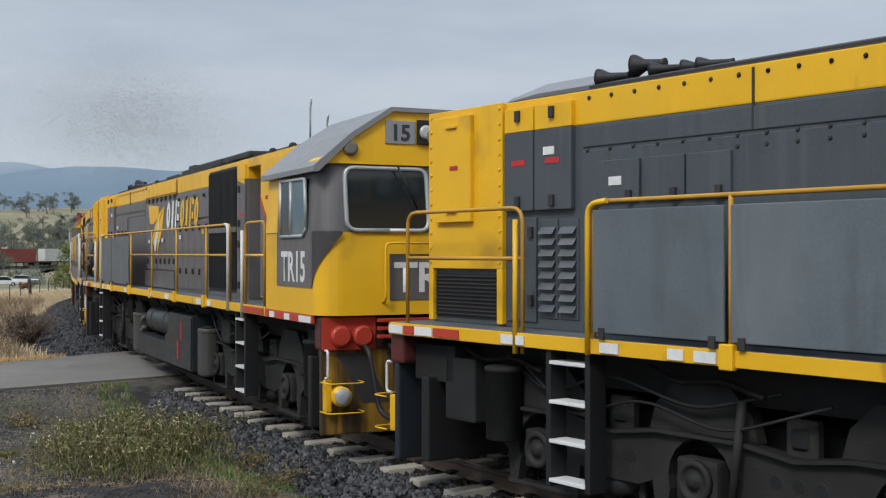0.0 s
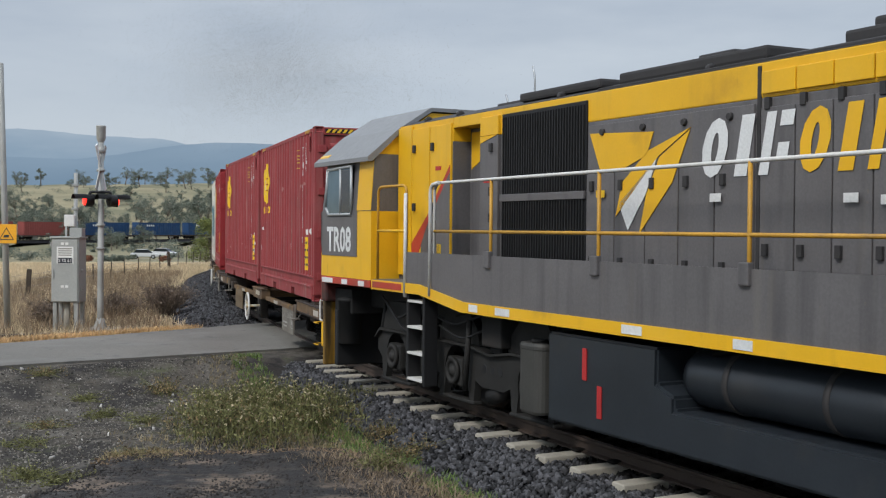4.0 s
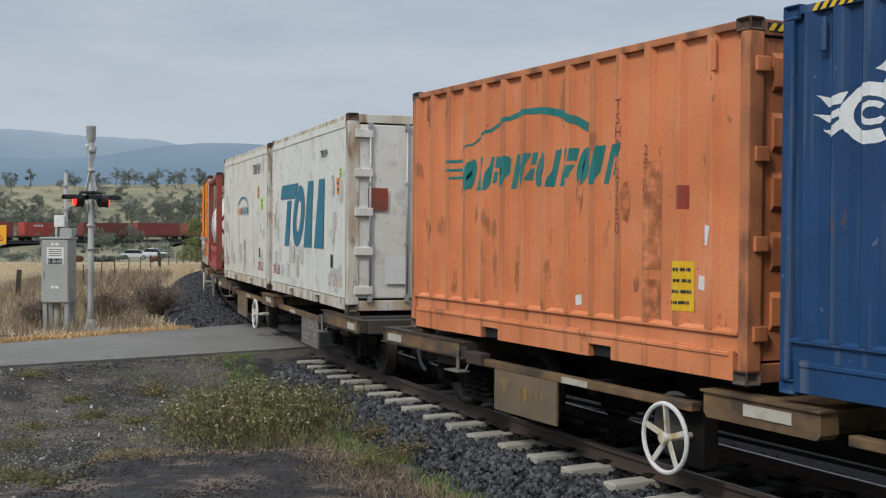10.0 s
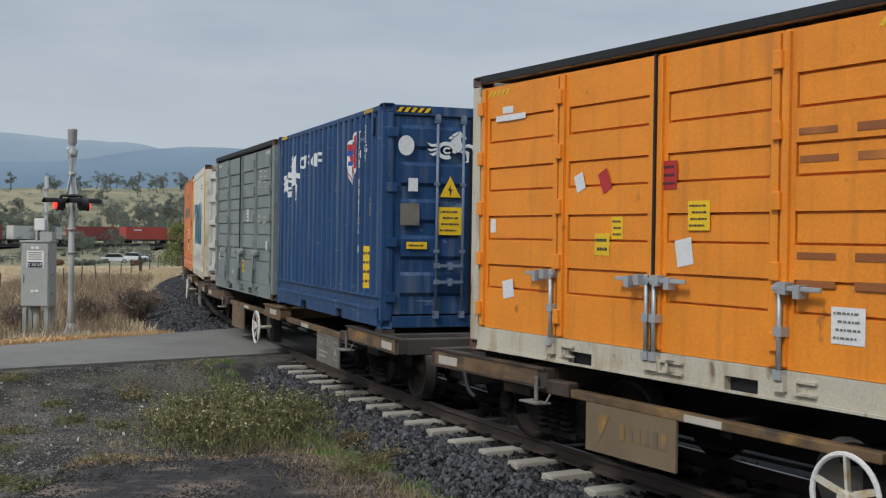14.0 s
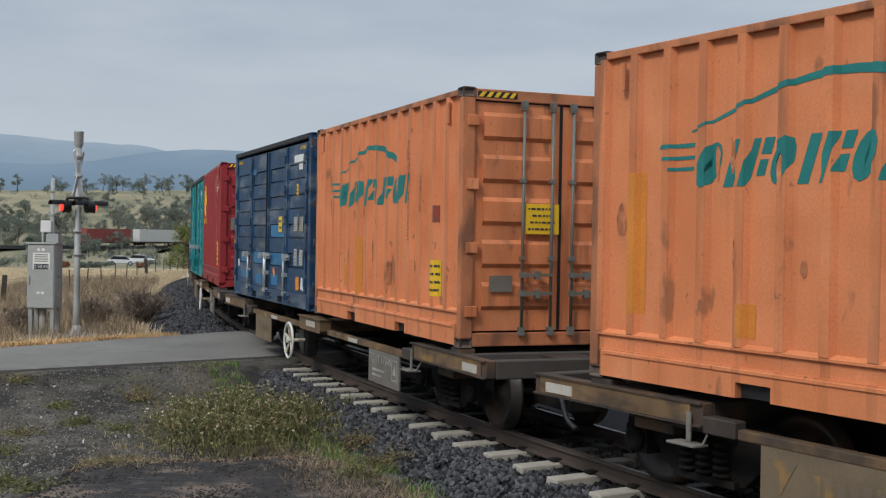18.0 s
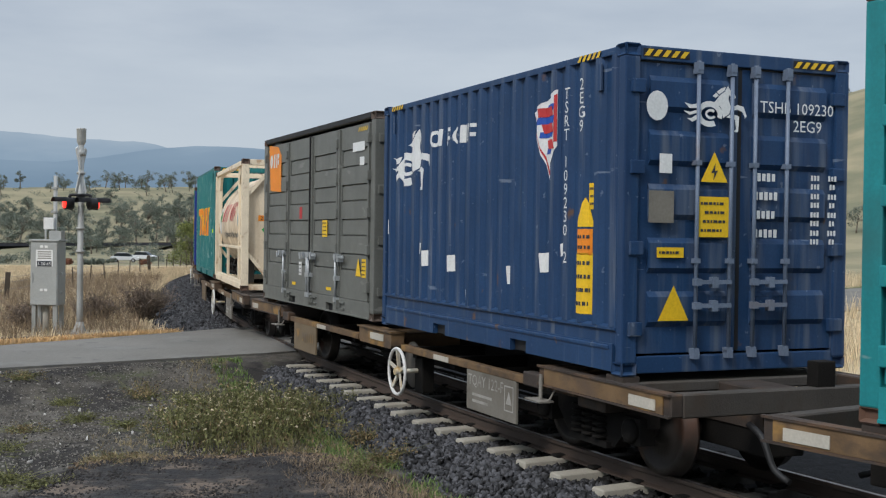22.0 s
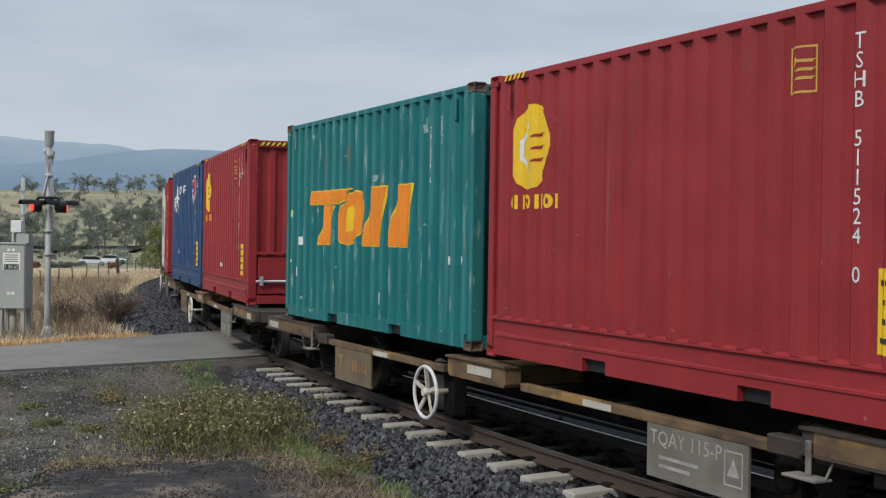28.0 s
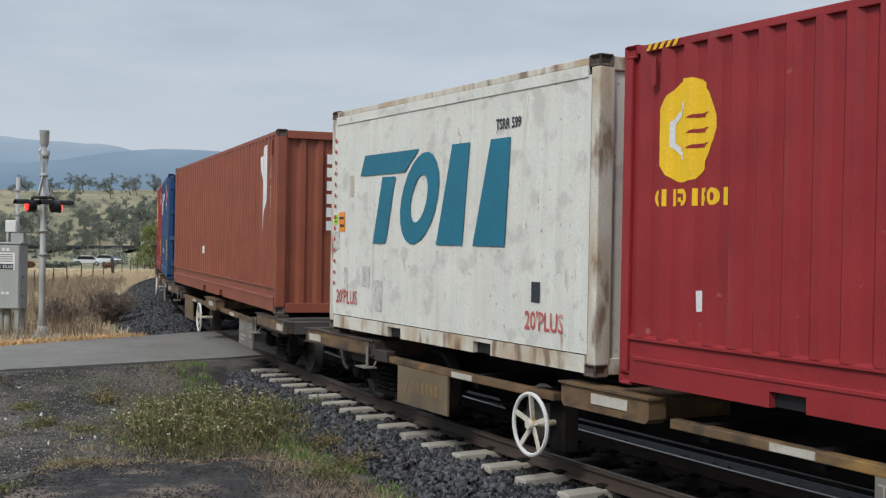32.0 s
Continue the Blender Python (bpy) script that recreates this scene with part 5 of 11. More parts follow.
def tank_container(paint, skin, label, style, height=CH, r=1.12, group="containers on the train"):
    ob = thing("tank_container", label, "tank", group)
    fp, sp, hx, hy = M["creamrail" if paint == "cream" else paint], M[skin], CL / 2, CW / 2
    low = style == "white_red"
    zc = height * 0.5 + (-0.05 if low else 0.02)
    r = 1.15 if low else 1.16
    x0, x1 = (-hx + 0.62, hx - 0.52) if low else (-hx + 0.55, hx - 0.42)
    part("tank", lambda: tank_body(r, x0, x1, zc, 0.22), sp, ob, "smooth white insulated tank" if skin == "tankwhite" else "stained cream tank")
    # dark plate added to block bright ground showing beneath the tank
    part("centre_plate", solid(-hx + 0.3, hx - 0.3, -0.03, 0.03, 0.05, zc - r + 0.12, 0.008), M["under"], ob, "dark plate added under the tank in place of shade")
    for sx in (1, -1):
        for sy in (1, -1):
            for cz in (0.059, height - 0.059):
                part("corner_casting", casting, M["casting"], ob, key="casting", at=Matrix.Translation((sx * (hx - 0.089), sy * (hy - 0.081), cz)))
            part("corner_post", lambda: solid(-0.075, 0.075, -0.075, 0.075, 0.1, height - 0.1, 0.012), fp, ob, key="tpost%.2f" % height, at=Matrix.Translation((sx * (hx - 0.08), sy * (hy - 0.08), 0)))
    for sx in (1, -1):
        X = sx * (hx - 0.08)
        bz, by = (0.58, 0.55) if not low else (0.08, 0.35)
        for z in (0.07, height - 0.07):
            part("cross_bar", lambda: solid(-0.06, 0.06, -hy + 0.15, hy - 0.15, -0.06, 0.06, 0.012), fp, ob, key="crossbar", at=Matrix.Translation((X, 0, z)))
        for sy in (1, -1):
            part("brace", beam(bmesh.new(), (X, sy * (hy - 0.12), zc + bz), (X, sy * by, height - 0.1), 0.07, 0.07), fp, ob)
            part("brace", beam(bmesh.new(), (X, sy * (hy - 0.12), zc - bz), (X, sy * by, 0.1), 0.07, 0.07), fp, ob)
    for sy in (1, -1):
        Y = sy * (hy - 0.08)
        part("top_rail", lambda: solid(-hx + 0.16, hx - 0.16, -0.06, 0.06, -0.05, 0.05, 0.012), fp, ob, key="ttop", at=Matrix.Translation((0, Y, height - 0.07)))
        part("bottom_rail", lambda: solid(-hx + 0.16, hx - 0.16, -0.06, 0.06, -0.06, 0.06, 0.012), fp, ob, key="tbot", at=Matrix.Translation((0, Y, 0.08)))
        if low:
            for nm, u0, u1, m, lab in (("skirt", -1.85, 0.95, "skirtred", "faded red side skirt with long six-sided holes"), ("skirt_end", 0.95, hx - 0.15, "bright_red", "bright red side skirt with slanted slots"), ("skirt_end", -hx + 0.15, -1.85, "bright_red", "bright red side skirt with slanted slots")):
                sk = bmesh.new()
                box(sk, u0, u1, Y - 0.012, Y + 0.012, 0.56, 0.68)
                box(sk, u0, u1, Y - 0.012, Y + 0.012, 0.12, 0.20)
                n = max(3, int((u1 - u0) / (0.34 if nm == "skirt" else 0.27)))
                p_ = (u1 - u0) / n
                for i in range(n + 1):
                    u = u0 + p_ * i
                    if nm == "skirt":
                        plate(sk, [(u - p_ * 0.42, 0.20), (u + p_ * 0.42, 0.20), (u + p_ * 0.16, 0.32), (u + p_ * 0.16, 0.44), (u + p_ * 0.42, 0.56), (u - p_ * 0.42, 0.56), (u - p_ * 0.16, 0.44), (u - p_ * 0.16, 0.32)], Y, u0, u1)
                    elif i < n:
                        plate(sk, [(u, 0.20), (u + p_ * 0.5, 0.20), (u + p_ * 0.8, 0.36), (u + p_ * 0.3, 0.36)], Y, u0, u1)
                        plate(sk, [(u + p_ * 0.1, 0.40), (u + p_ * 0.6, 0.40), (u + p_ * 0.9, 0.56), (u + p_ * 0.4, 0.56)], Y, u0, u1)
                if nm != "skirt":
                    box(sk, u0, u1, Y - 0.012, Y + 0.012, 0.36, 0.40)
                part(nm, sk, M[m], ob, lab)
            part("top_plank", solid(-hx + 0.2, hx - 0.2, min(sy * (hy - 0.5), sy * (hy - 0.14)), max(sy * (hy - 0.5), sy * (hy - 0.14)), height - 0.15, height - 0.11, 0.008), M["casting"], ob, "rusty walkway plank")
            for u in (-1.75, 0.85):
                part("saddle", beam(bmesh.new(), (u, Y * 0.98, 0.64), (u, Y * 0.72, 0.95), 0.16, 0.09), fp, ob)
        if style == "cream":
            for u in (-hx + 0.62, hx - 1.0):
                part("side_post", lambda: solid(-0.05, 0.05, -0.04, 0.04, 0.1, height - 0.1, 0.008), fp, ob, key="sidepost", at=Matrix.Translation((u, Y, 0)))
                part("top_brace", beam(bmesh.new(), (u, Y, height - 0.5), (u + 0.36, Y, height - 0.1), 0.06, 0.06), fp, ob)
                part("top_brace", beam(bmesh.new(), (u, Y, height - 0.1), (u + 0.34, Y * 0.45, height - 0.12), 0.07, 0.07), fp, ob)
            part("mid_rail", lambda: solid(-hx + 0.62, hx - 0.16, -0.03, 0.03, -0.03, 0.03, 0.006), fp, ob, key="midrail", at=Matrix.Translation((0, Y, 0.88)))
            part("side_post", lambda: solid(-0.03, 0.03, -0.03, 0.03, 0.1, 0.88, 0.006), fp, ob, key="shortpost", at=Matrix.Translation((-0.4, Y, 0)))
    ts = -r - 0.006

    def wrap(polys, u, v, m, name="marking", lift=0.006):
        """Lays a drawing round the tank's flank, v measured from the tank's middle height along the skin."""
        bm = polys if isinstance(polys, bmesh.types.BMesh) else flat(polys)
        for i in range(1, 16):
            bmesh.ops.bisect_plane(bm, geom=bm.verts[:] + bm.edges[:] + bm.faces[:], plane_co=(0, -1.6 + i * 0.2, 0), plane_no=(0, 1, 0), dist=1e-4)
        for w in bm.verts:
            a = (w.co.y + v) / r
            w.co = Vector((w.co.x + u, -(r + lift) * math.cos(a), zc + (r + lift) * math.sin(a)))
        return part(name, bm, M[m], ob)
    for u in (x0 + 0.05, x0 + 1.45, x1 - 1.3, x1 - 0.05):
        part("seam_band", lathe(bmesh.new(), [(-0.03, r), (-0.025, r + 0.008), (0.025, r + 0.008), (0.03, r)], (u, 0, zc), (1, 0, 0), 40), sp, ob)
    if style == "white_red":
        wrap([rect(0, 0, 0.42, 1.0, 0.12)], -1.55, -0.15, "blueprint", "blue_panel")
        wrap([rect(0, 0, 0.2, 0.2, 0.1)], -1.55, -0.02, "tankwhite", "panel_mark", 0.012)
        wrap([rect(-0.35, 0.3, 1.7, 0.55)], 0.2, 0.45, "yellowed", "yellowed_patch")
        wrap([rect(0, 0, 0.95, 0.55)], -0.5, -0.45, "paper", "notice_panel")
        wrap(ring(0, 0, 0.2, 0.22, 0.03), -0.5, -0.42, "redprint", "prohibition_ring", 0.012)
        wrap([rect(0, 0, 0.12, 0.25, 0.3)], -0.5, -0.42, "print", "pictogram", 0.012)
        wrap([rect(0, 0, 0.45, 0.40)], 0.55, -0.62, "print", "dark_placard")
        wrap([rect(0, 0, 0.1, 0.5, 0.3)], -1.0, 0.5, "print", "mark")
        for i, (u, v, w) in enumerate(((1.9, 0.45, 0.6), (1.9, 0.2, 0.55), (1.75, 0.0, 0.5), (1.85, -0.25, 0.6), (1.9, -0.5, 0.55), (2.0, -0.7, 0.5))):
            wrap([rect(-w / 2 + w * (k + 0.5) / 11, 0, w / 11 * 0.72, 0.085) for k in range(11) if (k * 7 + i) % 5], u, v, "board", "tank_print")
        wrap(text_bm("USPU 122 352 0", 0.17, "CENTER", 1.0, 0.004), 1.85, 0.88, "print", "serial_print")
        wrap(text_bm("LR 2276", 0.17, "CENTER", 1.0, 0.004), 1.85, 0.64, "print", "serial_print")
        wrap([rect(0, 0, 0.12, 0.25)], 2.3, 0.2, "hazard", "label")
        part("end_disc", lathe(bmesh.new(), [(-0.16, 0.80), (0.05, 0.80), (0.06, 0.77), (0.06, 0.03)], (hx - 0.36, 0, zc - 0.02), (1, 0, 0), 36), sp, ob, "round end plate")
        label_on_end(ob, 0.0, zc - 0.02, 0.50, 0.52, "blueprint", hx - 0.295, 0, "end_panel")
        part("panel_print", on_end(flat([rect(0, 0.04, 0.36, 0.09), rect(0.02, -0.08, 0.34, 0.03)]), 0, zc, hx - 0.288), M["letter"], ob)
        part("end_print", on_end(flat([rect(-0.44 + 0.1 * i, 0, 0.06, 0.09) for i in range(10) if i not in (4, 8)]), -0.05, zc + 0.92, hx - 0.405), M["print"], ob)
    elif style == "white_blue":
        wrap([rect(0, 0, 0.14, 1.5)], x0 + 0.55, 0.1, "print", "dark_band")
        wrap([rect(0, 0.6 - 0.2 * i, 0.08, 0.13) for i in range(7)], x0 + 0.55, 0.1, "letter", "band_mark", 0.012)
        wrap(ring(0, 0, 0.3, 0.35, 0.012, 0, 360, 4), 0.2, 0.15, "board", "seam")
        for v in (0.7, 0.55, 0.4, -0.1, -0.25):
            wrap([rect(-0.3 + 0.1 * k, 0, 0.05, 0.05) for k in range(7)], 1.55, v, "board", "tank_print")
        wrap([rect(0, 0, 0.16, 0.2)], 1.5, -0.75, "orangeprint", "label")
        X = hx - 0.085
        for sy in (-1, 1):
            part("base_rail", solid(-hx + 0.16, hx - 0.16, sy * (hy - 0.08) - 0.05, sy * (hy - 0.08) + 0.05, 0.14, 0.36, 0.01), fp, ob, "deep blue base rail")
        part("end_sill", solid(hx - 0.13, hx - 0.03, -hy + 0.16, hy - 0.16, 0.13, 0.34, 0.01), fp, ob)
        part("end_plate", lambda: prism_x([(-1.1, -0.66), (-0.58, -1.18), (0.58, -1.18), (1.1, -0.66), (1.1, 0.66), (0.58, 1.18), (-0.58, 1.18), (-1.1, 0.66)], hx - 0.3, hx - 0.125, zc), sp, ob, "white end cladding")
        E = X - 0.03
        label_on_end(ob, 0.20, 1.40, 0.55, 0.46, "blueprint", E, 0, "end_panel")
        part("panel_print", on_end(flat([rect(0, 0.05, 0.44, 0.11, 0.1), rect(0, -0.08, 0.36, 0.03), rect(0.02, -0.16, 0.4, 0.03)]), 0.20, 1.40, E + 0.006), M["letter"], ob)
        part("end_ring", on_end(flat(ring(0, 0, 0.98, 0.98, 0.008, 0, 360, 40)), 0.05, zc, E), M["board"], ob)
        part("serial_lettering", on_end(text_bm("EXFU 441228 5", 0.17), 0.12, 1.86, E), M["print"], ob)
        part("serial_lettering", on_end(text_bm("22K2", 0.17), 0.16, 1.68, E), M["print"], ob)
        part("name_bar", on_end(flat(word(6, 0.5, 0.08) + [rect(0.02, -0.11, 0.5, 0.06)]), 0.12, 2.42, E), M["blueprint"], ob)
        label_on_end(ob, -0.46, 2.18, 0.14, 0.16, "blueprint", E, 1, "end_label", "letter")
        part("warning_triangle", on_end(flat([[(-0.14, -0.11), (0.14, -0.11), (0, 0.15)]]), 0.66, 1.70, E), M["yellow"], ob)
        part("warning_outline", on_end(flat(ring(0, 0, 0.13, 0.15, 0.02, 90, 450, 3)), -0.62, 0.92, E), M["redworn"], ob)
        part("dial", lathe(bmesh.new(), [(0, 0.09), (0.03, 0.09), (0.035, 0.06)], (E, -0.88, 0.92), (1, 0, 0), 18), M["board"], ob, "round grey dial")
        part("plate_outline", on_end(flat([rect(0, 0.15, 0.56, 0.012), rect(0, -0.15, 0.56, 0.012), rect(-0.28, 0, 0.012, 0.3), rect(0.28, 0, 0.012, 0.3)]), 0.18, 0.92, E), M["board"], ob)
        for u in (-0.36, 0.72):
            part("end_print", on_end(flat([rect(0.04 * (i % 2), 0.14 - 0.07 * i, 0.30 - 0.06 * (i % 3), 0.032) for i in range(5)]), u, 1.40, E), M["board"], ob)
        part("control_box", lambda: solid(-0.12, 0.12, -0.17, 0.17, -0.40, 0.40, 0.02), M["board"], ob, key="ctlbox", at=Matrix.Translation((hx - 0.02, -0.90, 1.52)))
        part("outlet_recess", solid(X - 0.06, X + 0.02, -0.28, 0.42, 0.20, 0.46, 0.01), M["under"], ob, "dark outlet recess")
        lad = part("ladder", rod(bmesh.new(), (X + 0.08, 0.82, 0.30), (X + 0.08, 0.82, height - 0.1), 0.018, 8), M["galv"], ob, "grey end ladder")
        part("ladder_rail", rod(bmesh.new(), (X + 0.08, 1.08, 0.30), (X + 0.08, 1.08, height - 0.1), 0.018, 8), M["galv"], lad)
        for k in range(8):
            part("rung", rod(bmesh.new(), (X + 0.08, 0.82, 0.42 + 0.28 * k), (X + 0.08, 1.08, 0.42 + 0.28 * k), 0.012, 6), M["galv"], lad)
        part("walkway", solid(-hx + 0.3, hx - 0.3, -hy + 0.14, -hy + 0.55, height - 0.13, height - 0.10, 0.006), M["galv"], ob, "grey top walkway")
        wrap(text_bm("EXFU 441228 5", 0.14, "CENTER", 1.0), 2.0, 0.50, "print", "serial_print")
        wrap(text_bm("22K2", 0.14, "CENTER", 1.0), 1.75, 0.32, "print", "serial_print")
        wrap([rect(0, 0, 0.42, 0.50, 0.0)], 1.45, -0.62, "paper", "notice_panel")
        wrap([rect(0, 0, 0.22, 0.3, 0.3)], 1.45, -0.62, "orangeprint", "label", 0.012)
        wrap(ring(0, 0, 0.14, 0.16, 0.025), 0.85, -0.72, "redworn", "prohibition_ring")
        for u in (x0 + 0.9, x0 + 2.2, x0 + 3.4):
            part("seam_line", lathe(bmesh.new(), [(-0.006, r), (-0.005, r + 0.004), (0.005, r + 0.004), (0.006, r)], (u, 0, zc), (1, 0, 0), 40), M["board"], ob)
    else:
        for i, m in enumerate(("redprint", "pinkprint", "pinkprint")):
            wrap([rect(0.42 * i, 0, 0.30, 0.42, 0.8)], -1.5, 0.28, m, "logo_stripe")
        wrap(word(3, 1.05, 0.46, 0.12, 0.26), 0.42, 0.30, "redprint", "name_bar")
        wrap([rect(-1.3 + 0.14 * i, 0, 0.10, 0.10 + 0.05 * (i in (0, 2, 12, 15, 21))) for i in range(26) if i not in (1, 8, 11, 15, 21)], 0.1, -0.24, "board", "name_bar")
        wrap([[(-0.28, 0), (0, -0.36), (0.28, 0), (0, 0.36)]], 1.65, 0.3, "tealgrey", "hazard_diamond")
        wrap([rect(0, 0, 0.5, 0.62)], -2.25, 0.1, "paper", "notice_panel")
        wrap([[(-0.14, 0), (0, -0.16), (0.14, 0), (0, 0.16)]], -2.1, 0.18, "greenlabel", "hazard_diamond", 0.012)
        wrap([rect(0, 0, 0.18, 0.28)], 1.8, -0.3, "print", "placard")
        part("valve_cabinet", lambda: solid(hx - 0.95, hx - 0.2, -hy + 0.18, -hy + 0.3, 0.16, 0.84, 0.02), M["guard"], ob, "dim valve cabinet")
        for k, (y_, z_, r_) in enumerate(((-0.95, 0.24, 0.035), (-0.82, 0.34, 0.05), (-0.98, 0.42, 0.025))):
            part("pipework", rod(bmesh.new(), (-2.5 + 0.2 * k, y_, z_), (1.7, y_, z_ + 0.02), r_, 8), M["under"], ob)
        rv = random.Random(41)
        for k in range(13):
            u_, v_ = -2.4 + 0.32 * k + rv.uniform(-0.06, 0.06), rv.uniform(0.30, 0.62)
            stem = part("valve", rod(bmesh.new(), (u_, -0.95, 0.20), (u_ + rv.uniform(-0.08, 0.08), -0.93, v_), 0.02, 8), M["under"] if k % 3 else M["guard"], ob)
            part("valve_wheel", lathe(bmesh.new(), [(-0.012, 0.055), (0.012, 0.055), (0.018, 0.02)], (u_, -1.0, v_), (0, -1, 0.2), 12), M["under"] if k % 2 else M["steel"], stem)
            if k % 3 == 1:
                part("bent_pipe", pipe(bend([(u_, -0.9, 0.30), (u_, -1.02, 0.55), (u_ + 0.25, -1.02, 0.60), (u_ + 0.3, -0.85, 0.30)], 0.08), 0.025, 6), M["under"], ob)
        for sy in (-1, 1):
            part("deep_rail", solid(-hx + 0.16, hx - 0.16, sy * (hy - 0.08) - 0.05, sy * (hy - 0.08) + 0.05, 0.10, 0.20, 0.01), fp, ob, "cream lower rail")
        for u_, m_ in ((hx - 0.68, "under"), (hx - 0.42, "galv")):
            part("gauge", lathe(bmesh.new(), [(0, 0.10), (0.03, 0.10), (0.035, 0.08)], (u_, -hy + 0.175, 0.66), (0, -1, 0), 18), M[m_], ob, "round gauge")
        label_on_side(ob, hx - 0.85, 0.55, 0.12, 0.14, "yellow", waves=False, y=-hy + 0.17)
        part("outlet", lathe(bmesh.new(), [(0, 0.12), (0.04, 0.12), (0.05, 0.02)], (hx - 0.13, -0.05, zc + 0.78), (1, 0, 0), 20), M["under"], ob)
        X = hx - 0.06
        part("end_plate", lambda: prism_x([(-1.12, -0.60), (-0.55, -1.20), (0.55, -1.20), (1.12, -0.60), (1.12, 0.62), (0.58, 1.2), (-0.58, 1.2), (-1.12, 0.62)], hx - 0.2, hx - 0.125, zc), sp, ob, "cream end cladding")
        part("hazard_diamond", on_end(flat([[(-0.28, 0), (0, -0.3), (0.28, 0), (0, 0.3)]]), -0.42, zc + 0.42, X - 0.06), M["tealgrey"], ob)
        part("hazard_diamond", on_end(flat([[(-0.2, 0), (0, -0.22), (0.2, 0), (0, 0.22)]]), -0.6, zc - 0.12, X - 0.06), M["greenlabel"], ob)
        label_on_end(ob, -0.72, zc + 0.12, 0.3, 0.12, "orangeprint", X - 0.06, 0, "placard")
        part("print", on_end(text_bm("2187", 0.11), -0.72, zc + 0.085, X - 0.055), M["print"], ob)
        for i in range(6):
            part("end_print", on_end(flat([rect(0, 0, 0.5, 0.05)]), 0.2, zc + 0.55 - 0.1 * i, X - 0.06), M["print"], ob)
    return ob


def prism_x(poly, x0, x1, zc=0.0):
    bm = prism(poly, -x1, -x0)
    bm.transform(Matrix.Translation((0, 0, zc)) @ Matrix.Rotation(math.pi / 2, 4, "Z"))
    return bm


M["bright_red"] = mat("bright_red_skirt", (0.42, 0.03, 0.025), 0.5, var=0.12, dirt=RUST, amount=0.15)
M["skirtred"] = mat("faded_red_skirt", (0.40, 0.085, 0.065), 0.55, var=0.15, dirt=RUST, amount=0.2)
M["yellowed"] = mat("yellowed_film", (0.66, 0.60, 0.46), 0.5, var=0.08)
M["tealgrey"] = mat("faded_grey_green_placard", (0.25, 0.33, 0.32), 0.55, var=0.12)


# ---- flat wagons ----
def wheelset(r=0.42, gauge=1.067):
    bm = bmesh.new()
    for sy in (1, -1):
        lathe(bm, [(-0.075, r * 0.3), (-0.07, r * 0.82), (-0.075, r + 0.026), (-0.045, r + 0.026), (-0.035, r), (0.06, r - 0.006), (0.055, r * 0.82), (0.02, r * 0.75), (0.03, r * 0.32), (0.11, r * 0.25), (0.11, 0.06)] if sy > 0 else
              [(-0.11, 0.06), (-0.11, r * 0.25), (-0.03, r * 0.32), (-0.02, r * 0.75), (-0.055, r * 0.82), (-0.06, r - 0.006), (0.035, r), (0.045, r + 0.026), (0.075, r + 0.026), (0.07, r * 0.82), (0.075, r * 0.3)], (0, sy * (gauge / 2 + 0.035), 0), (0, 1, 0), 28)
    rod(bm, (0, -0.86, 0), (0, 0.86, 0), 0.065, 12)
    return bm


def bogie_frame(sy):
    """The cast side frame of a three-piece bogie, with its spring nest."""
    y0, y1 = sy * 0.80 - 0.05, sy * 0.80 + 0.05
    bm = prism([(-1.02, 0.46), (-1.02, 0.58), (-0.62, 0.70), (0.62, 0.70), (1.02, 0.58), (1.02, 0.46), (0.70, 0.46), (0.42, 0.20), (-0.42, 0.20), (-0.70, 0.46)], y0, y1)
    for sx in (1, -1):
        box(bm, sx * 0.82 - 0.14, sx * 0.82 + 0.14, sy * 0.84 - 0.08, sy * 0.84 + 0.08, 0.30, 0.54)
        lathe(bm, [(-0.03, 0.11), (0.03, 0.11), (0.05, 0.07)], (sx * 0.82, sy * 0.93, 0.42), (0, sy, 0), 14)
    for x in (-0.2, 0.0, 0.2):
        for i in range(5):
            lathe(bm, [(-0.018, 0.06), (-0.01, 0.085), (0.01, 0.085), (0.018, 0.06)], (x, sy * 0.87, 0.27 + i * 0.062), (0, 0, 1), 10)
    box(bm, -0.36, 0.36, sy * 0.8 - 0.10, sy * 0.8 + 0.14, 0.58, 0.66)
    box(bm, -0.36, 0.36, sy * 0.8 - 0.10, sy * 0.8 + 0.14, 0.18, 0.24)
    return bm


def make_bogie(parent, x):
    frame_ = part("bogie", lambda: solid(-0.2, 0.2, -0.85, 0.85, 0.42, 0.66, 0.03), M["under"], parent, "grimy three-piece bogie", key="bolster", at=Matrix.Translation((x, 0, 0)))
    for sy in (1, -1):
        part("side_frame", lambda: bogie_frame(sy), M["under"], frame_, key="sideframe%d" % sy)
    for sx in (1, -1):
        part("wheelset", wheelset, M["steel"], frame_, "worn steel wheels on an axle", key="wheelset", at=Matrix.Translation((sx * 0.82, 0, 0.42)))
    return frame_


PLATFORM = (("side_channel", 4.75, 7.02, -1.25, -1.13, 0.71, 0.90), ("side_channel", 4.75, 7.02, 1.13, 1.25, 0.71, 0.90), ("headstock", 6.88, 7.02, -1.13, 1.13, 0.70, 0.90), ("bolster", 4.75, 5.25, -1.13, 1.13, 0.64, 0.898),
            ("deck_plate", 5.6, 6.25, -1.13, 1.13, 0.80, 0.896), ("stub_rail", 4.40, 4.75, -1.25, -1.12, 0.66, 0.80))


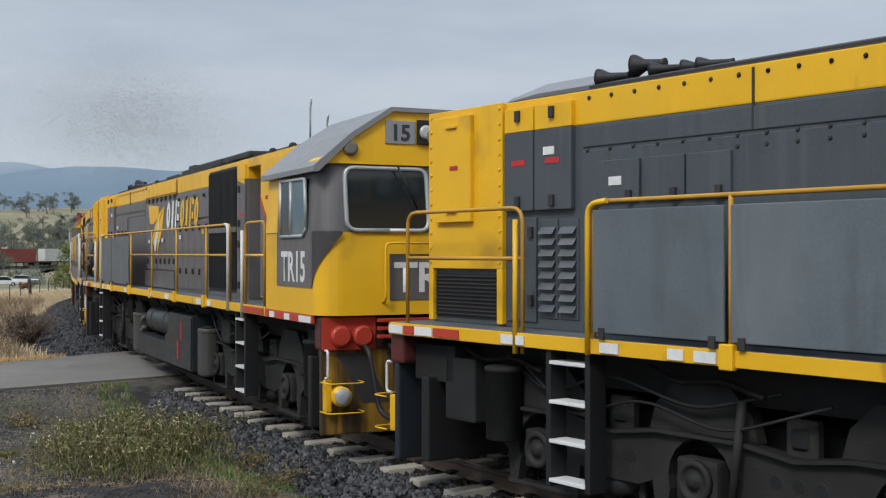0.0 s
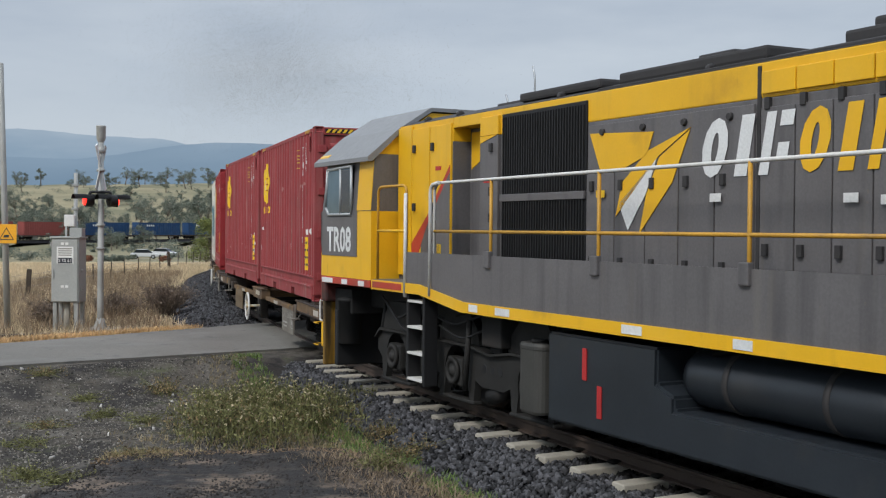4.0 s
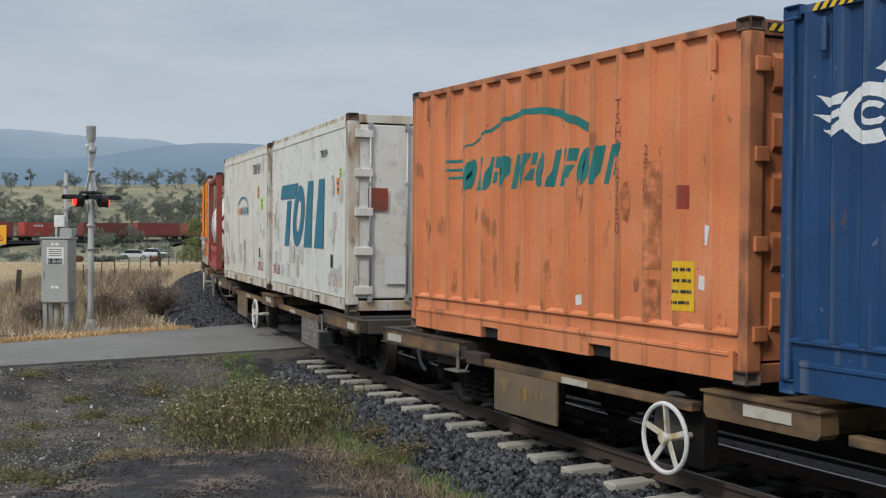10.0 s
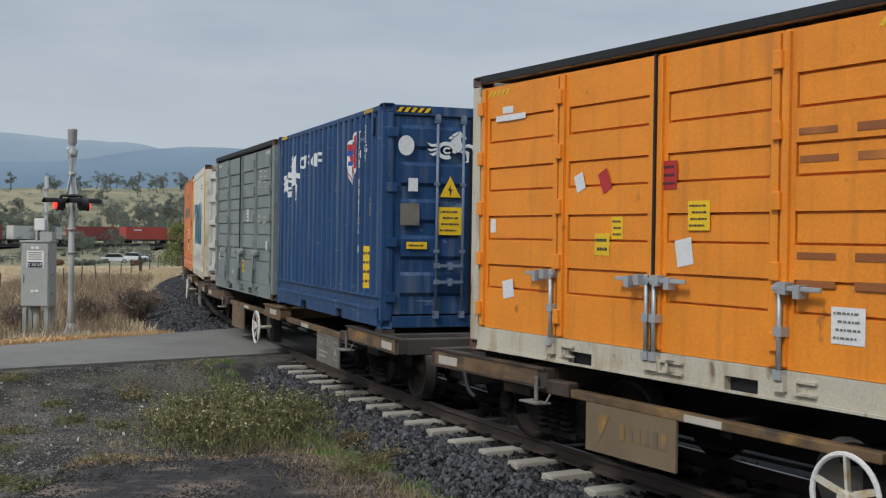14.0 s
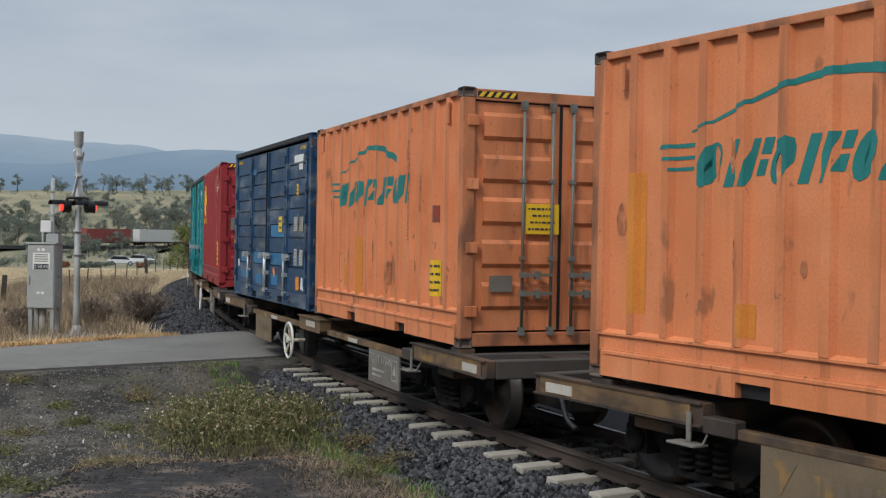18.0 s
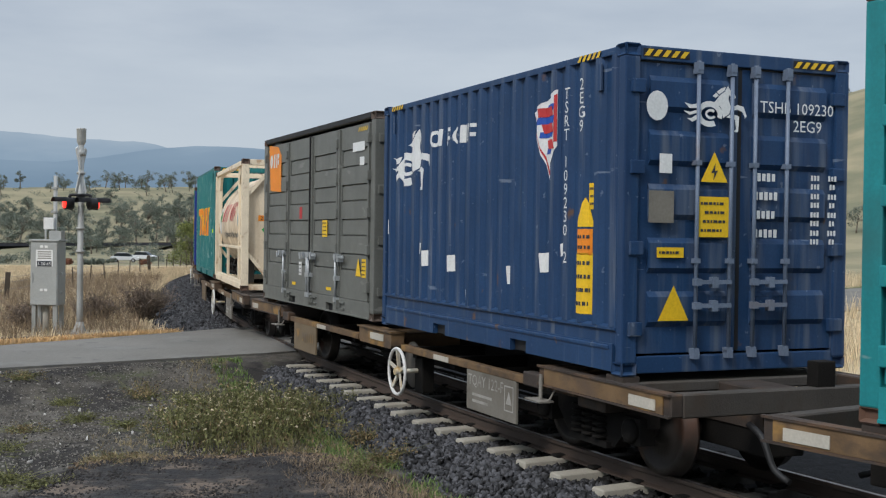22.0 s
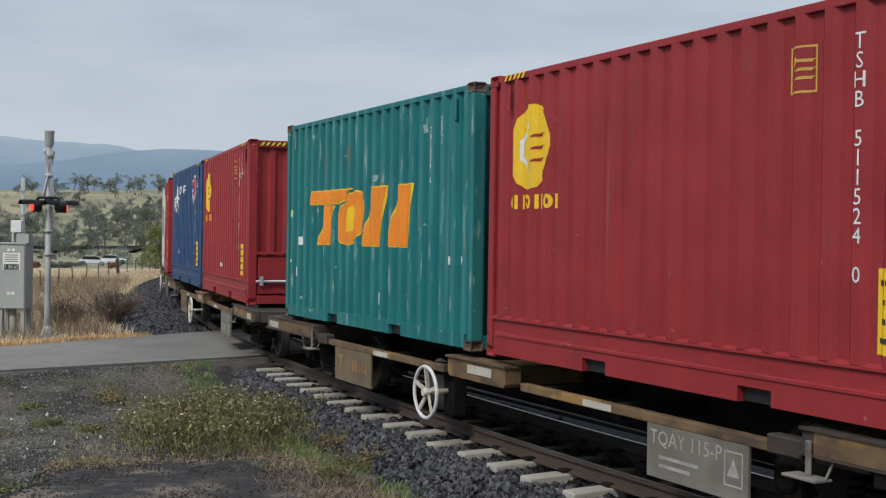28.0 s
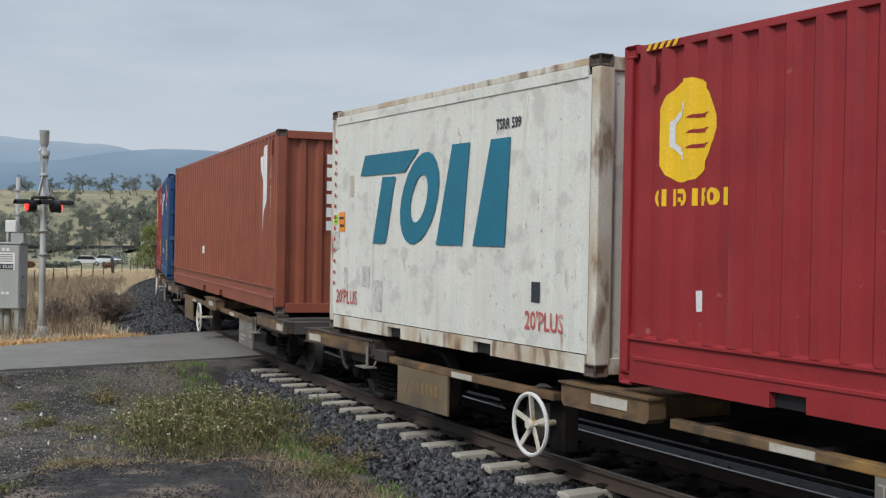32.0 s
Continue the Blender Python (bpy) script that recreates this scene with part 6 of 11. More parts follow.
def platform_bar(name, x0, x1, y0, y1, z0, z1):
    """A bar of the end frame; the side channels have flanges standing proud of the web."""
    bm = solid(x0, x1, y0, y1, z0, z1, 0.012, 1)
    if name == "side_channel":
        e = -1 if y0 < 0 else 1
        ya, yb = sorted((e * 1.245, e * 1.276))
        box(bm, x0, x1, ya, yb, z1 - 0.017, z1 + 0.003)
        box(bm, x0, x1, ya, yb, z0 - 0.003, z0 + 0.014)
    return bm


def foot_step():
    """A hand bar with a step plate below it, on the side of the wagon's end."""
    bm = bmesh.new()
    box(bm, -0.025, 0.025, -0.035, -0.015, -0.28, -0.04)
    box(bm, -0.16, 0.16, -0.12, 0.04, -0.30, -0.28)
    rod(bm, (0.15, -0.02, -0.29), (0.15, 0.10, -0.10), 0.012, 6)
    bmesh.ops.bevel(bm, geom=bm.edges[:], offset=0.004, segments=1, affect="EDGES")
    return bm


def mid_bolster():
    bm = prism([(-0.64, 0.70), (-0.60, 0.66), (0.60, 0.66), (0.64, 0.70), (0.64, 0.88), (-0.64, 0.88)], -1.26, -1.08)
    box(bm, -0.45, 0.45, -1.2, 1.26, 0.66, 0.84)
    box(bm, -0.64, 0.64, 1.08, 1.26, 0.62, 0.86)
    box(bm, -0.66, 0.66, -1.285, -1.05, 0.865, 0.885)
    return bm


def hand_wheel():
    """A round rim with its shaft behind it."""
    bm = bmesh.new()
    n, m = 28, 7
    grid_ = [[bm.verts.new(((0.29 + 0.021 * math.cos(2 * math.pi * k / m)) * math.cos(2 * math.pi * i / n), 0.021 * math.sin(2 * math.pi * k / m), (0.29 + 0.021 * math.cos(2 * math.pi * k / m)) * math.sin(2 * math.pi * i / n))) for k in range(m)] for i in range(n)]
    for i in range(n):
        for k in range(m):
            bm.faces.new((grid_[i][k], grid_[(i + 1) % n][k], grid_[(i + 1) % n][(k + 1) % m], grid_[i][(k + 1) % m]))
    bmesh.ops.recalc_face_normals(bm, faces=bm.faces[:])
    return bm


def wheel_spokes():
    bm = bmesh.new()
    for i in range(5):
        a = 2 * math.pi * i / 5 + 0.3
        beam(bm, (0.03 * math.cos(a), 0.03, 0.03 * math.sin(a)), (0.28 * math.cos(a), 0, 0.28 * math.sin(a)), 0.022, 0.045)
    rod(bm, (0, -0.035, 0), (0, 0.05, 0), 0.045, 10)
    rod(bm, (0, 0.02, 0), (0, 0.45, 0), 0.03, 10)
    return bm


def coupler():
    bm = bmesh.new()
    box(bm, 0, 0.42, -0.10, 0.10, -0.10, 0.10)
    box(bm, 0.30, 0.52, -0.17, 0.12, -0.15, 0.15)
    box(bm, 0.40, 0.56, 0.04, 0.18, -0.13, 0.13)
    bmesh.ops.bevel(bm, geom=bm.edges[:], offset=0.025, segments=2, affect="EDGES")
    return bm


M["fadedletter"] = mat("faded_pale_lettering", (0.36, 0.345, 0.31), 0.7, var=0.15, dirt=(0.19, 0.175, 0.15), amount=0.5, dscale=5)
M["stepgrey"] = mat("worn_pale_step", (0.19, 0.175, 0.15), 0.65, var=0.2, dirt=(0.07, 0.055, 0.042), amount=0.5, dscale=5)
M["decktop"] = mat("dusty_wagon_deck", (0.062, 0.055, 0.048), 0.8, var=0.25, dirt=(0.05, 0.036, 0.026), amount=0.4, bump=0.2, dscale=3)
M["reflect"] = mat("dusty_reflector", (0.47, 0.435, 0.37), 0.6, var=0.12, dirt=(0.26, 0.20, 0.13), amount=0.35, dscale=6)
M["spoke"] = mat("worn_wheel_spokes", (0.55, 0.52, 0.44), 0.55, var=0.1, dirt=(0.42, 0.27, 0.08), amount=0.5, dscale=9)
M["guard"] = mat("dusty_brake_guard", (0.10, 0.09, 0.078), 0.7, var=0.2, dirt=(0.04, 0.035, 0.03), amount=0.35)
M["hazardworn"] = mat("worn_yellow_emblem", (0.30, 0.17, 0.05), 0.6, var=0.2, dirt=(0.14, 0.105, 0.07), amount=0.78, dscale=5)


def flat_wagon(code, group="flat wagons of the train", wheel=-1.05):
    ob = thing("flat_wagon", "rusty brown flat wagon with worn yellow sills on two bogies", "wagon", group)
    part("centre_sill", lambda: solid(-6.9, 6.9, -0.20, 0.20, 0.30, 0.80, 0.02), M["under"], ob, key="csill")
    for sx in (1, -1):
        turn = Matrix.Rotation(0 if sx > 0 else math.pi, 4, "Z")
        pf = part("draft_sill", lambda: solid(4.75, 6.88, -0.22, 0.22, 0.52, 0.88, 0.012, 1), M["deck"], ob, key="draftsill", at=turn)
        pf = part("end_platform", lambda: solid(-0.25, 0.25, -1.1, 1.1, 0.56, 0.66, 0.012, 1), M["deck"], ob, "open end frame of rusty brown steel", key="platform", at=Matrix.Translation((sx * 5.5, 0, 0)))
        for q, (nm, x0, x1, y0, y1, z0, z1) in enumerate(PLATFORM):
            a, b = sorted((sx * x0, sx * x1))
            part(nm, lambda: platform_bar(nm, a - sx * 5.5, b - sx * 5.5, y0, y1, z0, z1), M["decktop" if nm in ("deck_plate", "headstock") else "deck"], pf, key="pf%d%d" % (q, sx))
        part("sill_face", lambda: solid(-1.02, 1.02, -0.006, 0.006, 0.725, 0.885, 0.003), M["sill"], pf, "worn yellow sill plate", key="sillface", at=Matrix.Translation((sx * (5.9 - 5.5), -1.257, 0)))
        part("reflector", lambda: solid(-0.2, 0.2, -0.004, 0.004, -0.045, 0.045), M["reflect"], pf, key="reflector", at=Matrix.Translation((sx * (6.62 - 5.5), -1.268, 0.79)))
        part("foot_step", foot_step, M["stepgrey"], pf, "pale worn hand bar and step plate", key="fstep", at=Matrix.Translation((sx * (4.86 - 5.5), -1.262, 0.86)))
        part("coupler", coupler, M["under"], ob, key="coupler", at=Matrix.Translation((sx * 6.98, 0, 0.62)) @ Matrix.Rotation(0 if sx > 0 else math.pi, 4, "Z"))
        part("brake_hose", lambda: pipe(bend([(0, 0, 0.62), (0.18, 0, 0.55), (0.30, 0.02, 0.28), (0.46, 0.05, 0.22)], 0.12), 0.028, 8), M["black"], ob, key="bhose", at=Matrix.Translation((sx * 6.98, -0.45 * sx, 0)) @ Matrix.Rotation(0 if sx > 0 else math.pi, 4, "Z"))
        part("twist_lock", lambda: solid(-0.14, 0.14, -0.09, 0.09, 0.86, 0.952, 0.015), M["deck"], pf, key="tlock", at=Matrix.Translation((sx * (6.08 - 5.5), -1.12, 0)))
        part("end_stand", lambda: solid(-0.07, 0.07, -0.10, 0.10, 0.8, 1.12, 0.015), M["under"], pf, key="stand", at=Matrix.Translation((sx * (6.92 - 5.5), 0.35, 0)))
        make_bogie(ob, sx * 5.1)
    part("middle_bolster", mid_bolster, M["sill"], ob, "worn yellow middle bolster", key="midb")
    part("bolster_reflector", lambda: solid(-0.26, 0.26, -0.004, 0.004, -0.045, 0.045), M["reflect"], ob, key="mreflector", at=Matrix.Translation((0.10, -1.268, 0.78)))
    for sx in (1, -1):
        part("side_rail", lambda: solid(-1.95, 1.95, -0.05, 0.05, 0.66, 0.74, 0.012), M["sill"], ob, key="siderail", at=Matrix.Translation((sx * 2.8, -1.16, 0)))
        # far rail coloured near black: shade beneath the wagon painted in
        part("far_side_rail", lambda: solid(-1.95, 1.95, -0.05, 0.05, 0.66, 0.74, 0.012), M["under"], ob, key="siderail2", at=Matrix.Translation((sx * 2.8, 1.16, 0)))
        part("side_reflector", lambda: solid(-0.22, 0.22, -0.004, 0.004, -0.03, 0.03), M["reflect"], ob, key="sreflector", at=Matrix.Translation((sx * 2.4 - 0.2, -1.215, 0.70)))
        bd = part("number_board", lambda: solid(-0.62, 0.62, -0.015, 0.015, 0.22, 0.70, 0.006), M["board"] if sx > 0 else M["rustboard"], ob, "grey board with wagon lettering" if sx > 0 else "rust-brown board with faded emblem", key="board", at=Matrix.Translation((sx * 3.55, -1.19, 0)))
        if sx > 0:
            part("lettering", lambda: on_side(text_bm(code, 0.17), -0.12, 0.50, -0.020), M["fadedletter"], bd)
            part("board_emblem", lambda: on_side(flat(ring(0, 0, 0.15, 0.19, 0.02, 45, 405, 4) + [[(-0.07, -0.06), (0.07, -0.06), (0.0, 0.08)]]), 0.46, 0.46, -0.020), M["fadedletter"], bd, key="emblem")
            part("small_print", lambda: on_side(flat([rect(0, 0, 0.5, 0.03), rect(-0.05, -0.07, 0.4, 0.03)]), -0.2, 0.40, -0.020), M["fadedletter"], bd, key="smallprint")
        else:
            part("board_emblem", lambda: on_side(flat([[(-0.16, 0.12), (0.14, 0.12), (-0.02, -0.14), (-0.03, 0.04)]] + [rect(0.32 + 0.11 * i, 0.0, 0.07, 0.14) for i in range(6)]), -0.40, 0.46, -0.020), M["hazardworn"], bd, "faded yellow emblem", key="emblem2")
    brake = part("hand_brake", lambda: solid(-0.10, 0.16, -1.05, -0.88, 0.15, 0.72, 0.02), M["under"], ob, key="hbbox", at=Matrix.Translation((wheel, 0, 0)))
    hw = part("hand_wheel", hand_wheel, M["wheelwhite"], brake, "white spoked hand brake wheel", key="hwheel", at=Matrix.Translation((0.0, -1.33, 0.42)))
    part("spoke_hub", wheel_spokes, M["spoke"], hw, "worn yellowed spokes", key="hwspokes")
    part("brake_guard", lambda: lathe(bmesh.new(), [(0, 0.3), (0.02, 0.3), (0.021, 0.02)], (0, -1.0, 0.47), (0, -1, 0), 20), M["guard"], brake, key="bguard", at=Matrix.Translation((-0.25, 0, 0)))
    part("brake_rod", lambda: rod(bmesh.new(), (-4.2, -0.5, 0.33), (4.2, -0.5, 0.36), 0.018), M["under"], ob, key="brod")
    part("air_tank", lambda: lathe(bmesh.new(), [(-0.5, 0.05), (-0.46, 0.16), (0.46, 0.16), (0.5, 0.05)], (1.2, 0.45, 0.48), (1, 0, 0), 16), M["under"], ob, key="airtank")
    for x in (-2.4, -1.2, 1.2, 2.4):
        part("cross_member", lambda: solid(-0.06, 0.06, -1.15, 1.15, 0.60, 0.74), M["under"], ob, key="xmember", at=Matrix.Translation((x, 0, 0)))
    return ob


def couple(ob, k, x=0.0, z=0.0):
    """Puts a thing on the train: k wagons behind the first, x metres forward of that wagon's middle."""
    TRAIN.append((ob, k * PITCH, 5.1, x, z))
    ob.matrix_world = ride(FIRST[0] + k * PITCH) @ Matrix.Translation((x, 0, z))


SEAT = 3.202
RED_DOORS, RED_HATCH = "maroon corrugated shipping container with yellow emblem and closed doors", "maroon corrugated shipping container with yellow emblem and discharge hatch end"
BLUE_L, TEAL_L = "navy blue corrugated shipping container with white horse emblem", "weathered teal corrugated shipping container with orange emblem"
LOADS = [
    (lambda: box_container("redfaded", RED_DOORS, "TSHB 511163 0", seed=1), lambda: box_container("redfaded", RED_DOORS, "TSHB 511185 8", seed=2)),
    (lambda: box_container("red", RED_DOORS, "TSHB 511673 0", seed=3), lambda: reefer("dirty white insulated container with teal slanted emblem", number="TSRR 605", seed=3)),
    (lambda: box_container("blue", BLUE_L, "TSHB 086347 0", logo="horse", seed=4), lambda: box_container("orange", "faded orange corrugated container with teal arch emblem", "TSHB 21150", logo="arch", seed=5)),
    (lambda: reefer("dirty white insulated container with teal slanted emblem", number="TSRR 594", seed=5), lambda: reefer("rust-streaked white container with small arch emblem", "arch", "TSRR 421", seed=4)),
    (lambda: tank_container("frame_red", "tankwhite", "white tank container in a red oxide frame", "white_red", 2.70, 1.10), lambda: side_door_container("amber", "amber orange side-door container in a rust-stained white frame", "creamframe", "amber")),
    (lambda: box_container("blue", BLUE_L, "TSHB 086706 0", logo="horse", seed=6), lambda: side_door_container("grey", "grey side-door container with white data marks", None, "grey")),
    (lambda: reefer("white insulated container with worn yellow edges", number="TSCC 1003", yellow=True, seed=7), lambda: box_container("orange", "stained orange corrugated container with hazard notices", "TSHB 21151", logo="arch", seed=8)),
    (lambda: box_container("orange", "faded orange corrugated container with closed doors", "TSHB 21155", logo="arch", seed=9), lambda: side_door_container("darkblue", "battered dark blue side-door container with bright blue patches", None, "blue")),
    (lambda: box_container("red", RED_DOORS, "TSHB 511732 0", seed=10), lambda: side_door_container("sea", "sea green side-door container with sunk panels", None, "sea")),
    (lambda: box_container("blue", BLUE_L, "TSRT 109230 2", logo="horse", seed=11), lambda: side_door_container("charcoal", "charcoal side-door container with orange emblem panel", None, "charcoal")),
    (lambda: tank_container("cream", "cream", "stained cream tank container with red stripes", "cream", 2.72, 1.14), lambda: box_container("teal", TEAL_L, "201540 1", end="plain", logo="slant", seed=12)),
    (lambda: tank_container("frame_blue", "tankwhite", "white tank container in a blue frame", "white_blue", 2.66, 1.12), lambda: box_container("teal", TEAL_L, "201556 2", end="plain", logo="slant", seed=13)),
    (lambda: box_container("red", RED_HATCH, "TSHB 511524 0", "hatch", seed=14), lambda: box_container("teal", TEAL_L, "201534 6", end="plain", logo="slant", seed=15)),
    (lambda: box_container("red", RED_HATCH, "TSHB 511781 0", "hatch", seed=16), lambda: box_container("blue", BLUE_L, "TSBU 107081 9", end="plain", logo="horse", seed=17)),
    (lambda: box_container("red", RED_DOORS, "TSHB 511863 0", seed=18), lambda: reefer("clean white insulated container with teal slanted emblem", number="TSRR 599", seed=9, doors_lead=False)),
    (lambda: box_container("brown", "brown corrugated forty-foot container with white letter marks", "TSBU 402211", "plain", "horse_plain", None, 12.192, seed=20), None),
    (lambda: box_container("blue", BLUE_L, "TSHB 086321 0", logo="horse", seed=21), lambda: box_container("red", RED_DOORS, "TSHB 511100 4", seed=22)),
]
CODES = ("TQAY 121-B", "TQAY 128-P", "TQBY 001-A", "TQBY 002-R", "TQAY 163-J", "TQAY 154-S", "TQAY 139-C", "TQAY 170-N", "TQAY 144-K", "TQAY 122-F", "TQAY 118-L", "TQAY 126-D", "TQAY 115-P", "TQAY 128-N", "TQAY 119-H", "TQAY 131-E", "TQAY 166-T")
for k, (lead, trail) in enumerate(LOADS):
    couple(flat_wagon(CODES[k], wheel=1.05 if k in (8, 9, 10) else -1.05), k)
    if trail is None:
        couple(lead(), k, 0.0, DECK)
    else:
        couple(lead(), k, SEAT, DECK)
        couple(trail(), k, -SEAT, DECK)


# ---- locomotives: built with the cab at +x; f = -1 turns the cab to the trailing end ----
M["locoyellow"] = mat("locomotive_yellow", (0.74, 0.41, 0.012), 0.4, var=0.05, fine=0.015, dirt=(0.34, 0.19, 0.03), amount=0.2, bump=0.02, layers=[((0.34, 0.18, 0.02), (3, 3, 0.35), 0.58, 0.8, 0.4, 0), ((0.10, 0.06, 0.02), (4, 4, 1.2), 0.66, 0.76, 0.45, 0), ((0.80, 0.50, 0.06), (1.5, 1.5, 1), 0.5, 0.75, 0.3, 0)])
M["locogrey"] = mat("locomotive_grey", (0.128, 0.121, 0.122), 0.45, var=0.08, dirt=(0.13, 0.115, 0.10), amount=0.22, streak=True, bump=0.03, layers=[((0.045, 0.043, 0.046), (7, 7, 0.4), 0.52, 0.75, 0.5, 0), ((0.17, 0.155, 0.135), (5, 5, 0.6), 0.62, 0.8, 0.4, 0), ((0.16, 0.13, 0.10), (12, 12, 12), 0.70, 0.74, 0.4, 0)])
M["shield"] = mat("grey_shield_sheet", (0.105, 0.115, 0.125), 0.5, var=0.1, dirt=(0.07, 0.07, 0.075), amount=0.25, bump=0.03, layers=[((0.17, 0.175, 0.18), (1.2, 1.2, 0.5), 0.5, 0.75, 0.4, 0), ((0.05, 0.05, 0.055), (4, 4, 0.6), 0.6, 0.76, 0.5, 0), ((0.03, 0.03, 0.03), (9, 9, 9), 0.71, 0.73, 0.6, 0)])
M["locored"] = mat("headstock_red", (0.44, 0.045, 0.025), 0.45, var=0.1, dirt=(0.10, 0.035, 0.03), amount=0.3)
M["bluegrey"] = mat("locomotive_blue_grey", (0.066, 0.077, 0.088), 0.45, var=0.08, dirt=(0.10, 0.105, 0.105), amount=0.22, streak=True, bump=0.03, layers=[((0.04, 0.046, 0.052), (7, 7, 0.4), 0.52, 0.75, 0.5, 0), ((0.15, 0.155, 0.15), (5, 5, 0.6), 0.6, 0.8, 0.4, 0)])
M["blueshield"] = mat("blue_grey_shield_sheet", (0.11, 0.13, 0.145), 0.5, var=0.12, dirt=(0.07, 0.08, 0.09), amount=0.3, bump=0.03, layers=[((0.18, 0.20, 0.21), (1.2, 1.2, 0.5), 0.45, 0.7, 0.5, 0), ((0.05, 0.06, 0.065), (4, 4, 0.6), 0.56, 0.72, 0.5, 0)])
M["cabroof"] = mat("pale_grey_cab_roof", (0.21, 0.215, 0.22), 0.5, var=0.06, dirt=(0.1, 0.1, 0.1), amount=0.2)
M["railyellow"] = mat("dull_yellow_handrail", (0.50, 0.265, 0.03), 0.5, var=0.12, dirt=(0.20, 0.12, 0.04), amount=0.3, dscale=3)
M["grille"] = mat("black_grille_wire", (0.014, 0.014, 0.015), 0.6, var=0.2)
M["roofdark"] = mat("sooty_roof", (0.035, 0.033, 0.033), 0.7, var=0.2)
M["locounder"] = mat("sooty_underframe", (0.024, 0.024, 0.024), 0.75, spec=0.15, var=0.3, dirt=(0.04, 0.034, 0.03), amount=0.3, bump=0.15)
M["fueltank"] = mat("black_fuel_tank", (0.022, 0.027, 0.033), 0.38, var=0.15, dirt=(0.04, 0.04, 0.04), amount=0.25)
M["cabglass"] = mat("dark_cab_glass", (0.015, 0.02, 0.022), 0.06, var=0.1, fine=0, spec=0.7)
# pale base colour paints the sky that would show through the cab
M["sideglass"] = mat("side_glass_with_painted_sky", (0.095, 0.13, 0.145), 0.08, var=0.25, scale=1.5, fine=0, spec=0.7)
M["numberboard"] = mat("pale_grey_number_board", (0.26, 0.26, 0.265), 0.55, var=0.08, dirt=(0.14, 0.13, 0.12), amount=0.25)
M["headlight"] = mat("headlamp_glass", (0.42, 0.43, 0.42), 0.15, var=0.05, spec=0.8)
M["markerlit"] = mat("lit_marker_lamp", (1.0, 0.5, 0.12), 0.3, var=0, fine=0, emit=1.6)
M["headstock"] = mat("grimy_headstock_red", (0.10, 0.02, 0.017), 0.5, var=0.15, dirt=(0.03, 0.022, 0.02), amount=0.45, layers=[((0.025, 0.02, 0.018), (4, 4, 2), 0.5, 0.64, 0.8, 0)])
M["tanhose"] = mat("tan_rubber_hose", (0.36, 0.29, 0.20), 0.6, var=0.15, dirt=(0.15, 0.12, 0.09), amount=0.3)
M["sandbox"] = mat("grey_sand_box", (0.050, 0.049, 0.044), 0.55, var=0.2, dirt=(0.035, 0.033, 0.03), amount=0.3, bump=0.08)
M["shadeglass"] = mat("half_open_window_glass", (0.06, 0.055, 0.05), 0.15, var=0.1, fine=0, spec=0.6)
M["pilot"] = mat("oily_yellow_pilot", (0.30, 0.165, 0.02), 0.5, var=0.25, dirt=(0.05, 0.034, 0.018), amount=0.5, dscale=2.2, layers=[((0.03, 0.022, 0.015), (5, 5, 0.5), 0.46, 0.62, 0.9, 0)], streak=True)


def axle_loco():
    bm = wheelset(0.475)
    return bm


M["bogiegrey"] = mat("dusty_bogie_grey", (0.024, 0.0235, 0.022), 0.7, spec=0.25, var=0.25, dirt=(0.03, 0.028, 0.026), amount=0.4, bump=0.2, scale=4)


FRAME_TOP = [(-2.35, 0.70), (-2.2, 0.82), (-1.35, 0.82), (-0.875, 0.755), (-0.40, 0.82), (0.40, 0.82), (0.875, 0.755), (1.35, 0.82), (2.2, 0.82), (2.35, 0.70)]


def loco_frame(sy):
    """A fish-bellied side frame, arched over each axle, with a ledge along its top."""
    low = [(2.35, 0.52), (2.21, 0.42)]
    for k in (1.75, 0.0, -1.75):
        low += [(k + 0.43, 0.15), (k + 0.33, 0.15)]
        low += [(k + 0.31 * math.cos(radians(a)), 0.475 + 0.31 * math.sin(radians(a))) for a in range(-20, 201, 20)]
        low += [(k - 0.33, 0.15), (k - 0.43, 0.15)]
        low += [(k - 0.47, 0.41), (k - 0.62, 0.355), (k - 1.13, 0.355), (k - 1.28, 0.41)] if k > -1 else [(-2.21, 0.42), (-2.35, 0.52)]
    bm = prism(FRAME_TOP + low, sy * 1.0 - 0.045, sy * 1.0 + 0.045)
    edge_ = prism(FRAME_TOP + [(x, z - 0.028) for x, z in FRAME_TOP[::-1]], *sorted((sy * 1.02, sy * 1.10)))
    me = bpy.data.meshes.new("ledge")
    edge_.to_mesh(me)
    bm.from_mesh(me)
    return bm


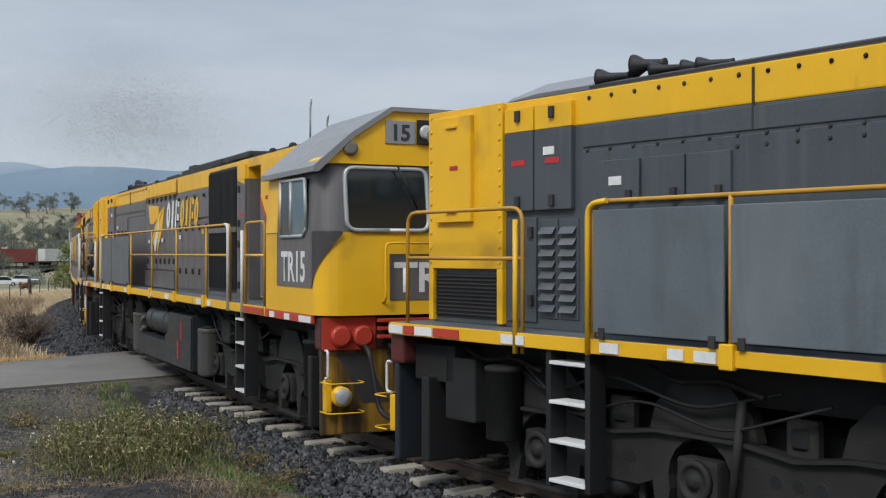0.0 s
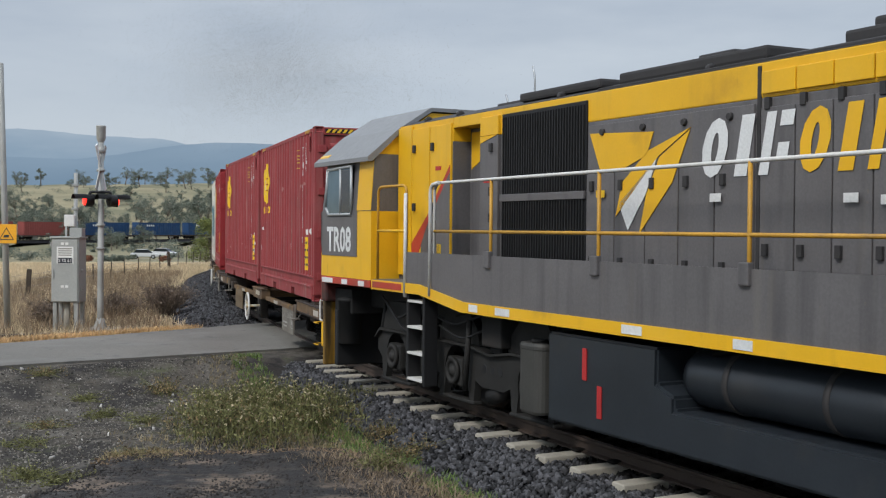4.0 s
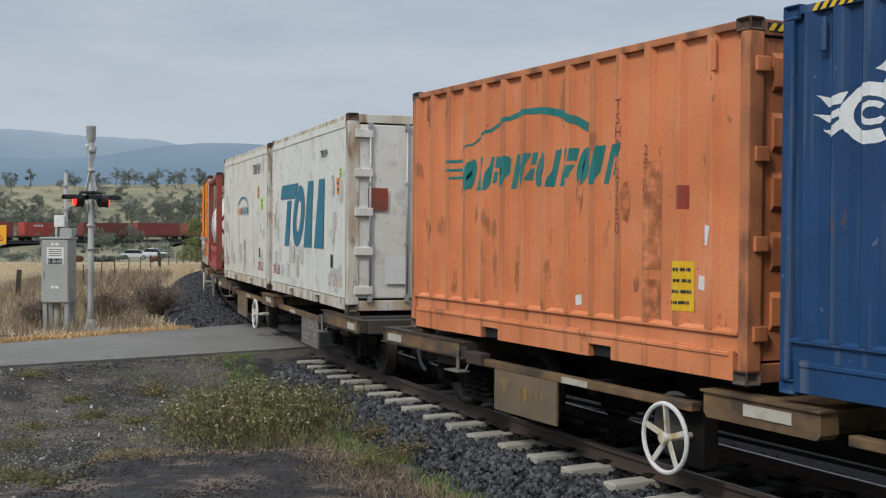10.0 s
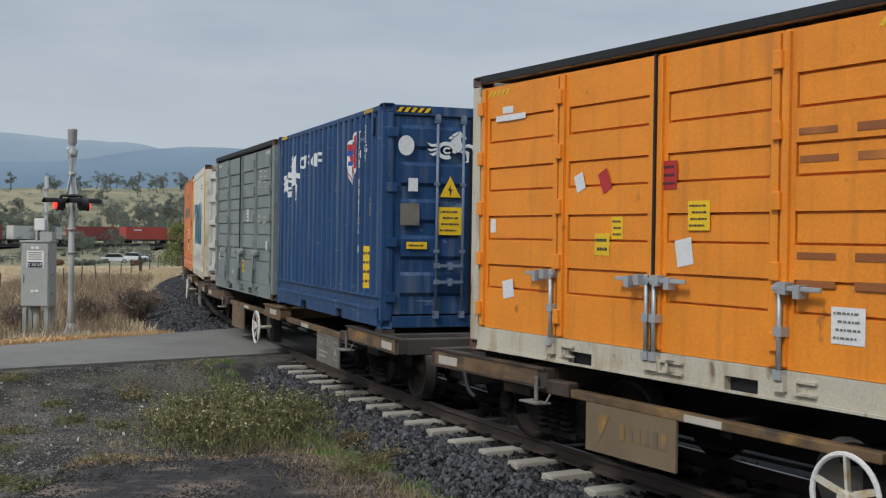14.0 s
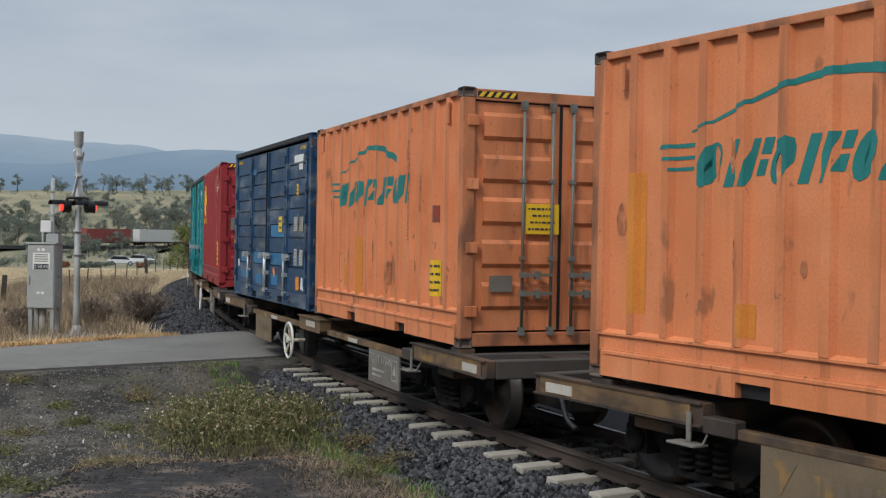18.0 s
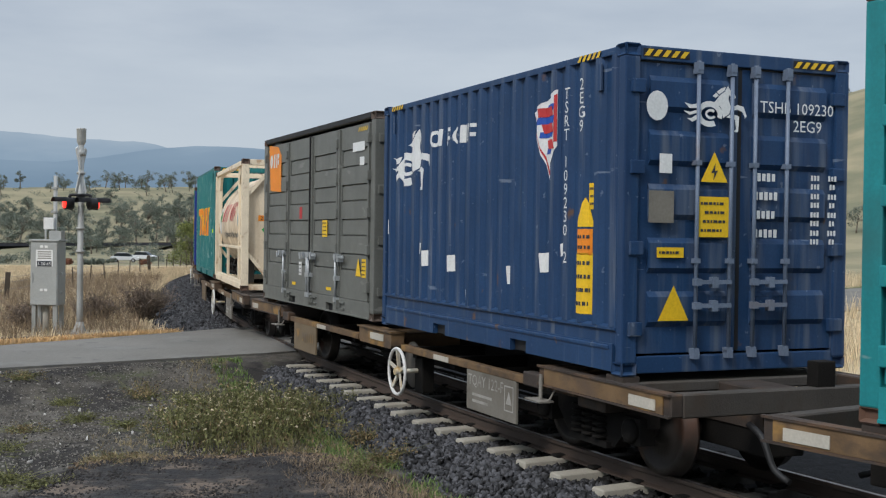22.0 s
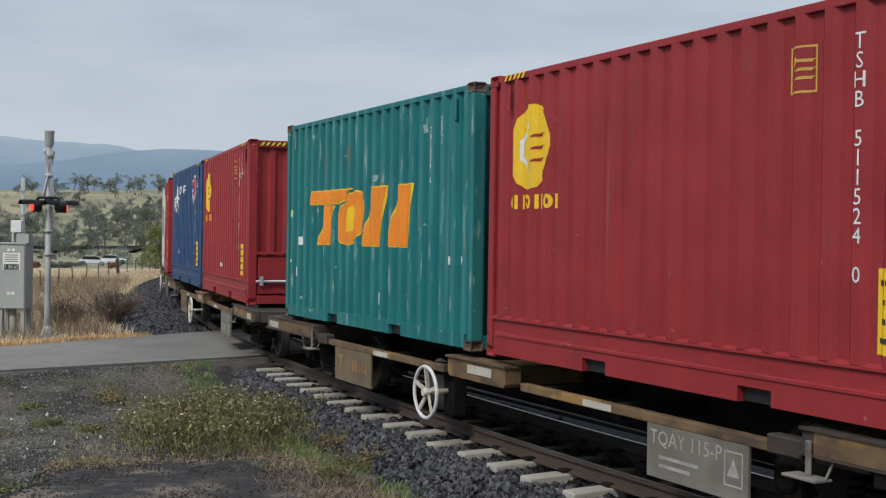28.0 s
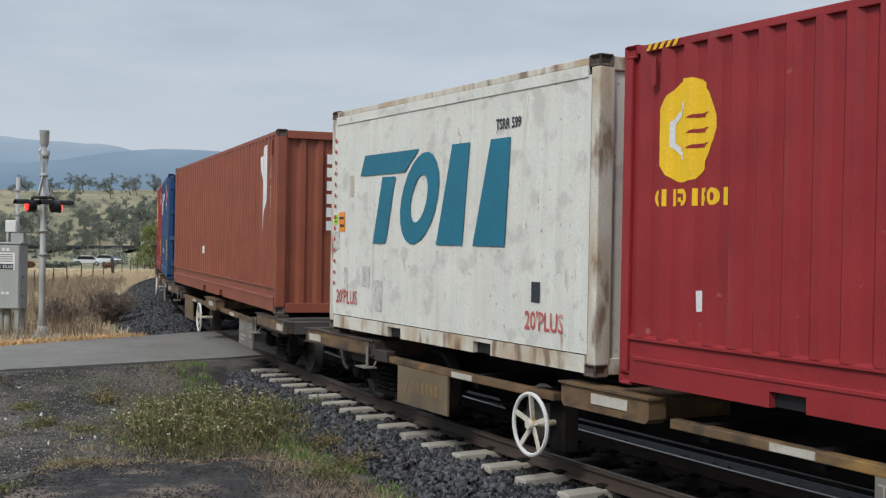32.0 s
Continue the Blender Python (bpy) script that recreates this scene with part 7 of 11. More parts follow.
def loco_bogie(parent, x):
    B, D = M["bogiegrey"], M["locounder"]
    frame_ = part("bogie", lambda: solid(-2.3, 2.3, -0.75, 0.75, 0.62, 0.90, 0.05), D, parent, "three-axle bogie", key="lbogie", at=Matrix.Translation((x, 0, 0)))
    for sy in (1, -1):
        sf_ = part("side_frame", lambda: loco_frame(sy), B, frame_, "cast bogie side frame", key="lframe%d" % sy)
        # black discs on the face paint the shade of holes that aren't cut
        for k in (-1.06, -0.875, -0.69, 0.69, 0.875, 1.06):
            part("lightening_hole", lambda: lathe(bmesh.new(), [(0, 0.055), (0.004, 0.05)], (0, sy * 1.043, 0.57), (0, sy, 0), 14), M["black"], sf_, key="lhole%d" % sy, at=Matrix.Translation((k, 0, 0)))
        for k in (-1.72, 0.0, 1.72):
            part("frame_hump", lambda: prism([(-0.52, 0.0), (0.52, 0.0), (0.46, 0.20), (0.26, 0.38), (-0.26, 0.38), (-0.46, 0.20)], sy * 0.97 - 0.05, sy * 0.97 + 0.05), B, sf_, key="hump%d" % sy, at=Matrix.Translation((k, 0, 0.81)))
        for k in (-0.86, 0.86):
            part("spring_bracket", lambda: solid(-0.13, 0.13, sy * 0.95 - 0.05, sy * 0.95 + 0.05, 0.74, 1.02, 0.02, 1), B, sf_, key="sbracket%d" % sy, at=Matrix.Translation((k, 0, 0)))
            part("rubber_block", lambda: solid(-0.07, 0.07, sy * 1.005 - 0.02, sy * 1.005 + 0.02, 0.81, 0.97, 0.02, 1), M["black"], sf_, key="rblock%d" % sy, at=Matrix.Translation((k, 0, 0)))
        for k in (-1.75, 0.0, 1.75):
            bx = part("axle_box", lambda: solid(-0.2, 0.2, sy * 1.0 - 0.08, sy * 1.0 + 0.08, 0.30, 0.64, 0.035), B, frame_, key="axlebox%d" % sy, at=Matrix.Translation((k, 0, 0)))
            part("axle_cover", lambda: lathe(bmesh.new(), [(0, 0.16), (0.035, 0.16), (0.045, 0.145), (0.045, 0.115), (0.025, 0.11), (0.025, 0.06), (0.05, 0.055), (0.055, 0.01)], (0, sy * 1.08, 0.475), (0, sy, 0), 20), B, bx, key="axcover%d" % sy)
            part("pedestal_tie", lambda: solid(-0.46, 0.46, sy * 1.0 - 0.06, sy * 1.0 + 0.06, 0.125, 0.165, 0.008, 1), B, bx, key="ptie%d" % sy)
        for k in (-0.9, 0.85):
            part("brake_cylinder", lambda: lathe(bmesh.new(), [(-0.2, 0.05), (-0.18, 0.1), (0.10, 0.1), (0.12, 0.07), (0.26, 0.03)], (0, sy * 0.93, 0.30), (0.95, 0, 0.3), 14), D, frame_, key="brakecyl%d" % sy, at=Matrix.Translation((k, 0, 0)))
            part("brake_hanger", lambda: solid(-0.03, 0.03, sy * 0.93 - 0.02, sy * 0.93 + 0.02, 0.18, 0.5, 0.01), B, frame_, key="hanger%d" % sy, at=Matrix.Translation((k * 0.75, 0, 0)))
        part("damper", lambda: rod(bmesh.new(), (0.36, sy * 1.12, 0.30), (0.46, sy * 1.12, 1.12), 0.034, 10), B, frame_, key="damper%d" % sy)
        for e in (1, -1):
            part("sand_pipe", lambda: pipe(bend([(2.2, sy * 1.0, 1.15), (2.5, sy * 0.95, 0.6), (2.35, sy * 0.6, 0.12)], 0.2), 0.026, 6), D, frame_, key="sandpipe%d" % sy, at=Matrix.Rotation(0, 4, "Z") if e > 0 else Matrix.Scale(-1, 4, (1, 0, 0)))
        part("cable", lambda: pipe(bend([(-1.9, sy * 1.12, 1.2), (-1.3, sy * 1.14, 0.82), (-0.5, sy * 1.14, 1.05), (0.3, sy * 1.14, 0.86), (1.2, sy * 1.12, 1.15)], 0.25), 0.013, 6), M["black"], frame_, key="cable%d" % sy)
        part("cable", lambda: pipe(bend([(-2.2, sy * 1.05, 1.25), (-1.6, sy * 1.1, 0.95), (-0.9, sy * 1.12, 1.22), (0.0, sy * 1.1, 1.0), (0.8, sy * 1.12, 1.2)], 0.25), 0.016, 6), M["black"], frame_, key="cableb%d" % sy)
    for k in (-1.75, 0.0, 1.75):
        part("wheelset", axle_loco, M["steel"], frame_, "worn steel wheels on an axle", key="lwheels", at=Matrix.Translation((k, 0, 0.475)))
    return frame_


def sand_bin(x, sy):
    """A box with broadly rounded upright edges."""
    w, d, r = 0.23, 0.15, 0.12
    plan = [(cx * (w - r) + r * math.cos(radians(a)), cy * (d - r) + r * math.sin(radians(a))) for cx, cy, a0 in ((1, 1, 0), (-1, 1, 90), (-1, -1, 180), (1, -1, 270)) for a in range(a0, a0 + 91, 18)]
    bm = bmesh.new()
    rings = [[bm.verts.new((x + px * k, sy * 1.14 + py * k, z)) for px, py in plan] for z, k in ((0.27, 0.93), (0.30, 1.0), (0.93, 1.0), (0.94, 1.03), (0.97, 1.03), (1.0, 0.93))]
    n = len(plan)
    for a, b in zip(rings, rings[1:]):
        for i in range(n):
            bm.faces.new((a[i], a[(i + 1) % n], b[(i + 1) % n], b[i]))
    bm.faces.new(rings[0][::-1])
    bm.faces.new(rings[-1])
    return bm


def cab_shell(x0, x1, hw, r, z0, z1, lean=0.0, inset=0.0):
    """A cab storey with round front corners; its front leans back and its sides lean in towards the top."""
    bm = bmesh.new()
    plan = [(x0, -hw)] + [(x1 - r + r * math.sin(radians(a)), -hw + r - r * math.cos(radians(a))) for a in range(0, 91, 10)]
    plan += [(x, -y) for x, y in plan[::-1]]
    rings = []
    for z, k in ((z0, 0.0), (z0 + (z1 - z0) * 0.5, 0.5), (z1, 1.0)):
        rings.append([bm.verts.new((x - lean * k * max(0.0, (x - x0) / (x1 - x0)), y * (1 - inset * k / hw), z)) for x, y in plan])
    n = len(plan)
    for a, b in zip(rings, rings[1:]):
        for i in range(n):
            fc = bm.faces.new((a[i], a[(i + 1) % n], b[(i + 1) % n], b[i]))
            fc.smooth = False
    bm.faces.new(rings[0][::-1])
    bm.faces.new(rings[-1])
    bmesh.ops.recalc_face_normals(bm, faces=bm.faces[:])
    return bm


def locomotive(number, f=1, deep_sill=False, label="yellow and grey diesel locomotive with handrails"):
    ob = thing("diesel_locomotive", label, "locomotive", "locomotives of the train")
    Y, G, U = M["locoyellow"], M["locogrey"] if number != "TR14" else M["bluegrey"], M["locounder"]
    R = M["railyellow"]
    shield_paint = M["shield"] if number != "TR14" else M["blueshield"]
    FP, HW, SW = 1.50, 0.97, 1.38  # footplate height, half widths of hood and footplate
    turned = Matrix.Rotation(0 if f > 0 else math.pi, 4, "Z")

    def put(name, bm, m, parent=ob, lab="", key=None, at=None):
        """A part in the space in which the cab is at +x."""
        if key is None:
            bm.transform(turned)
            return part(name, bm, m, parent, lab)
        return part(name, bm, m, parent, lab, key=key, at=turned @ at)

    def slab(name, x0, x1, y0, y1, z0, z1, m, bev=0.01, lab="", parent=ob):
        return put(name, solid(x0, x1, min(y0, y1), max(y0, y1), z0, z1, bev), m, parent, lab)

    def panel(name, poly, y, m, t=0.006, parent=ob, lab=""):
        return put(name, prism(poly, y - t / 2, y + t / 2), m, parent, lab)

    def end_text(body, size, y, z, x, m, bold=0.0, parent=ob):
        t = text_bm(body, size, bold=bold)
        if x > 0:
            on_end(t, y, z, x)
        else:
            t.transform(Matrix.Translation((x, y, z)) @ Matrix.Rotation(-math.pi / 2, 4, "Z") @ Matrix.Rotation(math.pi / 2, 4, "X"))
        return put("lettering", t, M[m], parent)
    short = number[-2:]
    # frame and footplate
    slab("frame", -8.0, 9.0, -0.9, 0.9, 1.05, 1.38, U, 0.03)
    slab("footplate", -8.22, 7.4, -SW + 0.01, SW - 0.01, FP - 0.05, FP, M["shield"], 0.008)
    for sy in (-1, 1):
        if deep_sill:
            panel("side_skirt", [(6.3, 1.40), (5.9, 1.40), (4.8, 1.24), (-3.8, 1.24), (-4.25, 1.40), (-5.4, 1.40), (-5.4, 1.88), (6.3, 1.88)], sy * (SW - 0.01), G, 0.02, lab="deep grey side skirt")
            panel("sill", [(7.35, FP - 0.004), (5.9, FP - 0.004), (4.75, 1.35), (-3.72, 1.35), (-4.2, FP - 0.004), (-8.22, FP - 0.004), (-8.22, 1.37), (-4.28, 1.37), (-3.8, 1.23), (4.8, 1.23), (5.9, 1.37), (7.35, 1.37)], sy * (SW + 0.006), Y, 0.016, lab="yellow sill stripe")
        else:
            slab("sill", -8.22, 7.36, sy * (SW - 0.02), sy * SW, 1.38, FP - 0.004, Y, 0.004)
        for x0, x1, m in ((-8.21, -7.98, "paper"), (-7.96, -7.80, "locored"), (-7.78, -7.50, "paper"), (-7.48, -7.10, "locored"), (-6.5, -6.2, "paper"), (-5.3, -5.1, "paper"), (-4.6, -4.45, "paper"), (-4.35, -4.15, "letter"), (-2.5, -2.3, "paper"), (0.0, 0.22, "letter"), (1.4, 1.7, "paper"), (3.7, 4.0, "letter"), (4.4, 4.6, "paper"), (6.4, 7.3, "locored")):
            drop = 0.142 if deep_sill and -3.8 < x0 < 4.9 else 0.0
            slab("sill_marking", x0, x1, sy * (SW + 0.012) - 0.003, sy * (SW + 0.012) + 0.008, 1.395 - drop, 1.475 - drop, M[m], 0.0)
    # hood
    slab("hood_lower", -8.02, 5.12, -HW, HW, FP, 3.24, G, 0.01)
    slab("hood_waist", 5.12, 5.84, -HW + 0.24, HW - 0.24, FP, 3.40, G, 0.01)
    slab("cab_end_hood", 5.84, 7.4, -HW, HW, FP, 3.24, G, 0.01)
    slab("hood_band", -8.02, 4.62, -HW, HW, 3.24, 3.53, Y, 0.015, "yellow band along the hood")
    slab("hood_top", 4.62, 5.12, -HW, HW, 3.24, 3.53, Y, 0.01)
    slab("hood_lintel", 5.12, 5.84, -HW, HW, 3.40, 3.53, Y, 0.01)
    slab("hood_top", 5.84, 7.4, -HW, HW, 3.24, 3.53, Y, 0.01)
    put("hood_roof", prism_x([(-HW, 3.53), (HW, 3.53), (0.62, 3.64), (-0.62, 3.64)], -6.9, 7.4), M["roofdark"], lab="sooty hood roof")
    for x0, x1, w, z in ((0.6, 2.7, 0.75, 3.72), (-0.9, -0.1, 0.6, 3.74), (2.95, 4.55, 0.8, 3.70), (-2.3, -1.3, 0.6, 3.71), (4.9, 5.6, 0.5, 3.70)):
        slab("roof_hatch", x0, x1, -w, w, 3.60, z, M["roofdark"], 0.03)
    for x0, x1, z in ((-0.75, -0.3, 3.83), (1.3, 1.8, 3.80)):
        slab("roof_vent", x0, x1, -0.5, 0.5, 3.70, z, M["roofdark"], 0.03)
    dome = prism_x([(-0.72, 3.53), (-0.66, 3.62), (-0.40, 3.76), (0.40, 3.76), (0.66, 3.62), (0.72, 3.53)], -7.35, -6.1)
    for v in dome.verts:
        if v.co.z > 3.6:
            v.co.x += (0.12 if v.co.z < 3.7 else 0.34) * (1 if v.co.x < -7 else -0.5)
    put("end_dome", dome, M["cabroof"] if number == "TR14" else M["roofdark"], lab="sloping end roof dome")
    for sy in (-1, 1):
        slab("roof_walk_edge", -5.9, 2.8, sy * 0.80, sy * 0.93, 3.53, 3.57, M["roofdark"], 0.01)
        for x in (-2.0, 1.2, 3.6, 5.9, 6.8):
            put("lifting_eye", lathe(bmesh.new(), [(-0.02, 0.03), (-0.015, 0.055), (0.015, 0.055), (0.02, 0.03)], (x, sy * 0.84, 3.57), (1, 0, 0), 12), M["roofdark"])
    for i, (x, y, z, r) in enumerate(((-6.1, -0.62, 3.68, 0.11), (-5.8, -0.50, 3.76, 0.13), (-5.5, -0.60, 3.68, 0.09), (-5.25, -0.5, 3.68, 0.085), (-5.0, -0.6, 3.66, 0.08))):
        put("air_horn", lathe(bmesh.new(), [(0, r * 0.8), (0.03, r * 0.75), (0.11, r * 0.4), (0.26, r * 0.3), (0.30, r * 0.36)], (x, y, z), (0.8, 0.25, 0.0), 14), M["black"], lab="black air horn")
    for x, h in ((6.2, 0.75), (6.9, 0.45)):
        put("aerial", pipe(bend([(x, -0.4, 3.55), (x, -0.4, 3.55 + h * 0.8), (x + 0.05, -0.4, 3.55 + h)], 0.1), 0.014, 6), M["galv"])
    for sy in (-1, 1):
        yy = sy * HW

        def leaf(name, x0, x1, z0, z1, m, t=0.025, lab="", parent=ob):
            return put(name, solid(x0, x1, min(yy - sy * 0.004, yy + sy * t), max(yy - sy * 0.004, yy + sy * t), z0, z1, 0.007), m, parent, lab)

        def latch(x, z, d, t=0.025):
            put("latch", lambda: solid(-0.028, 0.028, -0.018, 0.018, -0.05, 0.05, 0.006), M["roofdark"], d, key="latch", at=Matrix.Translation((x, yy + sy * (t + 0.012), z)))

        def seam(x0, x1, z0, z1):
            slab("seam", x0, x1, yy - sy * 0.004, yy + sy * 0.010, z0, z1, M["roofdark"], 0.0)
        # engine room doors, with the top of each in the yellow band
        for i in range(7):
            x = -2.34 + 0.392 * i
            d = leaf("engine_door", x, x + 0.377, 1.86, 3.16, G)
            u = leaf("upper_door", x, x + 0.377, 3.27, 3.45, Y)
            latch(x + 0.30, 3.19, d, 0.01)
            latch(x + 0.30, 2.02, d)
        leaf("hood_base", -2.34, 0.40, 1.52, 1.83, G, 0.06)
        seam(-2.40, -2.36, 1.52, 3.5)
        seam(0.41, 0.45, 1.52, 3.5)
        for i in range(5):
            x = 0.47 + 0.486 * i
            d = leaf("engine_door", x, x + 0.47, 1.56, 2.72, G)
            latch(x + 0.36, 1.86, d)
            latch(x + 0.36, 2.60, d)
        leaf("panel_door", 0.47, 2.86, 2.76, 3.20, G)
        for x in (0.75, 1.35, 1.95, 2.6):
            put("eyebolt", lambda: lathe(bmesh.new(), [(0, 0.035), (0.03, 0.03)], (0, 0, 0), (0, sy, 0), 8), M["roofdark"], key="eyebolt%d" % sy, at=Matrix.Translation((x, yy + sy * 0.025, 3.12)))
        # long grey cover plates towards the hood end, edged with bolts
        leaf("cover_plate", -5.92, -4.17, 3.05, 3.22, G, 0.012)
        leaf("cover_plate", -4.15, -2.42, 3.05, 3.22, G, 0.012)
        leaf("cover_plate", -5.92, -2.42, 1.55, 3.02, G, 0.02)
        seam(-4.17, -4.15, 3.05, 3.5)
        if not deep_sill:
            for x0, x1 in ((-5.74, -5.24), (-5.20, -4.77), (-4.75, -4.33)):
                d = leaf("small_door", x0, x1, 2.58, 2.92, G, 0.05)
                latch(x1 - 0.1, 2.62, d, 0.05)
        for i in range(14):
            for z in (3.02, 2.94):
                if z == 2.94 and (deep_sill or i < 6):
                    continue
                put("rivet", lambda: lathe(bmesh.new(), [(0, 0.02), (0.012, 0.012)], (0, 0, 0), (0, sy, 0), 6), M["roofdark"], key="rivet%d" % sy, at=Matrix.Translation((-5.85 + 0.26 * i, yy + sy * 0.02, z)))
                put("rivet", lambda: lathe(bmesh.new(), [(0, 0.02), (0.012, 0.012)], (0, 0, 0), (0, sy, 0), 6), M["roofdark"], key="rivet%d" % sy, at=Matrix.Translation((-5.85 + 0.26 * i, yy + sy * 0.004, 3.46)))
        # tall doors and louvres behind the yellow end
        if deep_sill:
            for z0, z1 in ((2.50, 3.10), (2.02, 2.47), (1.55, 1.99)):
                d = leaf("locker_door", -6.9, -6.0, z0, z1, G, 0.03)
                for k in range(5):
                    slab("vent_slot", -6.6, -6.28, yy + sy * 0.028, yy + sy * 0.034, z0 + 0.16 + 0.022 * k, z0 + 0.172 + 0.022 * k, M["black"], 0.0, parent=d)
                latch(-6.1, z1 - 0.1, d, 0.03)
            slab("band_grille", -6.25, -6.0, yy - sy * 0.004, yy + sy * 0.012, 3.30, 3.48, M["roofdark"], 0.003)
            rec = leaf("air_intake", -5.85, -5.45, 1.85, 2.72, M["black"], 0.006, "dark air intake")
            for k in range(2):
                slab("intake_fin", -5.83 + 0.2 * k, -5.68 + 0.2 * k, yy, yy + sy * 0.014, 1.9, 2.68, M["roofdark"], 0.003, parent=rec)
        else:
            for x0, x1 in ((-6.90, -6.51), (-6.49, -6.02)):
                d = leaf("tall_door", x0, x1, 2.54, 3.24, G, 0.05)
                leaf("door_top", x0, x1, 3.242, 3.46, Y, 0.05, parent=d)
                latch((x0 + x1) / 2, 3.38, d, 0.05)
                latch((x0 + x1) / 2, 2.62, d, 0.05)
                slab("notice", (x0 + x1) / 2 - 0.09, (x0 + x1) / 2 + 0.09, yy + sy * 0.049, yy + sy * 0.055, 2.94, 2.99, M["redprint"], 0.0, parent=d)
            for col in (-6.46, -6.2):
                lv = leaf("louvre_panel", col, col + 0.23, 1.60, 2.46, G, 0.012)
                for k in range(8):
                    bm = prism([(col + 0.02, 0), (col + 0.21, 0), (col + 0.21, 0.06), (col + 0.02, 0.06)], 0, 0.03)
                    for v in bm.verts:
                        v.co.y = yy + sy * (0.012 + (0.045 if v.co.z < 0.03 else 0.0) + (0.004 if v.co.y > 0.01 else 0.0))
                        v.co.z += 1.66 + 0.096 * k
                    bmesh.ops.recalc_face_normals(bm, faces=bm.faces[:])
                    put("louvre", bm, M["shield"], lv)
            d = leaf("louvre_door", -6.9, -6.5, 1.56, 2.48, G, 0.02)
            for z in (1.75, 2.35):
                latch(-6.56, z, d, 0.02)
        # radiator and cab-end panels
        rad = leaf("radiator", 2.9, 4.60, 1.58, 3.46, M["black"], 0.02, "black radiator grille")
        for i in range(32):
            put("grille_bar", lambda: solid(-0.008, 0.008, -0.012, 0.012, 1.62, 3.42), M["grille"], rad, key="rbar", at=Matrix.Translation((2.94 + 0.052 * i, yy + sy * 0.028, 0)))
        slab("grille_rail", 2.9, 4.60, yy + sy * 0.02, yy + sy * 0.05, 2.48, 2.56, G, 0.006, parent=rad)
        d = leaf("cab_end_door", 4.66, 5.08, 1.56, 3.24, G, 0.04)
        leaf("door_top", 4.66, 5.08, 3.242, 3.46, Y, 0.04, parent=d)
        for z in (1.7, 2.3, 2.6, 3.1):
            latch(4.8, z, d, 0.04)
        put("notice", solid(4.78, 4.98, min(yy + sy * 0.039, yy + sy * 0.044), max(yy + sy * 0.039, yy + sy * 0.044), 2.70, 2.75), M["redprint"], d)
        slab("recess_door", 5.2, 5.78, yy - sy * 0.245, yy - sy * 0.225, 1.56, 3.36, G, 0.006)
        cd = leaf("cab_end_door", 5.85, 6.42, 1.56, 3.46, Y, 0.03, "yellow cab-end door")
        ce = leaf("cab_end_door", 6.44, 6.95, 1.56, 3.46, Y, 0.03, "yellow cab-end door")
        leaf("cab_back_panel", 6.97, 7.38, 1.56, 3.50, Y, 0.03)
        panel("paint_sweep", [(4.68, 3.238), (5.07, 3.16), (5.07, 3.238)], yy + sy * 0.043, Y, parent=d)
        panel("paint_sweep", [(5.21, 3.14), (5.77, 2.90), (5.77, 3.35), (5.21, 3.35)], yy - sy * 0.221, Y)
        panel("paint_sweep", [(5.86, 1.58), (6.41, 1.58), (6.41, 2.30), (5.86, 2.86)], yy + sy * 0.033, G, parent=cd)
        panel("paint_sweep", [(6.45, 1.58), (6.66, 1.58), (6.66, 1.96), (6.45, 2.25)], yy + sy * 0.033, G, parent=ce)
        panel("red_sweep", [(5.86, 2.86), (6.41, 2.30), (6.41, 2.40), (5.86, 2.95)], yy + sy * 0.033, M["locored"], parent=cd)
        panel("red_sweep", [(6.45, 2.25), (6.66, 1.96), (6.94, 1.60), (6.94, 1.98), (6.45, 2.36)], yy + sy * 0.033, M["locored"], parent=ce)
        for dd, x in ((cd, 6.33), (ce, 6.86)):
            for z in (1.75, 2.45, 3.2):
                latch(x, z, dd, 0.03)
        slab("notice", 6.08, 6.2, yy + sy * 0.030, yy + sy * 0.036, 1.78, 1.98, M["yellow"], 0.0, parent=cd)
        slab("notice", 6.1, 6.25, yy + sy * 0.030, yy + sy * 0.036, 2.9, 2.95, M["redprint"], 0.0, parent=cd)
        # emblem and name as plain shapes
        ly = yy + sy * 0.031
        place = (lambda x: x) if sy < 0 else (lambda x: 0.77 - x)
        for poly, m in (([(-2.05, 3.12), (-1.02, 3.07), (-1.12, 2.86), (-1.52, 2.74), (-1.86, 2.74)], "locoyellow"), ([(-0.49, 3.07), (-0.95, 2.84), (-1.60, 2.30), (-1.50, 2.62), (-1.1, 2.9)], "locoyellow"), ([(-0.50, 3.05), (-0.74, 2.60), (-1.22, 2.14), (-1.12, 2.50), (-0.93, 2.83)], "locoyellow"), ([(-0.97, 2.82), (-1.13, 2.50), (-1.40, 2.17), (-1.55, 2.42)], "letter")):
            panel("emblem", [(place(x), z) for x, z in poly], ly, M[m], lab="emblem as plain shapes")
        for n, w, u, m in ((3, 1.10, 0.20, "letter"), (4, 1.42, 1.52, "locoyellow")):
            t = flat(word(n, w, 0.50, 0.2, 0.24))
            if sy < 0:
                on_side(t, u, 2.87, ly - 0.002)
            else:
                t.transform(Matrix.Translation((0.77 - u, ly + 0.002, 2.87)) @ Matrix.Rotation(math.pi, 4, "Z") @ Matrix.Rotation(math.pi / 2, 4, "X"))
            put("name_bar", t, M[m])
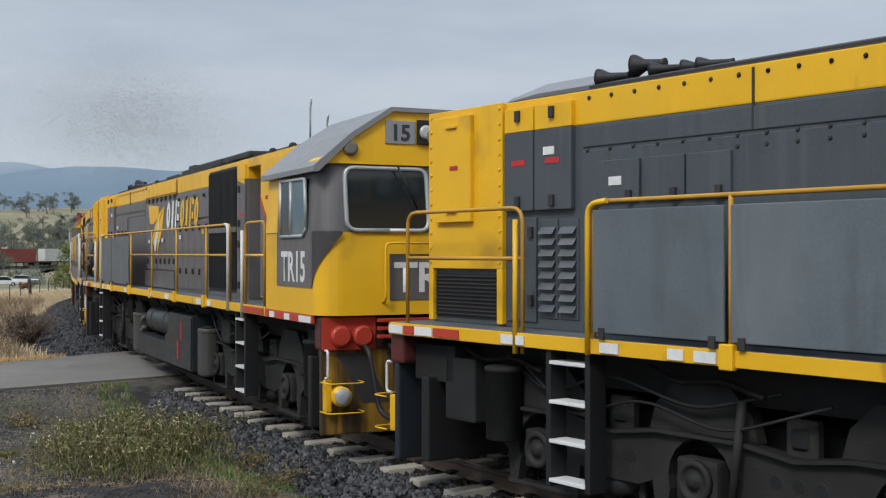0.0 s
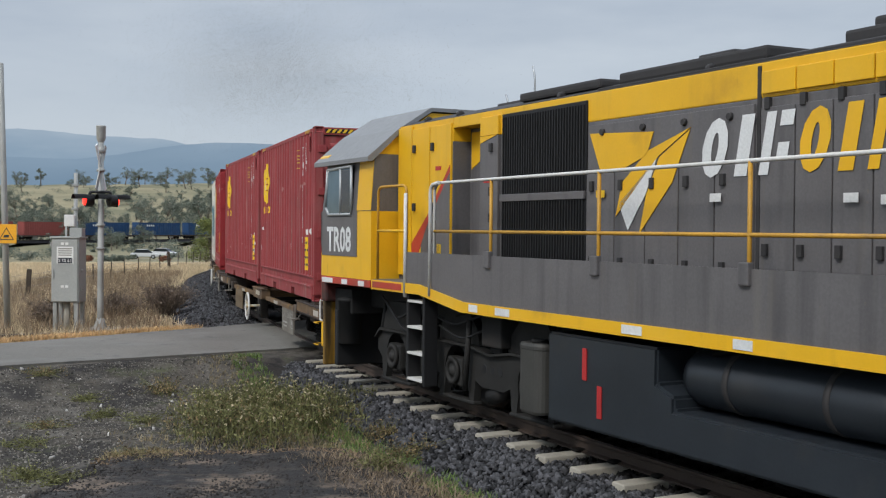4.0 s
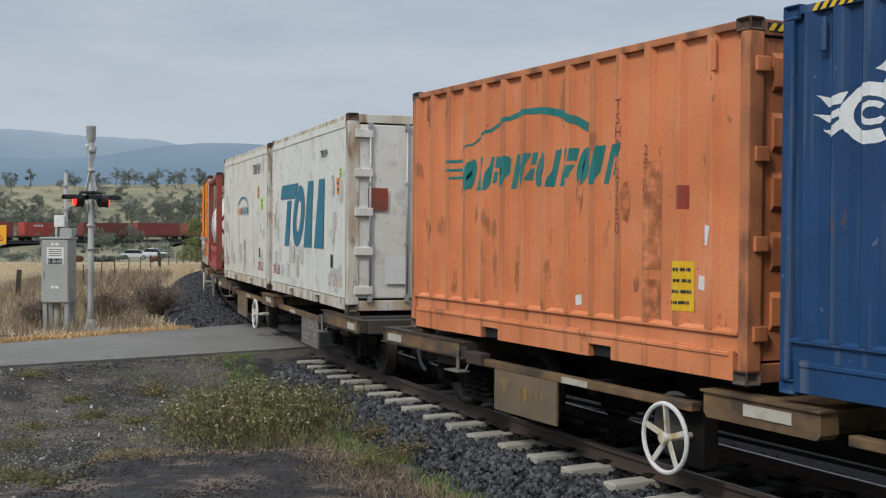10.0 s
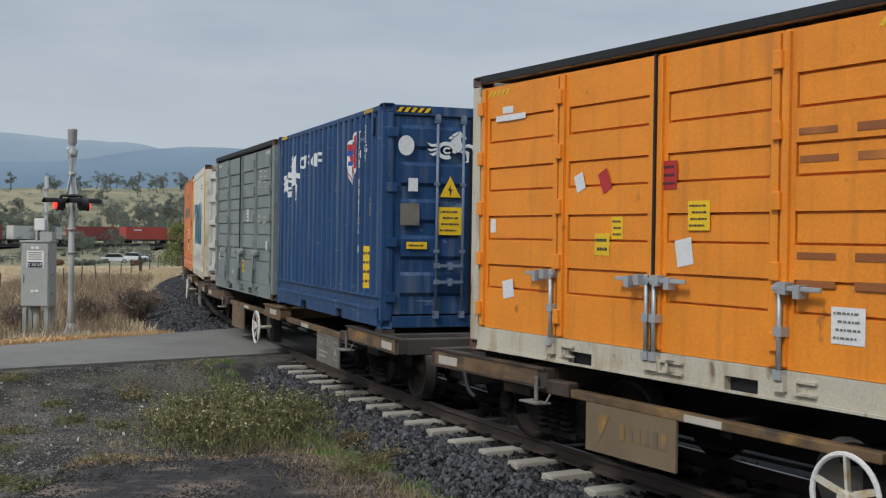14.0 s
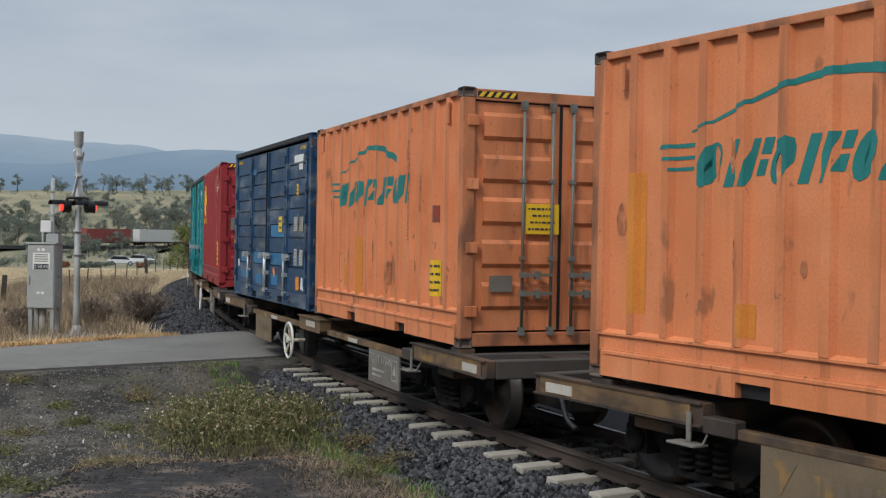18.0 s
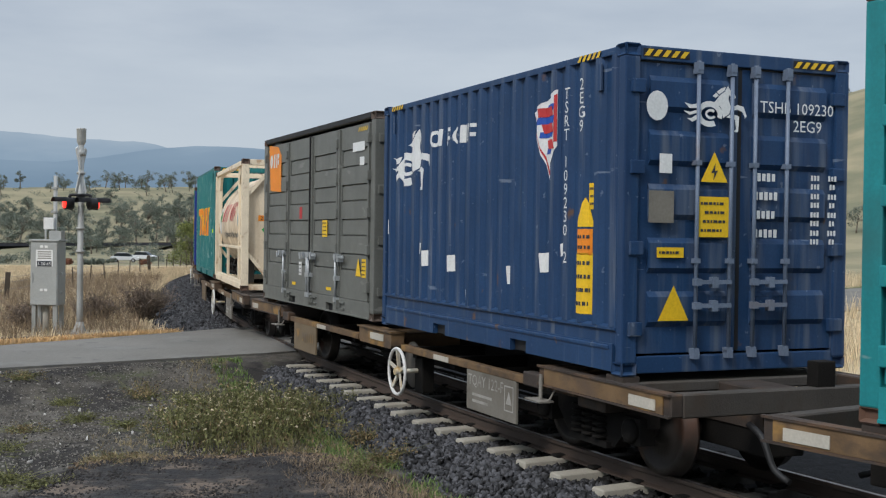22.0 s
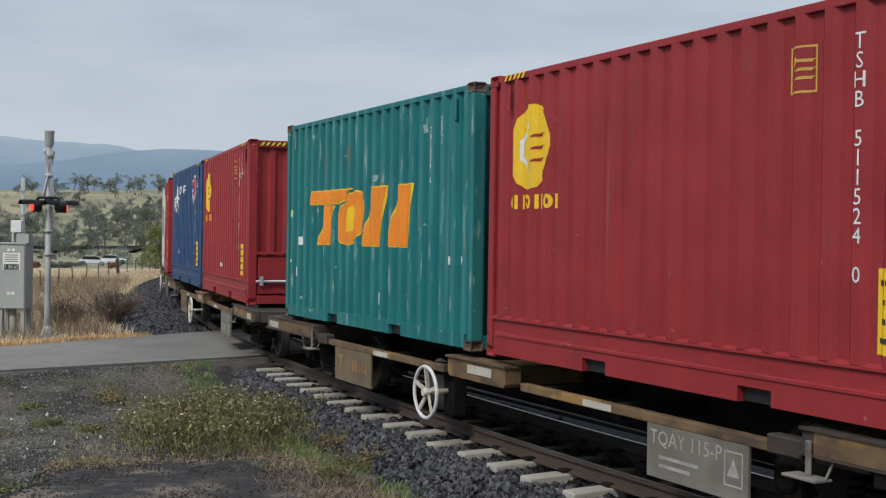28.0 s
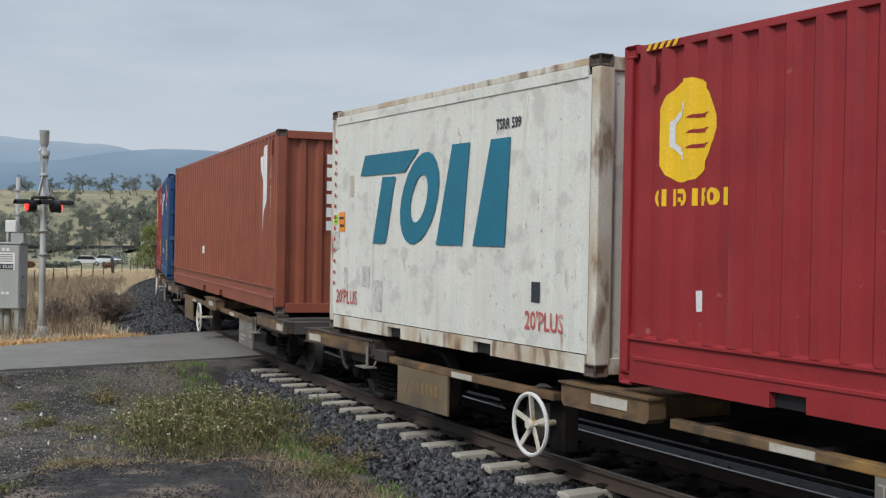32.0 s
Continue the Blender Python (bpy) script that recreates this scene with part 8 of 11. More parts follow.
        for x, z, m in ((-1.85, 2.40, "paper"), (-1.6, 2.30, "paper"), (-0.95, 2.40, "paper"), (-0.6, 2.42, "paper"), (0.9, 2.45, "paper"), (2.6, 2.52, "hazard"), (-5.5, 2.75, "paper"), (-6.3, 3.05, "paper")):
            slab("notice", x - 0.07, x + 0.07, yy + sy * 0.050, yy + sy * 0.056, z - 0.035, z + 0.035, M[m], 0.0)
        # yellow hood end
        ec = leaf("end_cabinet", -8.060, -6.93, 2.02, 3.53, Y, 0.05, "yellow hood-end cabinet")
        db = leaf("end_cabinet_door", -7.900, -7.340, 2.46, 3.46, Y, 0.10, "yellow cabinet door", parent=ec)
        for z in (2.56, 3.36):
            slab("door_pull", -7.700, -7.540, yy + sy * 0.10, yy + sy * 0.125, z - 0.012, z + 0.012, Y, 0.004, parent=db)
        slab("notice", -7.650, -7.530, yy + sy * 0.099, yy + sy * 0.105, 2.95, 2.99, M["redprint"], 0.0, parent=db)
        for k in range(11):
            for x in (-8.020, -6.97):
                put("rivet", lambda: lathe(bmesh.new(), [(0, 0.02), (0.012, 0.012)], (0, 0, 0), (0, sy, 0), 6), Y, ec, key="rivet%d" % sy, at=Matrix.Translation((x, yy + sy * 0.05, 2.08 + 0.14 * k)))
        gr = leaf("intake_grille", -7.980, -7.02, 1.56, 1.98, M["black"], 0.02, "black intake grille")
        for k in range(11):
            put("grille_bar", lambda: solid(-0.47, 0.47, -0.01, 0.01, -0.005, 0.005), M["roofdark"], gr, key="igbar", at=Matrix.Translation((-7.50, yy + sy * 0.026, 1.59 + 0.036 * k)))
        leaf("grille_frame", -8.060, -7.990, 1.52, 2.02, Y, 0.05)
        leaf("grille_frame", -7.01, -6.93, 1.52, 2.02, Y, 0.05)
        # handrails and stanchions, some painted white by the ladders
        ry = sy * (SW - 0.03)
        hr = 2.71 if deep_sill else 2.57
        W = M["wheelwhite"] if number != "TR14" else Y
        bottom = FP - 0.08
        put("handrail", pipe(bend([(5.57, ry, bottom), (5.57, ry, hr), (-5.40, ry, hr), (-5.40, ry, bottom)], 0.14), 0.018, 8), W if deep_sill else R, lab="handrail")
        put("middle_rail", rod(bmesh.new(), (5.57, ry, 2.14), (-2.0, ry, 2.14), 0.018, 8), R)
        for x in (4.19, 2.14, 0.10, -2.0, -4.05):
            st = put("stanchion", rod(bmesh.new(), (x, ry, bottom), (x, ry, hr), 0.019, 8), R)
            put("stanchion_foot", lambda: solid(-0.06, 0.06, -0.03, 0.03, -0.09, 0.09, 0.01), G if deep_sill else Y, st, key="sfoot%d" % deep_sill, at=Matrix.Translation((x, ry + sy * 0.035, 1.84 if deep_sill else FP - 0.05)))
        for x in (5.60, -5.43):
            put("end_post", pipe(bend([(x, ry + sy * 0.04, bottom - 0.05), (x, ry + sy * 0.04, hr - 0.02), (x - math.copysign(0.2, x), ry + sy * 0.03, hr)], 0.1), 0.024, 8), W, lab="white end post" if W != Y else "")
        put("end_handrail", pipe(bend([(-6.26, ry, bottom - 0.1), (-6.26, ry, hr - 0.02), *([(-7.95, ry, hr - 0.02), (-7.95, ry, FP)] if not deep_sill else [(-7.75, ry, hr - 0.02), (-8.14, sy * 1.02, hr - 0.02), (-8.14, sy * 1.02, FP)])], 0.14), 0.018, 8), R, lab="yellow handrail")
        put("end_post", rod(bmesh.new(), (-6.32, ry + sy * 0.03, bottom - 0.1), (-6.32, ry + sy * 0.03, hr - 0.12), 0.024, 8), W)
        put("end_middle_rail", rod(bmesh.new(), (-6.26, ry, 2.12), (-7.95, ry, 2.12), 0.018, 8), R)
        put("front_handrail", pipe(bend([(6.35, ry, bottom), (6.35, ry, hr), (7.24, ry, hr), (7.24, ry, FP)], 0.12), 0.018, 8), R, lab="yellow handrail")
        put("front_middle_rail", rod(bmesh.new(), (6.35, ry, 2.14), (7.24, ry, 2.14), 0.018, 8), Y)
        put("end_post", rod(bmesh.new(), (6.31, ry + sy * 0.035, bottom - 0.1), (6.31, ry + sy * 0.035, hr - 0.1), 0.024, 8), W)
        low = 1.88 if deep_sill else 1.55
        for a, b in ((-5.37, -4.08), (-4.02, -2.05)):
            sp = slab("shield_panel", a, b, ry + sy * 0.02, ry + sy * 0.045, low, hr - 0.07, shield_paint, 0.008, "grey sheet shield on the handrail")
            for x in (a + 0.1, b - 0.1):
                slab("shield_bracket", x - 0.03, x + 0.03, ry + sy * 0.04, ry + sy * 0.06, low - 0.05, low + 0.04, M["roofdark"], 0.005, parent=sp)
        # ladders
        for x0 in (5.82, -5.97):
            lad = slab("ladder", x0, x0 + 0.06, ry, ry - sy * 0.18, 0.26, 1.38, M["black"], 0.01, "side ladder with white treads")
            slab("ladder_side", x0 + 0.46, x0 + 0.52, ry, ry - sy * 0.18, 0.26, 1.38, M["black"], 0.01, parent=lad)
            for k in range(4):
                slab("tread", x0 + 0.05, x0 + 0.47, ry + sy * 0.01, ry - sy * 0.18, 0.30 + 0.32 * k, 0.33 + 0.32 * k, W if W != Y else M["letter"], 0.006, parent=lad)
        # sand boxes, equipment and pipes beside the bogies
        for x in (8.7, -6.75):
            put("sand_box", lathe(bmesh.new(), [(0, 0.15), (0.012, 0.168), (0.60, 0.168), (0.605, 0.18), (0.64, 0.18), (0.65, 0.16), (0.66, 0.05)], (x, sy * 1.14, 0.52), (0, 0, 1), 18), U, lab="grimy cylindrical sand box")
        for x in (3.50, -1.98):
            sb = put("sand_box", sand_bin(x, sy), M["fueltank"] if number == "TR14" else M["sandbox"], lab="grey round-edged sand box")
            put("filler_cap", lathe(bmesh.new(), [(0, 0.09), (0.025, 0.09), (0.035, 0.07)], (x, sy * 1.14, 1.0), (0, 0, 1), 14), U, sb)
        for z in (0.72, 0.92):
            put("drain_valve", lathe(bmesh.new(), [(-0.05, 0.03), (-0.05, 0.05), (0.03, 0.06), (0.07, 0.035), (0.12, 0.03)], (-1.58, sy * 1.16, z), (0.5, sy * 0.6, -0.2), 10), M["guard"], lab="dusty drain valve")
        slab("equipment_box", -7.55, -7.1, sy * 0.9, sy * 1.2, 0.62, 1.2, U, 0.02)
        slab("battery_box", 4.3, 4.75, sy * 0.9, sy * 1.15, 0.85, 1.25, U, 0.02)
        for k in range(6):
            put("pipe_run", lambda: pipe(bend([(0, 0, 0), (0.3, 0.02 * sy, -0.1), (0.7, 0.0, -0.05), (1.1, 0.03 * sy, -0.14)], 0.1), 0.024, 6), M["under"], key="piperun%d" % sy, at=Matrix.Translation((-7.3 + 2.3 * k, sy * 1.15, 1.30)))
        for x in (-2.55, -2.7, -2.85):
            put("brake_pipe", pipe(bend([(x, sy * 1.2, 1.34), (x, sy * 1.24, 0.95), (x + 0.15, sy * 1.15, 0.72)], 0.12), 0.03, 8), M["under"])
    # fuel tank, with the air reservoir along its shelf
    tk = prism([(-1.45, 0.28), (3.05, 0.28), (3.05, 1.16), (1.29, 1.16), (1.29, 0.84), (1.05, 0.76), (1.05, 0.64), (-1.45, 0.64)], -1.32, 1.32)
    bmesh.ops.bevel(tk, geom=tk.edges[:], offset=0.025, segments=2, affect="EDGES")
    put("fuel_tank", tk, M["fueltank"], lab="black fuel tank")
    for sy in (-1, 1):
        rs = put("air_reservoir", lathe(bmesh.new(), [(-1.18, 0.06), (-1.15, 0.2), (-1.02, 0.26), (1.02, 0.26), (1.15, 0.2), (1.18, 0.06)], (-0.05, sy * 0.98, 0.93), (1, 0, 0), 24), M["fueltank"], lab="black air reservoir")
        for x in (-0.6, 0.5):
            put("strap", lathe(bmesh.new(), [(-0.03, 0.262), (-0.03, 0.268), (0.03, 0.268), (0.03, 0.262)], (x, sy * 0.98, 0.93), (1, 0, 0), 24), M["roofdark"], rs)
        slab("sight_glass", 2.35, 2.42, sy * 1.322, sy * 1.332, 0.75, 1.05, M["redprint"], 0.0)
        slab("sight_glass", 2.1, 2.17, sy * 1.322, sy * 1.332, 0.42, 0.72, M["redprint"], 0.0)
    slab("tank_core", -1.35, 1.5, -0.7, 0.7, 0.6, 1.25, U, 0.02)
    for x in (5.55, -4.6):
        loco_bogie(ob, f * x)
    # cab: yellow nose, grey window band that wraps the corners, sloping grey roof
    nose = put("cab_nose", cab_shell(7.40, 9.45, SW, 0.26, FP - 0.02, 2.40, 0.03), Y, lab="rounded yellow cab nose")
    band = put("cab_band", cab_shell(7.40, 9.42, SW, 0.26, 2.40, 3.16, 0.10, 0.05), G, lab="grey cab window band")
    fas = [(-SW, 3.16), (-SW + 0.02, 3.20), (-0.95, 3.46), (-0.5, 3.76), (0.5, 3.76), (0.95, 3.46), (SW - 0.02, 3.20), (SW, 3.16)]
    put("cab_fascia", prism_x(fas, 9.02, 9.36), Y, lab="yellow lamp fascia")
    rf = put("cab_roof", prism_x([(-SW - 0.06, 3.06), (-SW - 0.06, 3.12), (-1.0, 3.50), (-0.52, 3.81), (0.52, 3.81), (1.0, 3.50), (SW + 0.06, 3.12), (SW + 0.06, 3.06), (SW, 3.06), (0.97, 3.45), (0.5, 3.76), (-0.5, 3.76), (-0.97, 3.45), (-SW, 3.06)], 7.38, 9.40), M["cabroof"], lab="pale grey sloping cab roof")
    put("cab_roof_infill", prism_x([(-SW + 0.01, 3.12), (-0.95, 3.44), (-0.5, 3.74), (0.5, 3.74), (0.95, 3.44), (SW - 0.01, 3.12)], 7.41, 9.0), Y)
    for sy in (-1, 1):
        y1 = sy * (SW + 0.004)
        panel("grey_panel", [(7.88, 1.78), (9.19, 1.78), (9.19, 2.41), (7.88, 2.41)], y1, G, 0.008, nose, "grey cab side panel")
        cp = bmesh.new()
        pair = []
        for a in range(0, 91, 10):
            k = radians(a)
            x, y = 9.19 + 0.266 * math.sin(k), sy * (SW - 0.26 + 0.266 * math.cos(k))
            pair.append((cp.verts.new((x, y, 1.78 + 0.60 * (a / 90) ** 0.75)), cp.verts.new((x, y, 2.41))))
        for p0, p1 in zip(pair, pair[1:]):
            cp.faces.new((p0[0], p1[0], p1[1], p0[1]))
        bmesh.ops.solidify(cp, geom=cp.faces[:], thickness=0.003)
        put("grey_corner", cp, G, nose)
        bs = prism([(7.41, 2.41), (7.88, 2.41), (7.88, 3.10), (7.41, 3.10)], y1 - 0.005, y1 + 0.005)
        for v in bs.verts:
            v.co.y -= sy * 0.05 * (v.co.z - 2.40) / 0.76
        put("yellow_corner", bs, Y, band)
        wn_ = prism([(8.06, 2.36), (8.92, 2.36), (9.02, 2.46), (8.97, 3.0), (8.06, 3.02)], y1 + sy * 0.006 - 0.004, y1 + sy * 0.006 + 0.004)
        w = put("side_window", wn_, M["sideglass"], band, "dark sliding side window")
        for a, b in (((8.06, 2.36), (8.92, 2.36)), ((8.92, 2.36), (9.02, 2.46)), ((9.02, 2.46), (8.97, 3.0)), ((8.97, 3.0), (8.06, 3.02)), ((8.06, 3.02), (8.06, 2.36)), ((8.46, 2.36), (8.46, 3.0))):
            put("window_frame", rod(bmesh.new(), (a[0], y1 + sy * 0.012, a[1]), (b[0], y1 + sy * 0.012, b[1]), 0.022, 6), M["galv"], w)
        put("window_shade", solid(8.09, 8.43, min(y1 + sy * 0.009, y1 + sy * 0.016), max(y1 + sy * 0.009, y1 + sy * 0.016), 2.39, 2.98), M["shadeglass"], w)
        t = text_bm(number, 0.48, bold=0.012)
        t.transform(Matrix.Diagonal((0.86, 1, 1, 1)))
        if sy < 0:
            on_side(t, 8.53, 1.85, y1 - 0.008)
        else:
            t.transform(Matrix.Translation((8.53, y1 + 0.008, 1.85)) @ Matrix.Rotation(math.pi, 4, "Z") @ Matrix.Rotation(math.pi / 2, 4, "X"))
        put("fleet_number", t, M["letter"], nose)
        slab("cab_sill", 7.40, 9.2, sy * (SW - 0.03), sy * (SW + 0.012), 1.38, FP - 0.024, M["locored"], 0.01, "red cab sill")
        for x0 in (7.6, 8.2, 8.75):
            slab("sill_marking", x0, x0 + (0.2 if x0 < 8.5 else 0.42), sy * (SW + 0.010), sy * (SW + 0.018), 1.39, 1.46, M["paper"], 0.0)
        # one windscreen each side of the middle post
        a0, a1 = sorted((sy * 0.07, sy * 1.06))

        def lean(bm, out=0.0):
            for v in bm.verts:
                v.co.x += -0.10 * (v.co.z - 2.40) / 0.76 + out
            return bm
        round_pts = bend([(0, a0 + 0.5, 2.42), (0, a1, 2.42), (0, a1, 3.12), (0, a0, 3.12), (0, a0, 2.42), (0, a0 + 0.5, 2.42)], 0.12)
        scr = put("windscreen", lean(prism_x([(p.y, p.z) for p in round_pts[1:-1]], 9.405, 9.428)), M["cabglass"], band, "dark windscreen")
        put("window_rubber", lean(pipe([(9.43, p.y, p.z) for p in round_pts], 0.028, 6)), M["galv"], scr, "pale window surround")
        put("wiper", rod(bmesh.new(), (9.42, sy * 0.45, 3.14), (9.45, sy * 0.22, 2.66), 0.013, 5), M["black"], scr)
        put("marker_lamp", lathe(bmesh.new(), [(0, 0.085), (0.03, 0.085), (0.04, 0.05)], (9.36, sy * 1.0, 3.33), (1, 0, 0), 16), M["board"])
        nb = slab("number_board", 9.36, 9.375, sy * 0.58, sy * 0.22, 3.40, 3.66, M["numberboard"], 0.004)
        end_text(short, 0.25, sy * 0.40, 3.44, 9.379, "print", 0.008, nb)
        # lamp pocket in the headstock
        slab("lamp_pocket", 9.362, 9.376, min(sy * 0.70, sy * 1.33), max(sy * 0.70, sy * 1.33), 1.10, 1.46, M["locored"], 0.004, "red lamp pocket")
        for y in (1.12, 0.86):
            put("lamp_boss", lathe(bmesh.new(), [(0, 0.12), (0.06, 0.12), (0.08, 0.09)], (9.36, sy * y, 1.25), (1, 0, 0), 16), M["locored"])
        put("nose_rail", pipe(bend([(9.44, sy * 0.64, 1.62), (9.53, sy * 0.64, 1.66), (9.53, sy * 0.64, 2.28), (9.53, sy * 0.02, 2.28)], 0.06), 0.016, 6), Y, lab="yellow grab rail")
    lb = slab("lamp_box", 9.36, 9.40, -0.2, 0.2, 3.40, 3.68, M["black"], 0.01)
    for y in (-0.1, 0.1):
        put("headlamp", lathe(bmesh.new(), [(0, 0.08), (0.02, 0.08), (0.03, 0.05)], (9.40, y, 3.54), (1, 0, 0), 18), M["headlight"], lb)
    nb = slab("nose_board", 9.432, 9.452, -0.56, 0.56, 1.64, 2.16, G, 0.004)
    end_text(number, 0.46, 0, 1.74, 9.456, "letter", 0.012, nb)
    for k in range(3):
        slab("nose_step", 9.40, 9.47, -0.7, 0.7, 1.22 + 0.09 * k, 1.26 + 0.09 * k, M["locored"], 0.008)
    # hood end: lamp housing, boards, lettering, grille
    slab("hood_end", -8.100, -8.020, -HW + 0.02, HW - 0.02, 1.52, 3.52, Y, 0.01)
    brow = slab("end_lamp_housing", -8.220, -8.100, -HW + 0.06, HW - 0.06, 3.18, 3.50, Y, 0.02)
    gl = slab("hood_end_grille", -8.120, -8.095, -0.78, 0.78, 1.54, 1.94, M["black"], 0.006, "black end grille")
    for k in range(10):
        slab("grille_bar", -8.132, -8.120, -0.77, 0.77, 1.57 + 0.036 * k, 1.58 + 0.036 * k, M["roofdark"], 0.0, parent=gl)
    lb = slab("lamp_box", -8.245, -8.220, -0.34, 0.34, 3.20, 3.47, M["black"], 0.01)
    for y in (-0.18, 0.18):
        put("headlamp", lathe(bmesh.new(), [(0, 0.10), (0.04, 0.10), (0.05, 0.07)], (-8.245, y, 3.335), (-1, 0, 0), 18), M["headlight"], lb)
    for sy in (-1, 1):
        nb = slab("number_board", -8.235, -8.220, sy * 0.38, sy * 0.70, 3.22, 3.46, M["numberboard"], 0.004)
        end_text(short, 0.23, sy * 0.54, 3.26, -8.239, "print", 0.008, nb)
        put("marker_lamp", lathe(bmesh.new(), [(0, 0.09), (0.03, 0.09), (0.04, 0.05)], (-8.220, sy * 0.82, 3.335), (-1, 0, 0), 16), M["board"])
        slab("end_post_panel", -8.140, -8.100, sy * 0.80, sy * 0.94, 1.52, 3.18, Y, 0.01)
    nb = slab("end_name_board", -8.120, -8.100, -0.56, 0.56, 2.05, 2.50, G, 0.004)
    end_text(number, 0.46, 0, 2.12, -8.124, "letter", 0.012, nb)
    # headstocks, pilots, lamps and hoses at both ends
    for xe, e in ((9.40, 1), (-8.30, -1)):
        def across(name, d0, d1, y0, y1, z0, z1, m, bev=0.01, lab="", parent=ob):
            return slab(name, min(xe - e * d0, xe - e * d1), max(xe - e * d0, xe - e * d1), y0, y1, z0, z1, m, bev, lab, parent)
        dark = number == "TR14" and e < 0 or number == "TR15" and e < 0
        hs = across("headstock", 0.04, 0.26, -1.34, 1.34, 1.10, 1.46, M["headstock"], 0.03, "grimy red headstock")
        if e < 0:
            for sy in (-1, 1):
                put("hose_flap", lathe(bmesh.new(), [(0, 0.085), (0.02, 0.085), (0.025, 0.07)], (xe + 0.02, sy * 1.10, 1.34), (e, 0, 0.55), 16), M["locored"], hs)
                slab("red_patch", xe + 0.036, xe + 0.046, min(sy * 0.48, sy * 0.80), max(sy * 0.48, sy * 0.80), 1.12, 1.42, M["locored"], 0.004, "bright red patch", hs)
            for z in (1.20, 1.32):
                slab("headstock_ledge", xe + 0.02, xe + 0.05, -0.42, 0.42, z, z + 0.025, M["headstock"], 0.004, "", hs)
        pilot = across("pilot", 0.08, 0.16, -1.32, 1.32, 0.16, 1.10, M["fueltank"] if dark else M["pilot"], 0.02, "black pilot plate" if dark else "oily yellow pilot plate with black chevrons")
        if not dark:
            for y in (-0.95, -0.35, 0.35, 0.95):
                k = -0.32 if y > 0 else 0.32
                q = prism_x([(y - 0.2, 1.06), (y + 0.12, 1.06), (y + 0.12 + k, 0.5), (y - 0.2 + k, 0.5)], min(xe - e * 0.08, xe - e * 0.075), max(xe - e * 0.08, xe - e * 0.075))
                put("chevron", q, M["roofdark"], pilot)
        for y in (-1.14, 1.14):
            lamp = put("ditch_light", lathe(bmesh.new(), [(-0.1, 0.06), (-0.06, 0.11), (0.05, 0.11), (0.06, 0.09)], (xe + e * 0.06, y, 0.60), (e, 0, 0), 18), Y, lab="yellow ditch light")
            put("lamp_glass", lathe(bmesh.new(), [(0, 0.095), (0.015, 0.085), (0.02, 0.03)], (xe + e * 0.122, y, 0.60), (e, 0, 0), 16), M["headlight"], lamp)
            across("lamp_bracket", -0.02, 0.08, y + (0.09 if y > 0 else -0.17), y + (0.17 if y > 0 else -0.09), 0.42, 0.78, Y, 0.02, parent=lamp)
            for z in (0.44, 0.76):
                put("lamp_guard", pipe(bend([(xe, y - 0.22, z), (xe + e * 0.26, y - 0.22, z), (xe + e * 0.26, y + 0.22, z), (xe, y + 0.22, z)], 0.1), 0.008, 6), Y, lamp)
            put("grab_handle", pipe(bend([(xe, y * 1.14, 0.80), (xe + e * 0.08, y * 1.14, 0.80), (xe + e * 0.08, y * 1.14, 1.10), (xe, y * 1.14, 1.10)], 0.04), 0.016, 6), M["wheelwhite"])
        put("coupler", coupler, U, key="coupler", at=Matrix.Translation((xe - e * 0.02, 0, 0.66)) @ Matrix.Rotation(0 if e > 0 else math.pi, 4, "Z"))
        across("buffer_beam_plate", 0.26, 0.9, -1.2, 1.2, 0.95, 1.3, U, 0.02)
        for k, y in enumerate((-0.85, -0.55, -0.4, 0.4, 0.6, 0.85)):
            low = 0.42 - 0.03 * k
            hose = [(xe - e * 0.05, y, 1.16), (xe + e * 0.16, y, 1.10), (xe + e * 0.26, y * 0.9, low), (xe + e * 0.52, y * 0.8, low - 0.06), (xe + e * 0.62, y * 0.8, low + 0.16)]
            if deep_sill and e < 0 and k == 5:
                hose = [(xe - e * 0.05, 0.98, 1.26), (xe + e * 0.14, 0.95, 1.20), (xe + e * 0.22, 0.80, 0.9), (xe + e * 0.30, 0.66, 0.28), (xe + e * 0.42, 0.40, 0.12), (xe + e * 0.5, 0.2, 0.35)]
            put("hose", pipe(bend(hose, 0.2), 0.028, 8), M["tanhose"] if deep_sill and e < 0 and k == 5 else M["black"])
        across("end_plate", 0.5, 0.62, -1.3, 1.3, 0.2, 1.0, M["black"], 0.02)
    slx = (6.15, -HW - 0.04, 1.72) if not deep_sill else (-5.9, HW + 0.04, 1.74)
    put("step_lamp", lathe(bmesh.new(), [(0, 0.03), (0.02, 0.025)], slx, (0, -1 if not deep_sill else 1, 0), 12), M["markerlit"], lab="lit amber step lamp")
    return ob


for number, f, behind, deep in (("TR14", 1, -53.95, False), ("TR15", 1, -35.05, False), ("TR08", -1, -17.32, True)):
    lc = locomotive(number, f, deep, "yellow and grey diesel locomotive, cab leading" if f > 0 else "yellow and grey diesel locomotive, hood end leading")
    TRAIN.append((lc, behind, 5.1, 0.0, 0.0))
    lc.matrix_world = ride(FIRST[0] + behind)


# ---- ground, road and line ----
TX, TY = TRACK_X[::4], TRACK_Y[::4]
TS = TRACK_S[::4]


def track_gap(x, y):
    """Distance to the line, and the place along it, for arrays of x and y."""
    d, s = np.full(x.shape, 1e9), np.zeros(x.shape)
    for tx, ty, ts in zip(TX, TY, TS):
        q = (x - tx) ** 2 + (y - ty) ** 2
        m = q < d
        d[m], s[m] = q[m], ts
    return np.sqrt(d), s


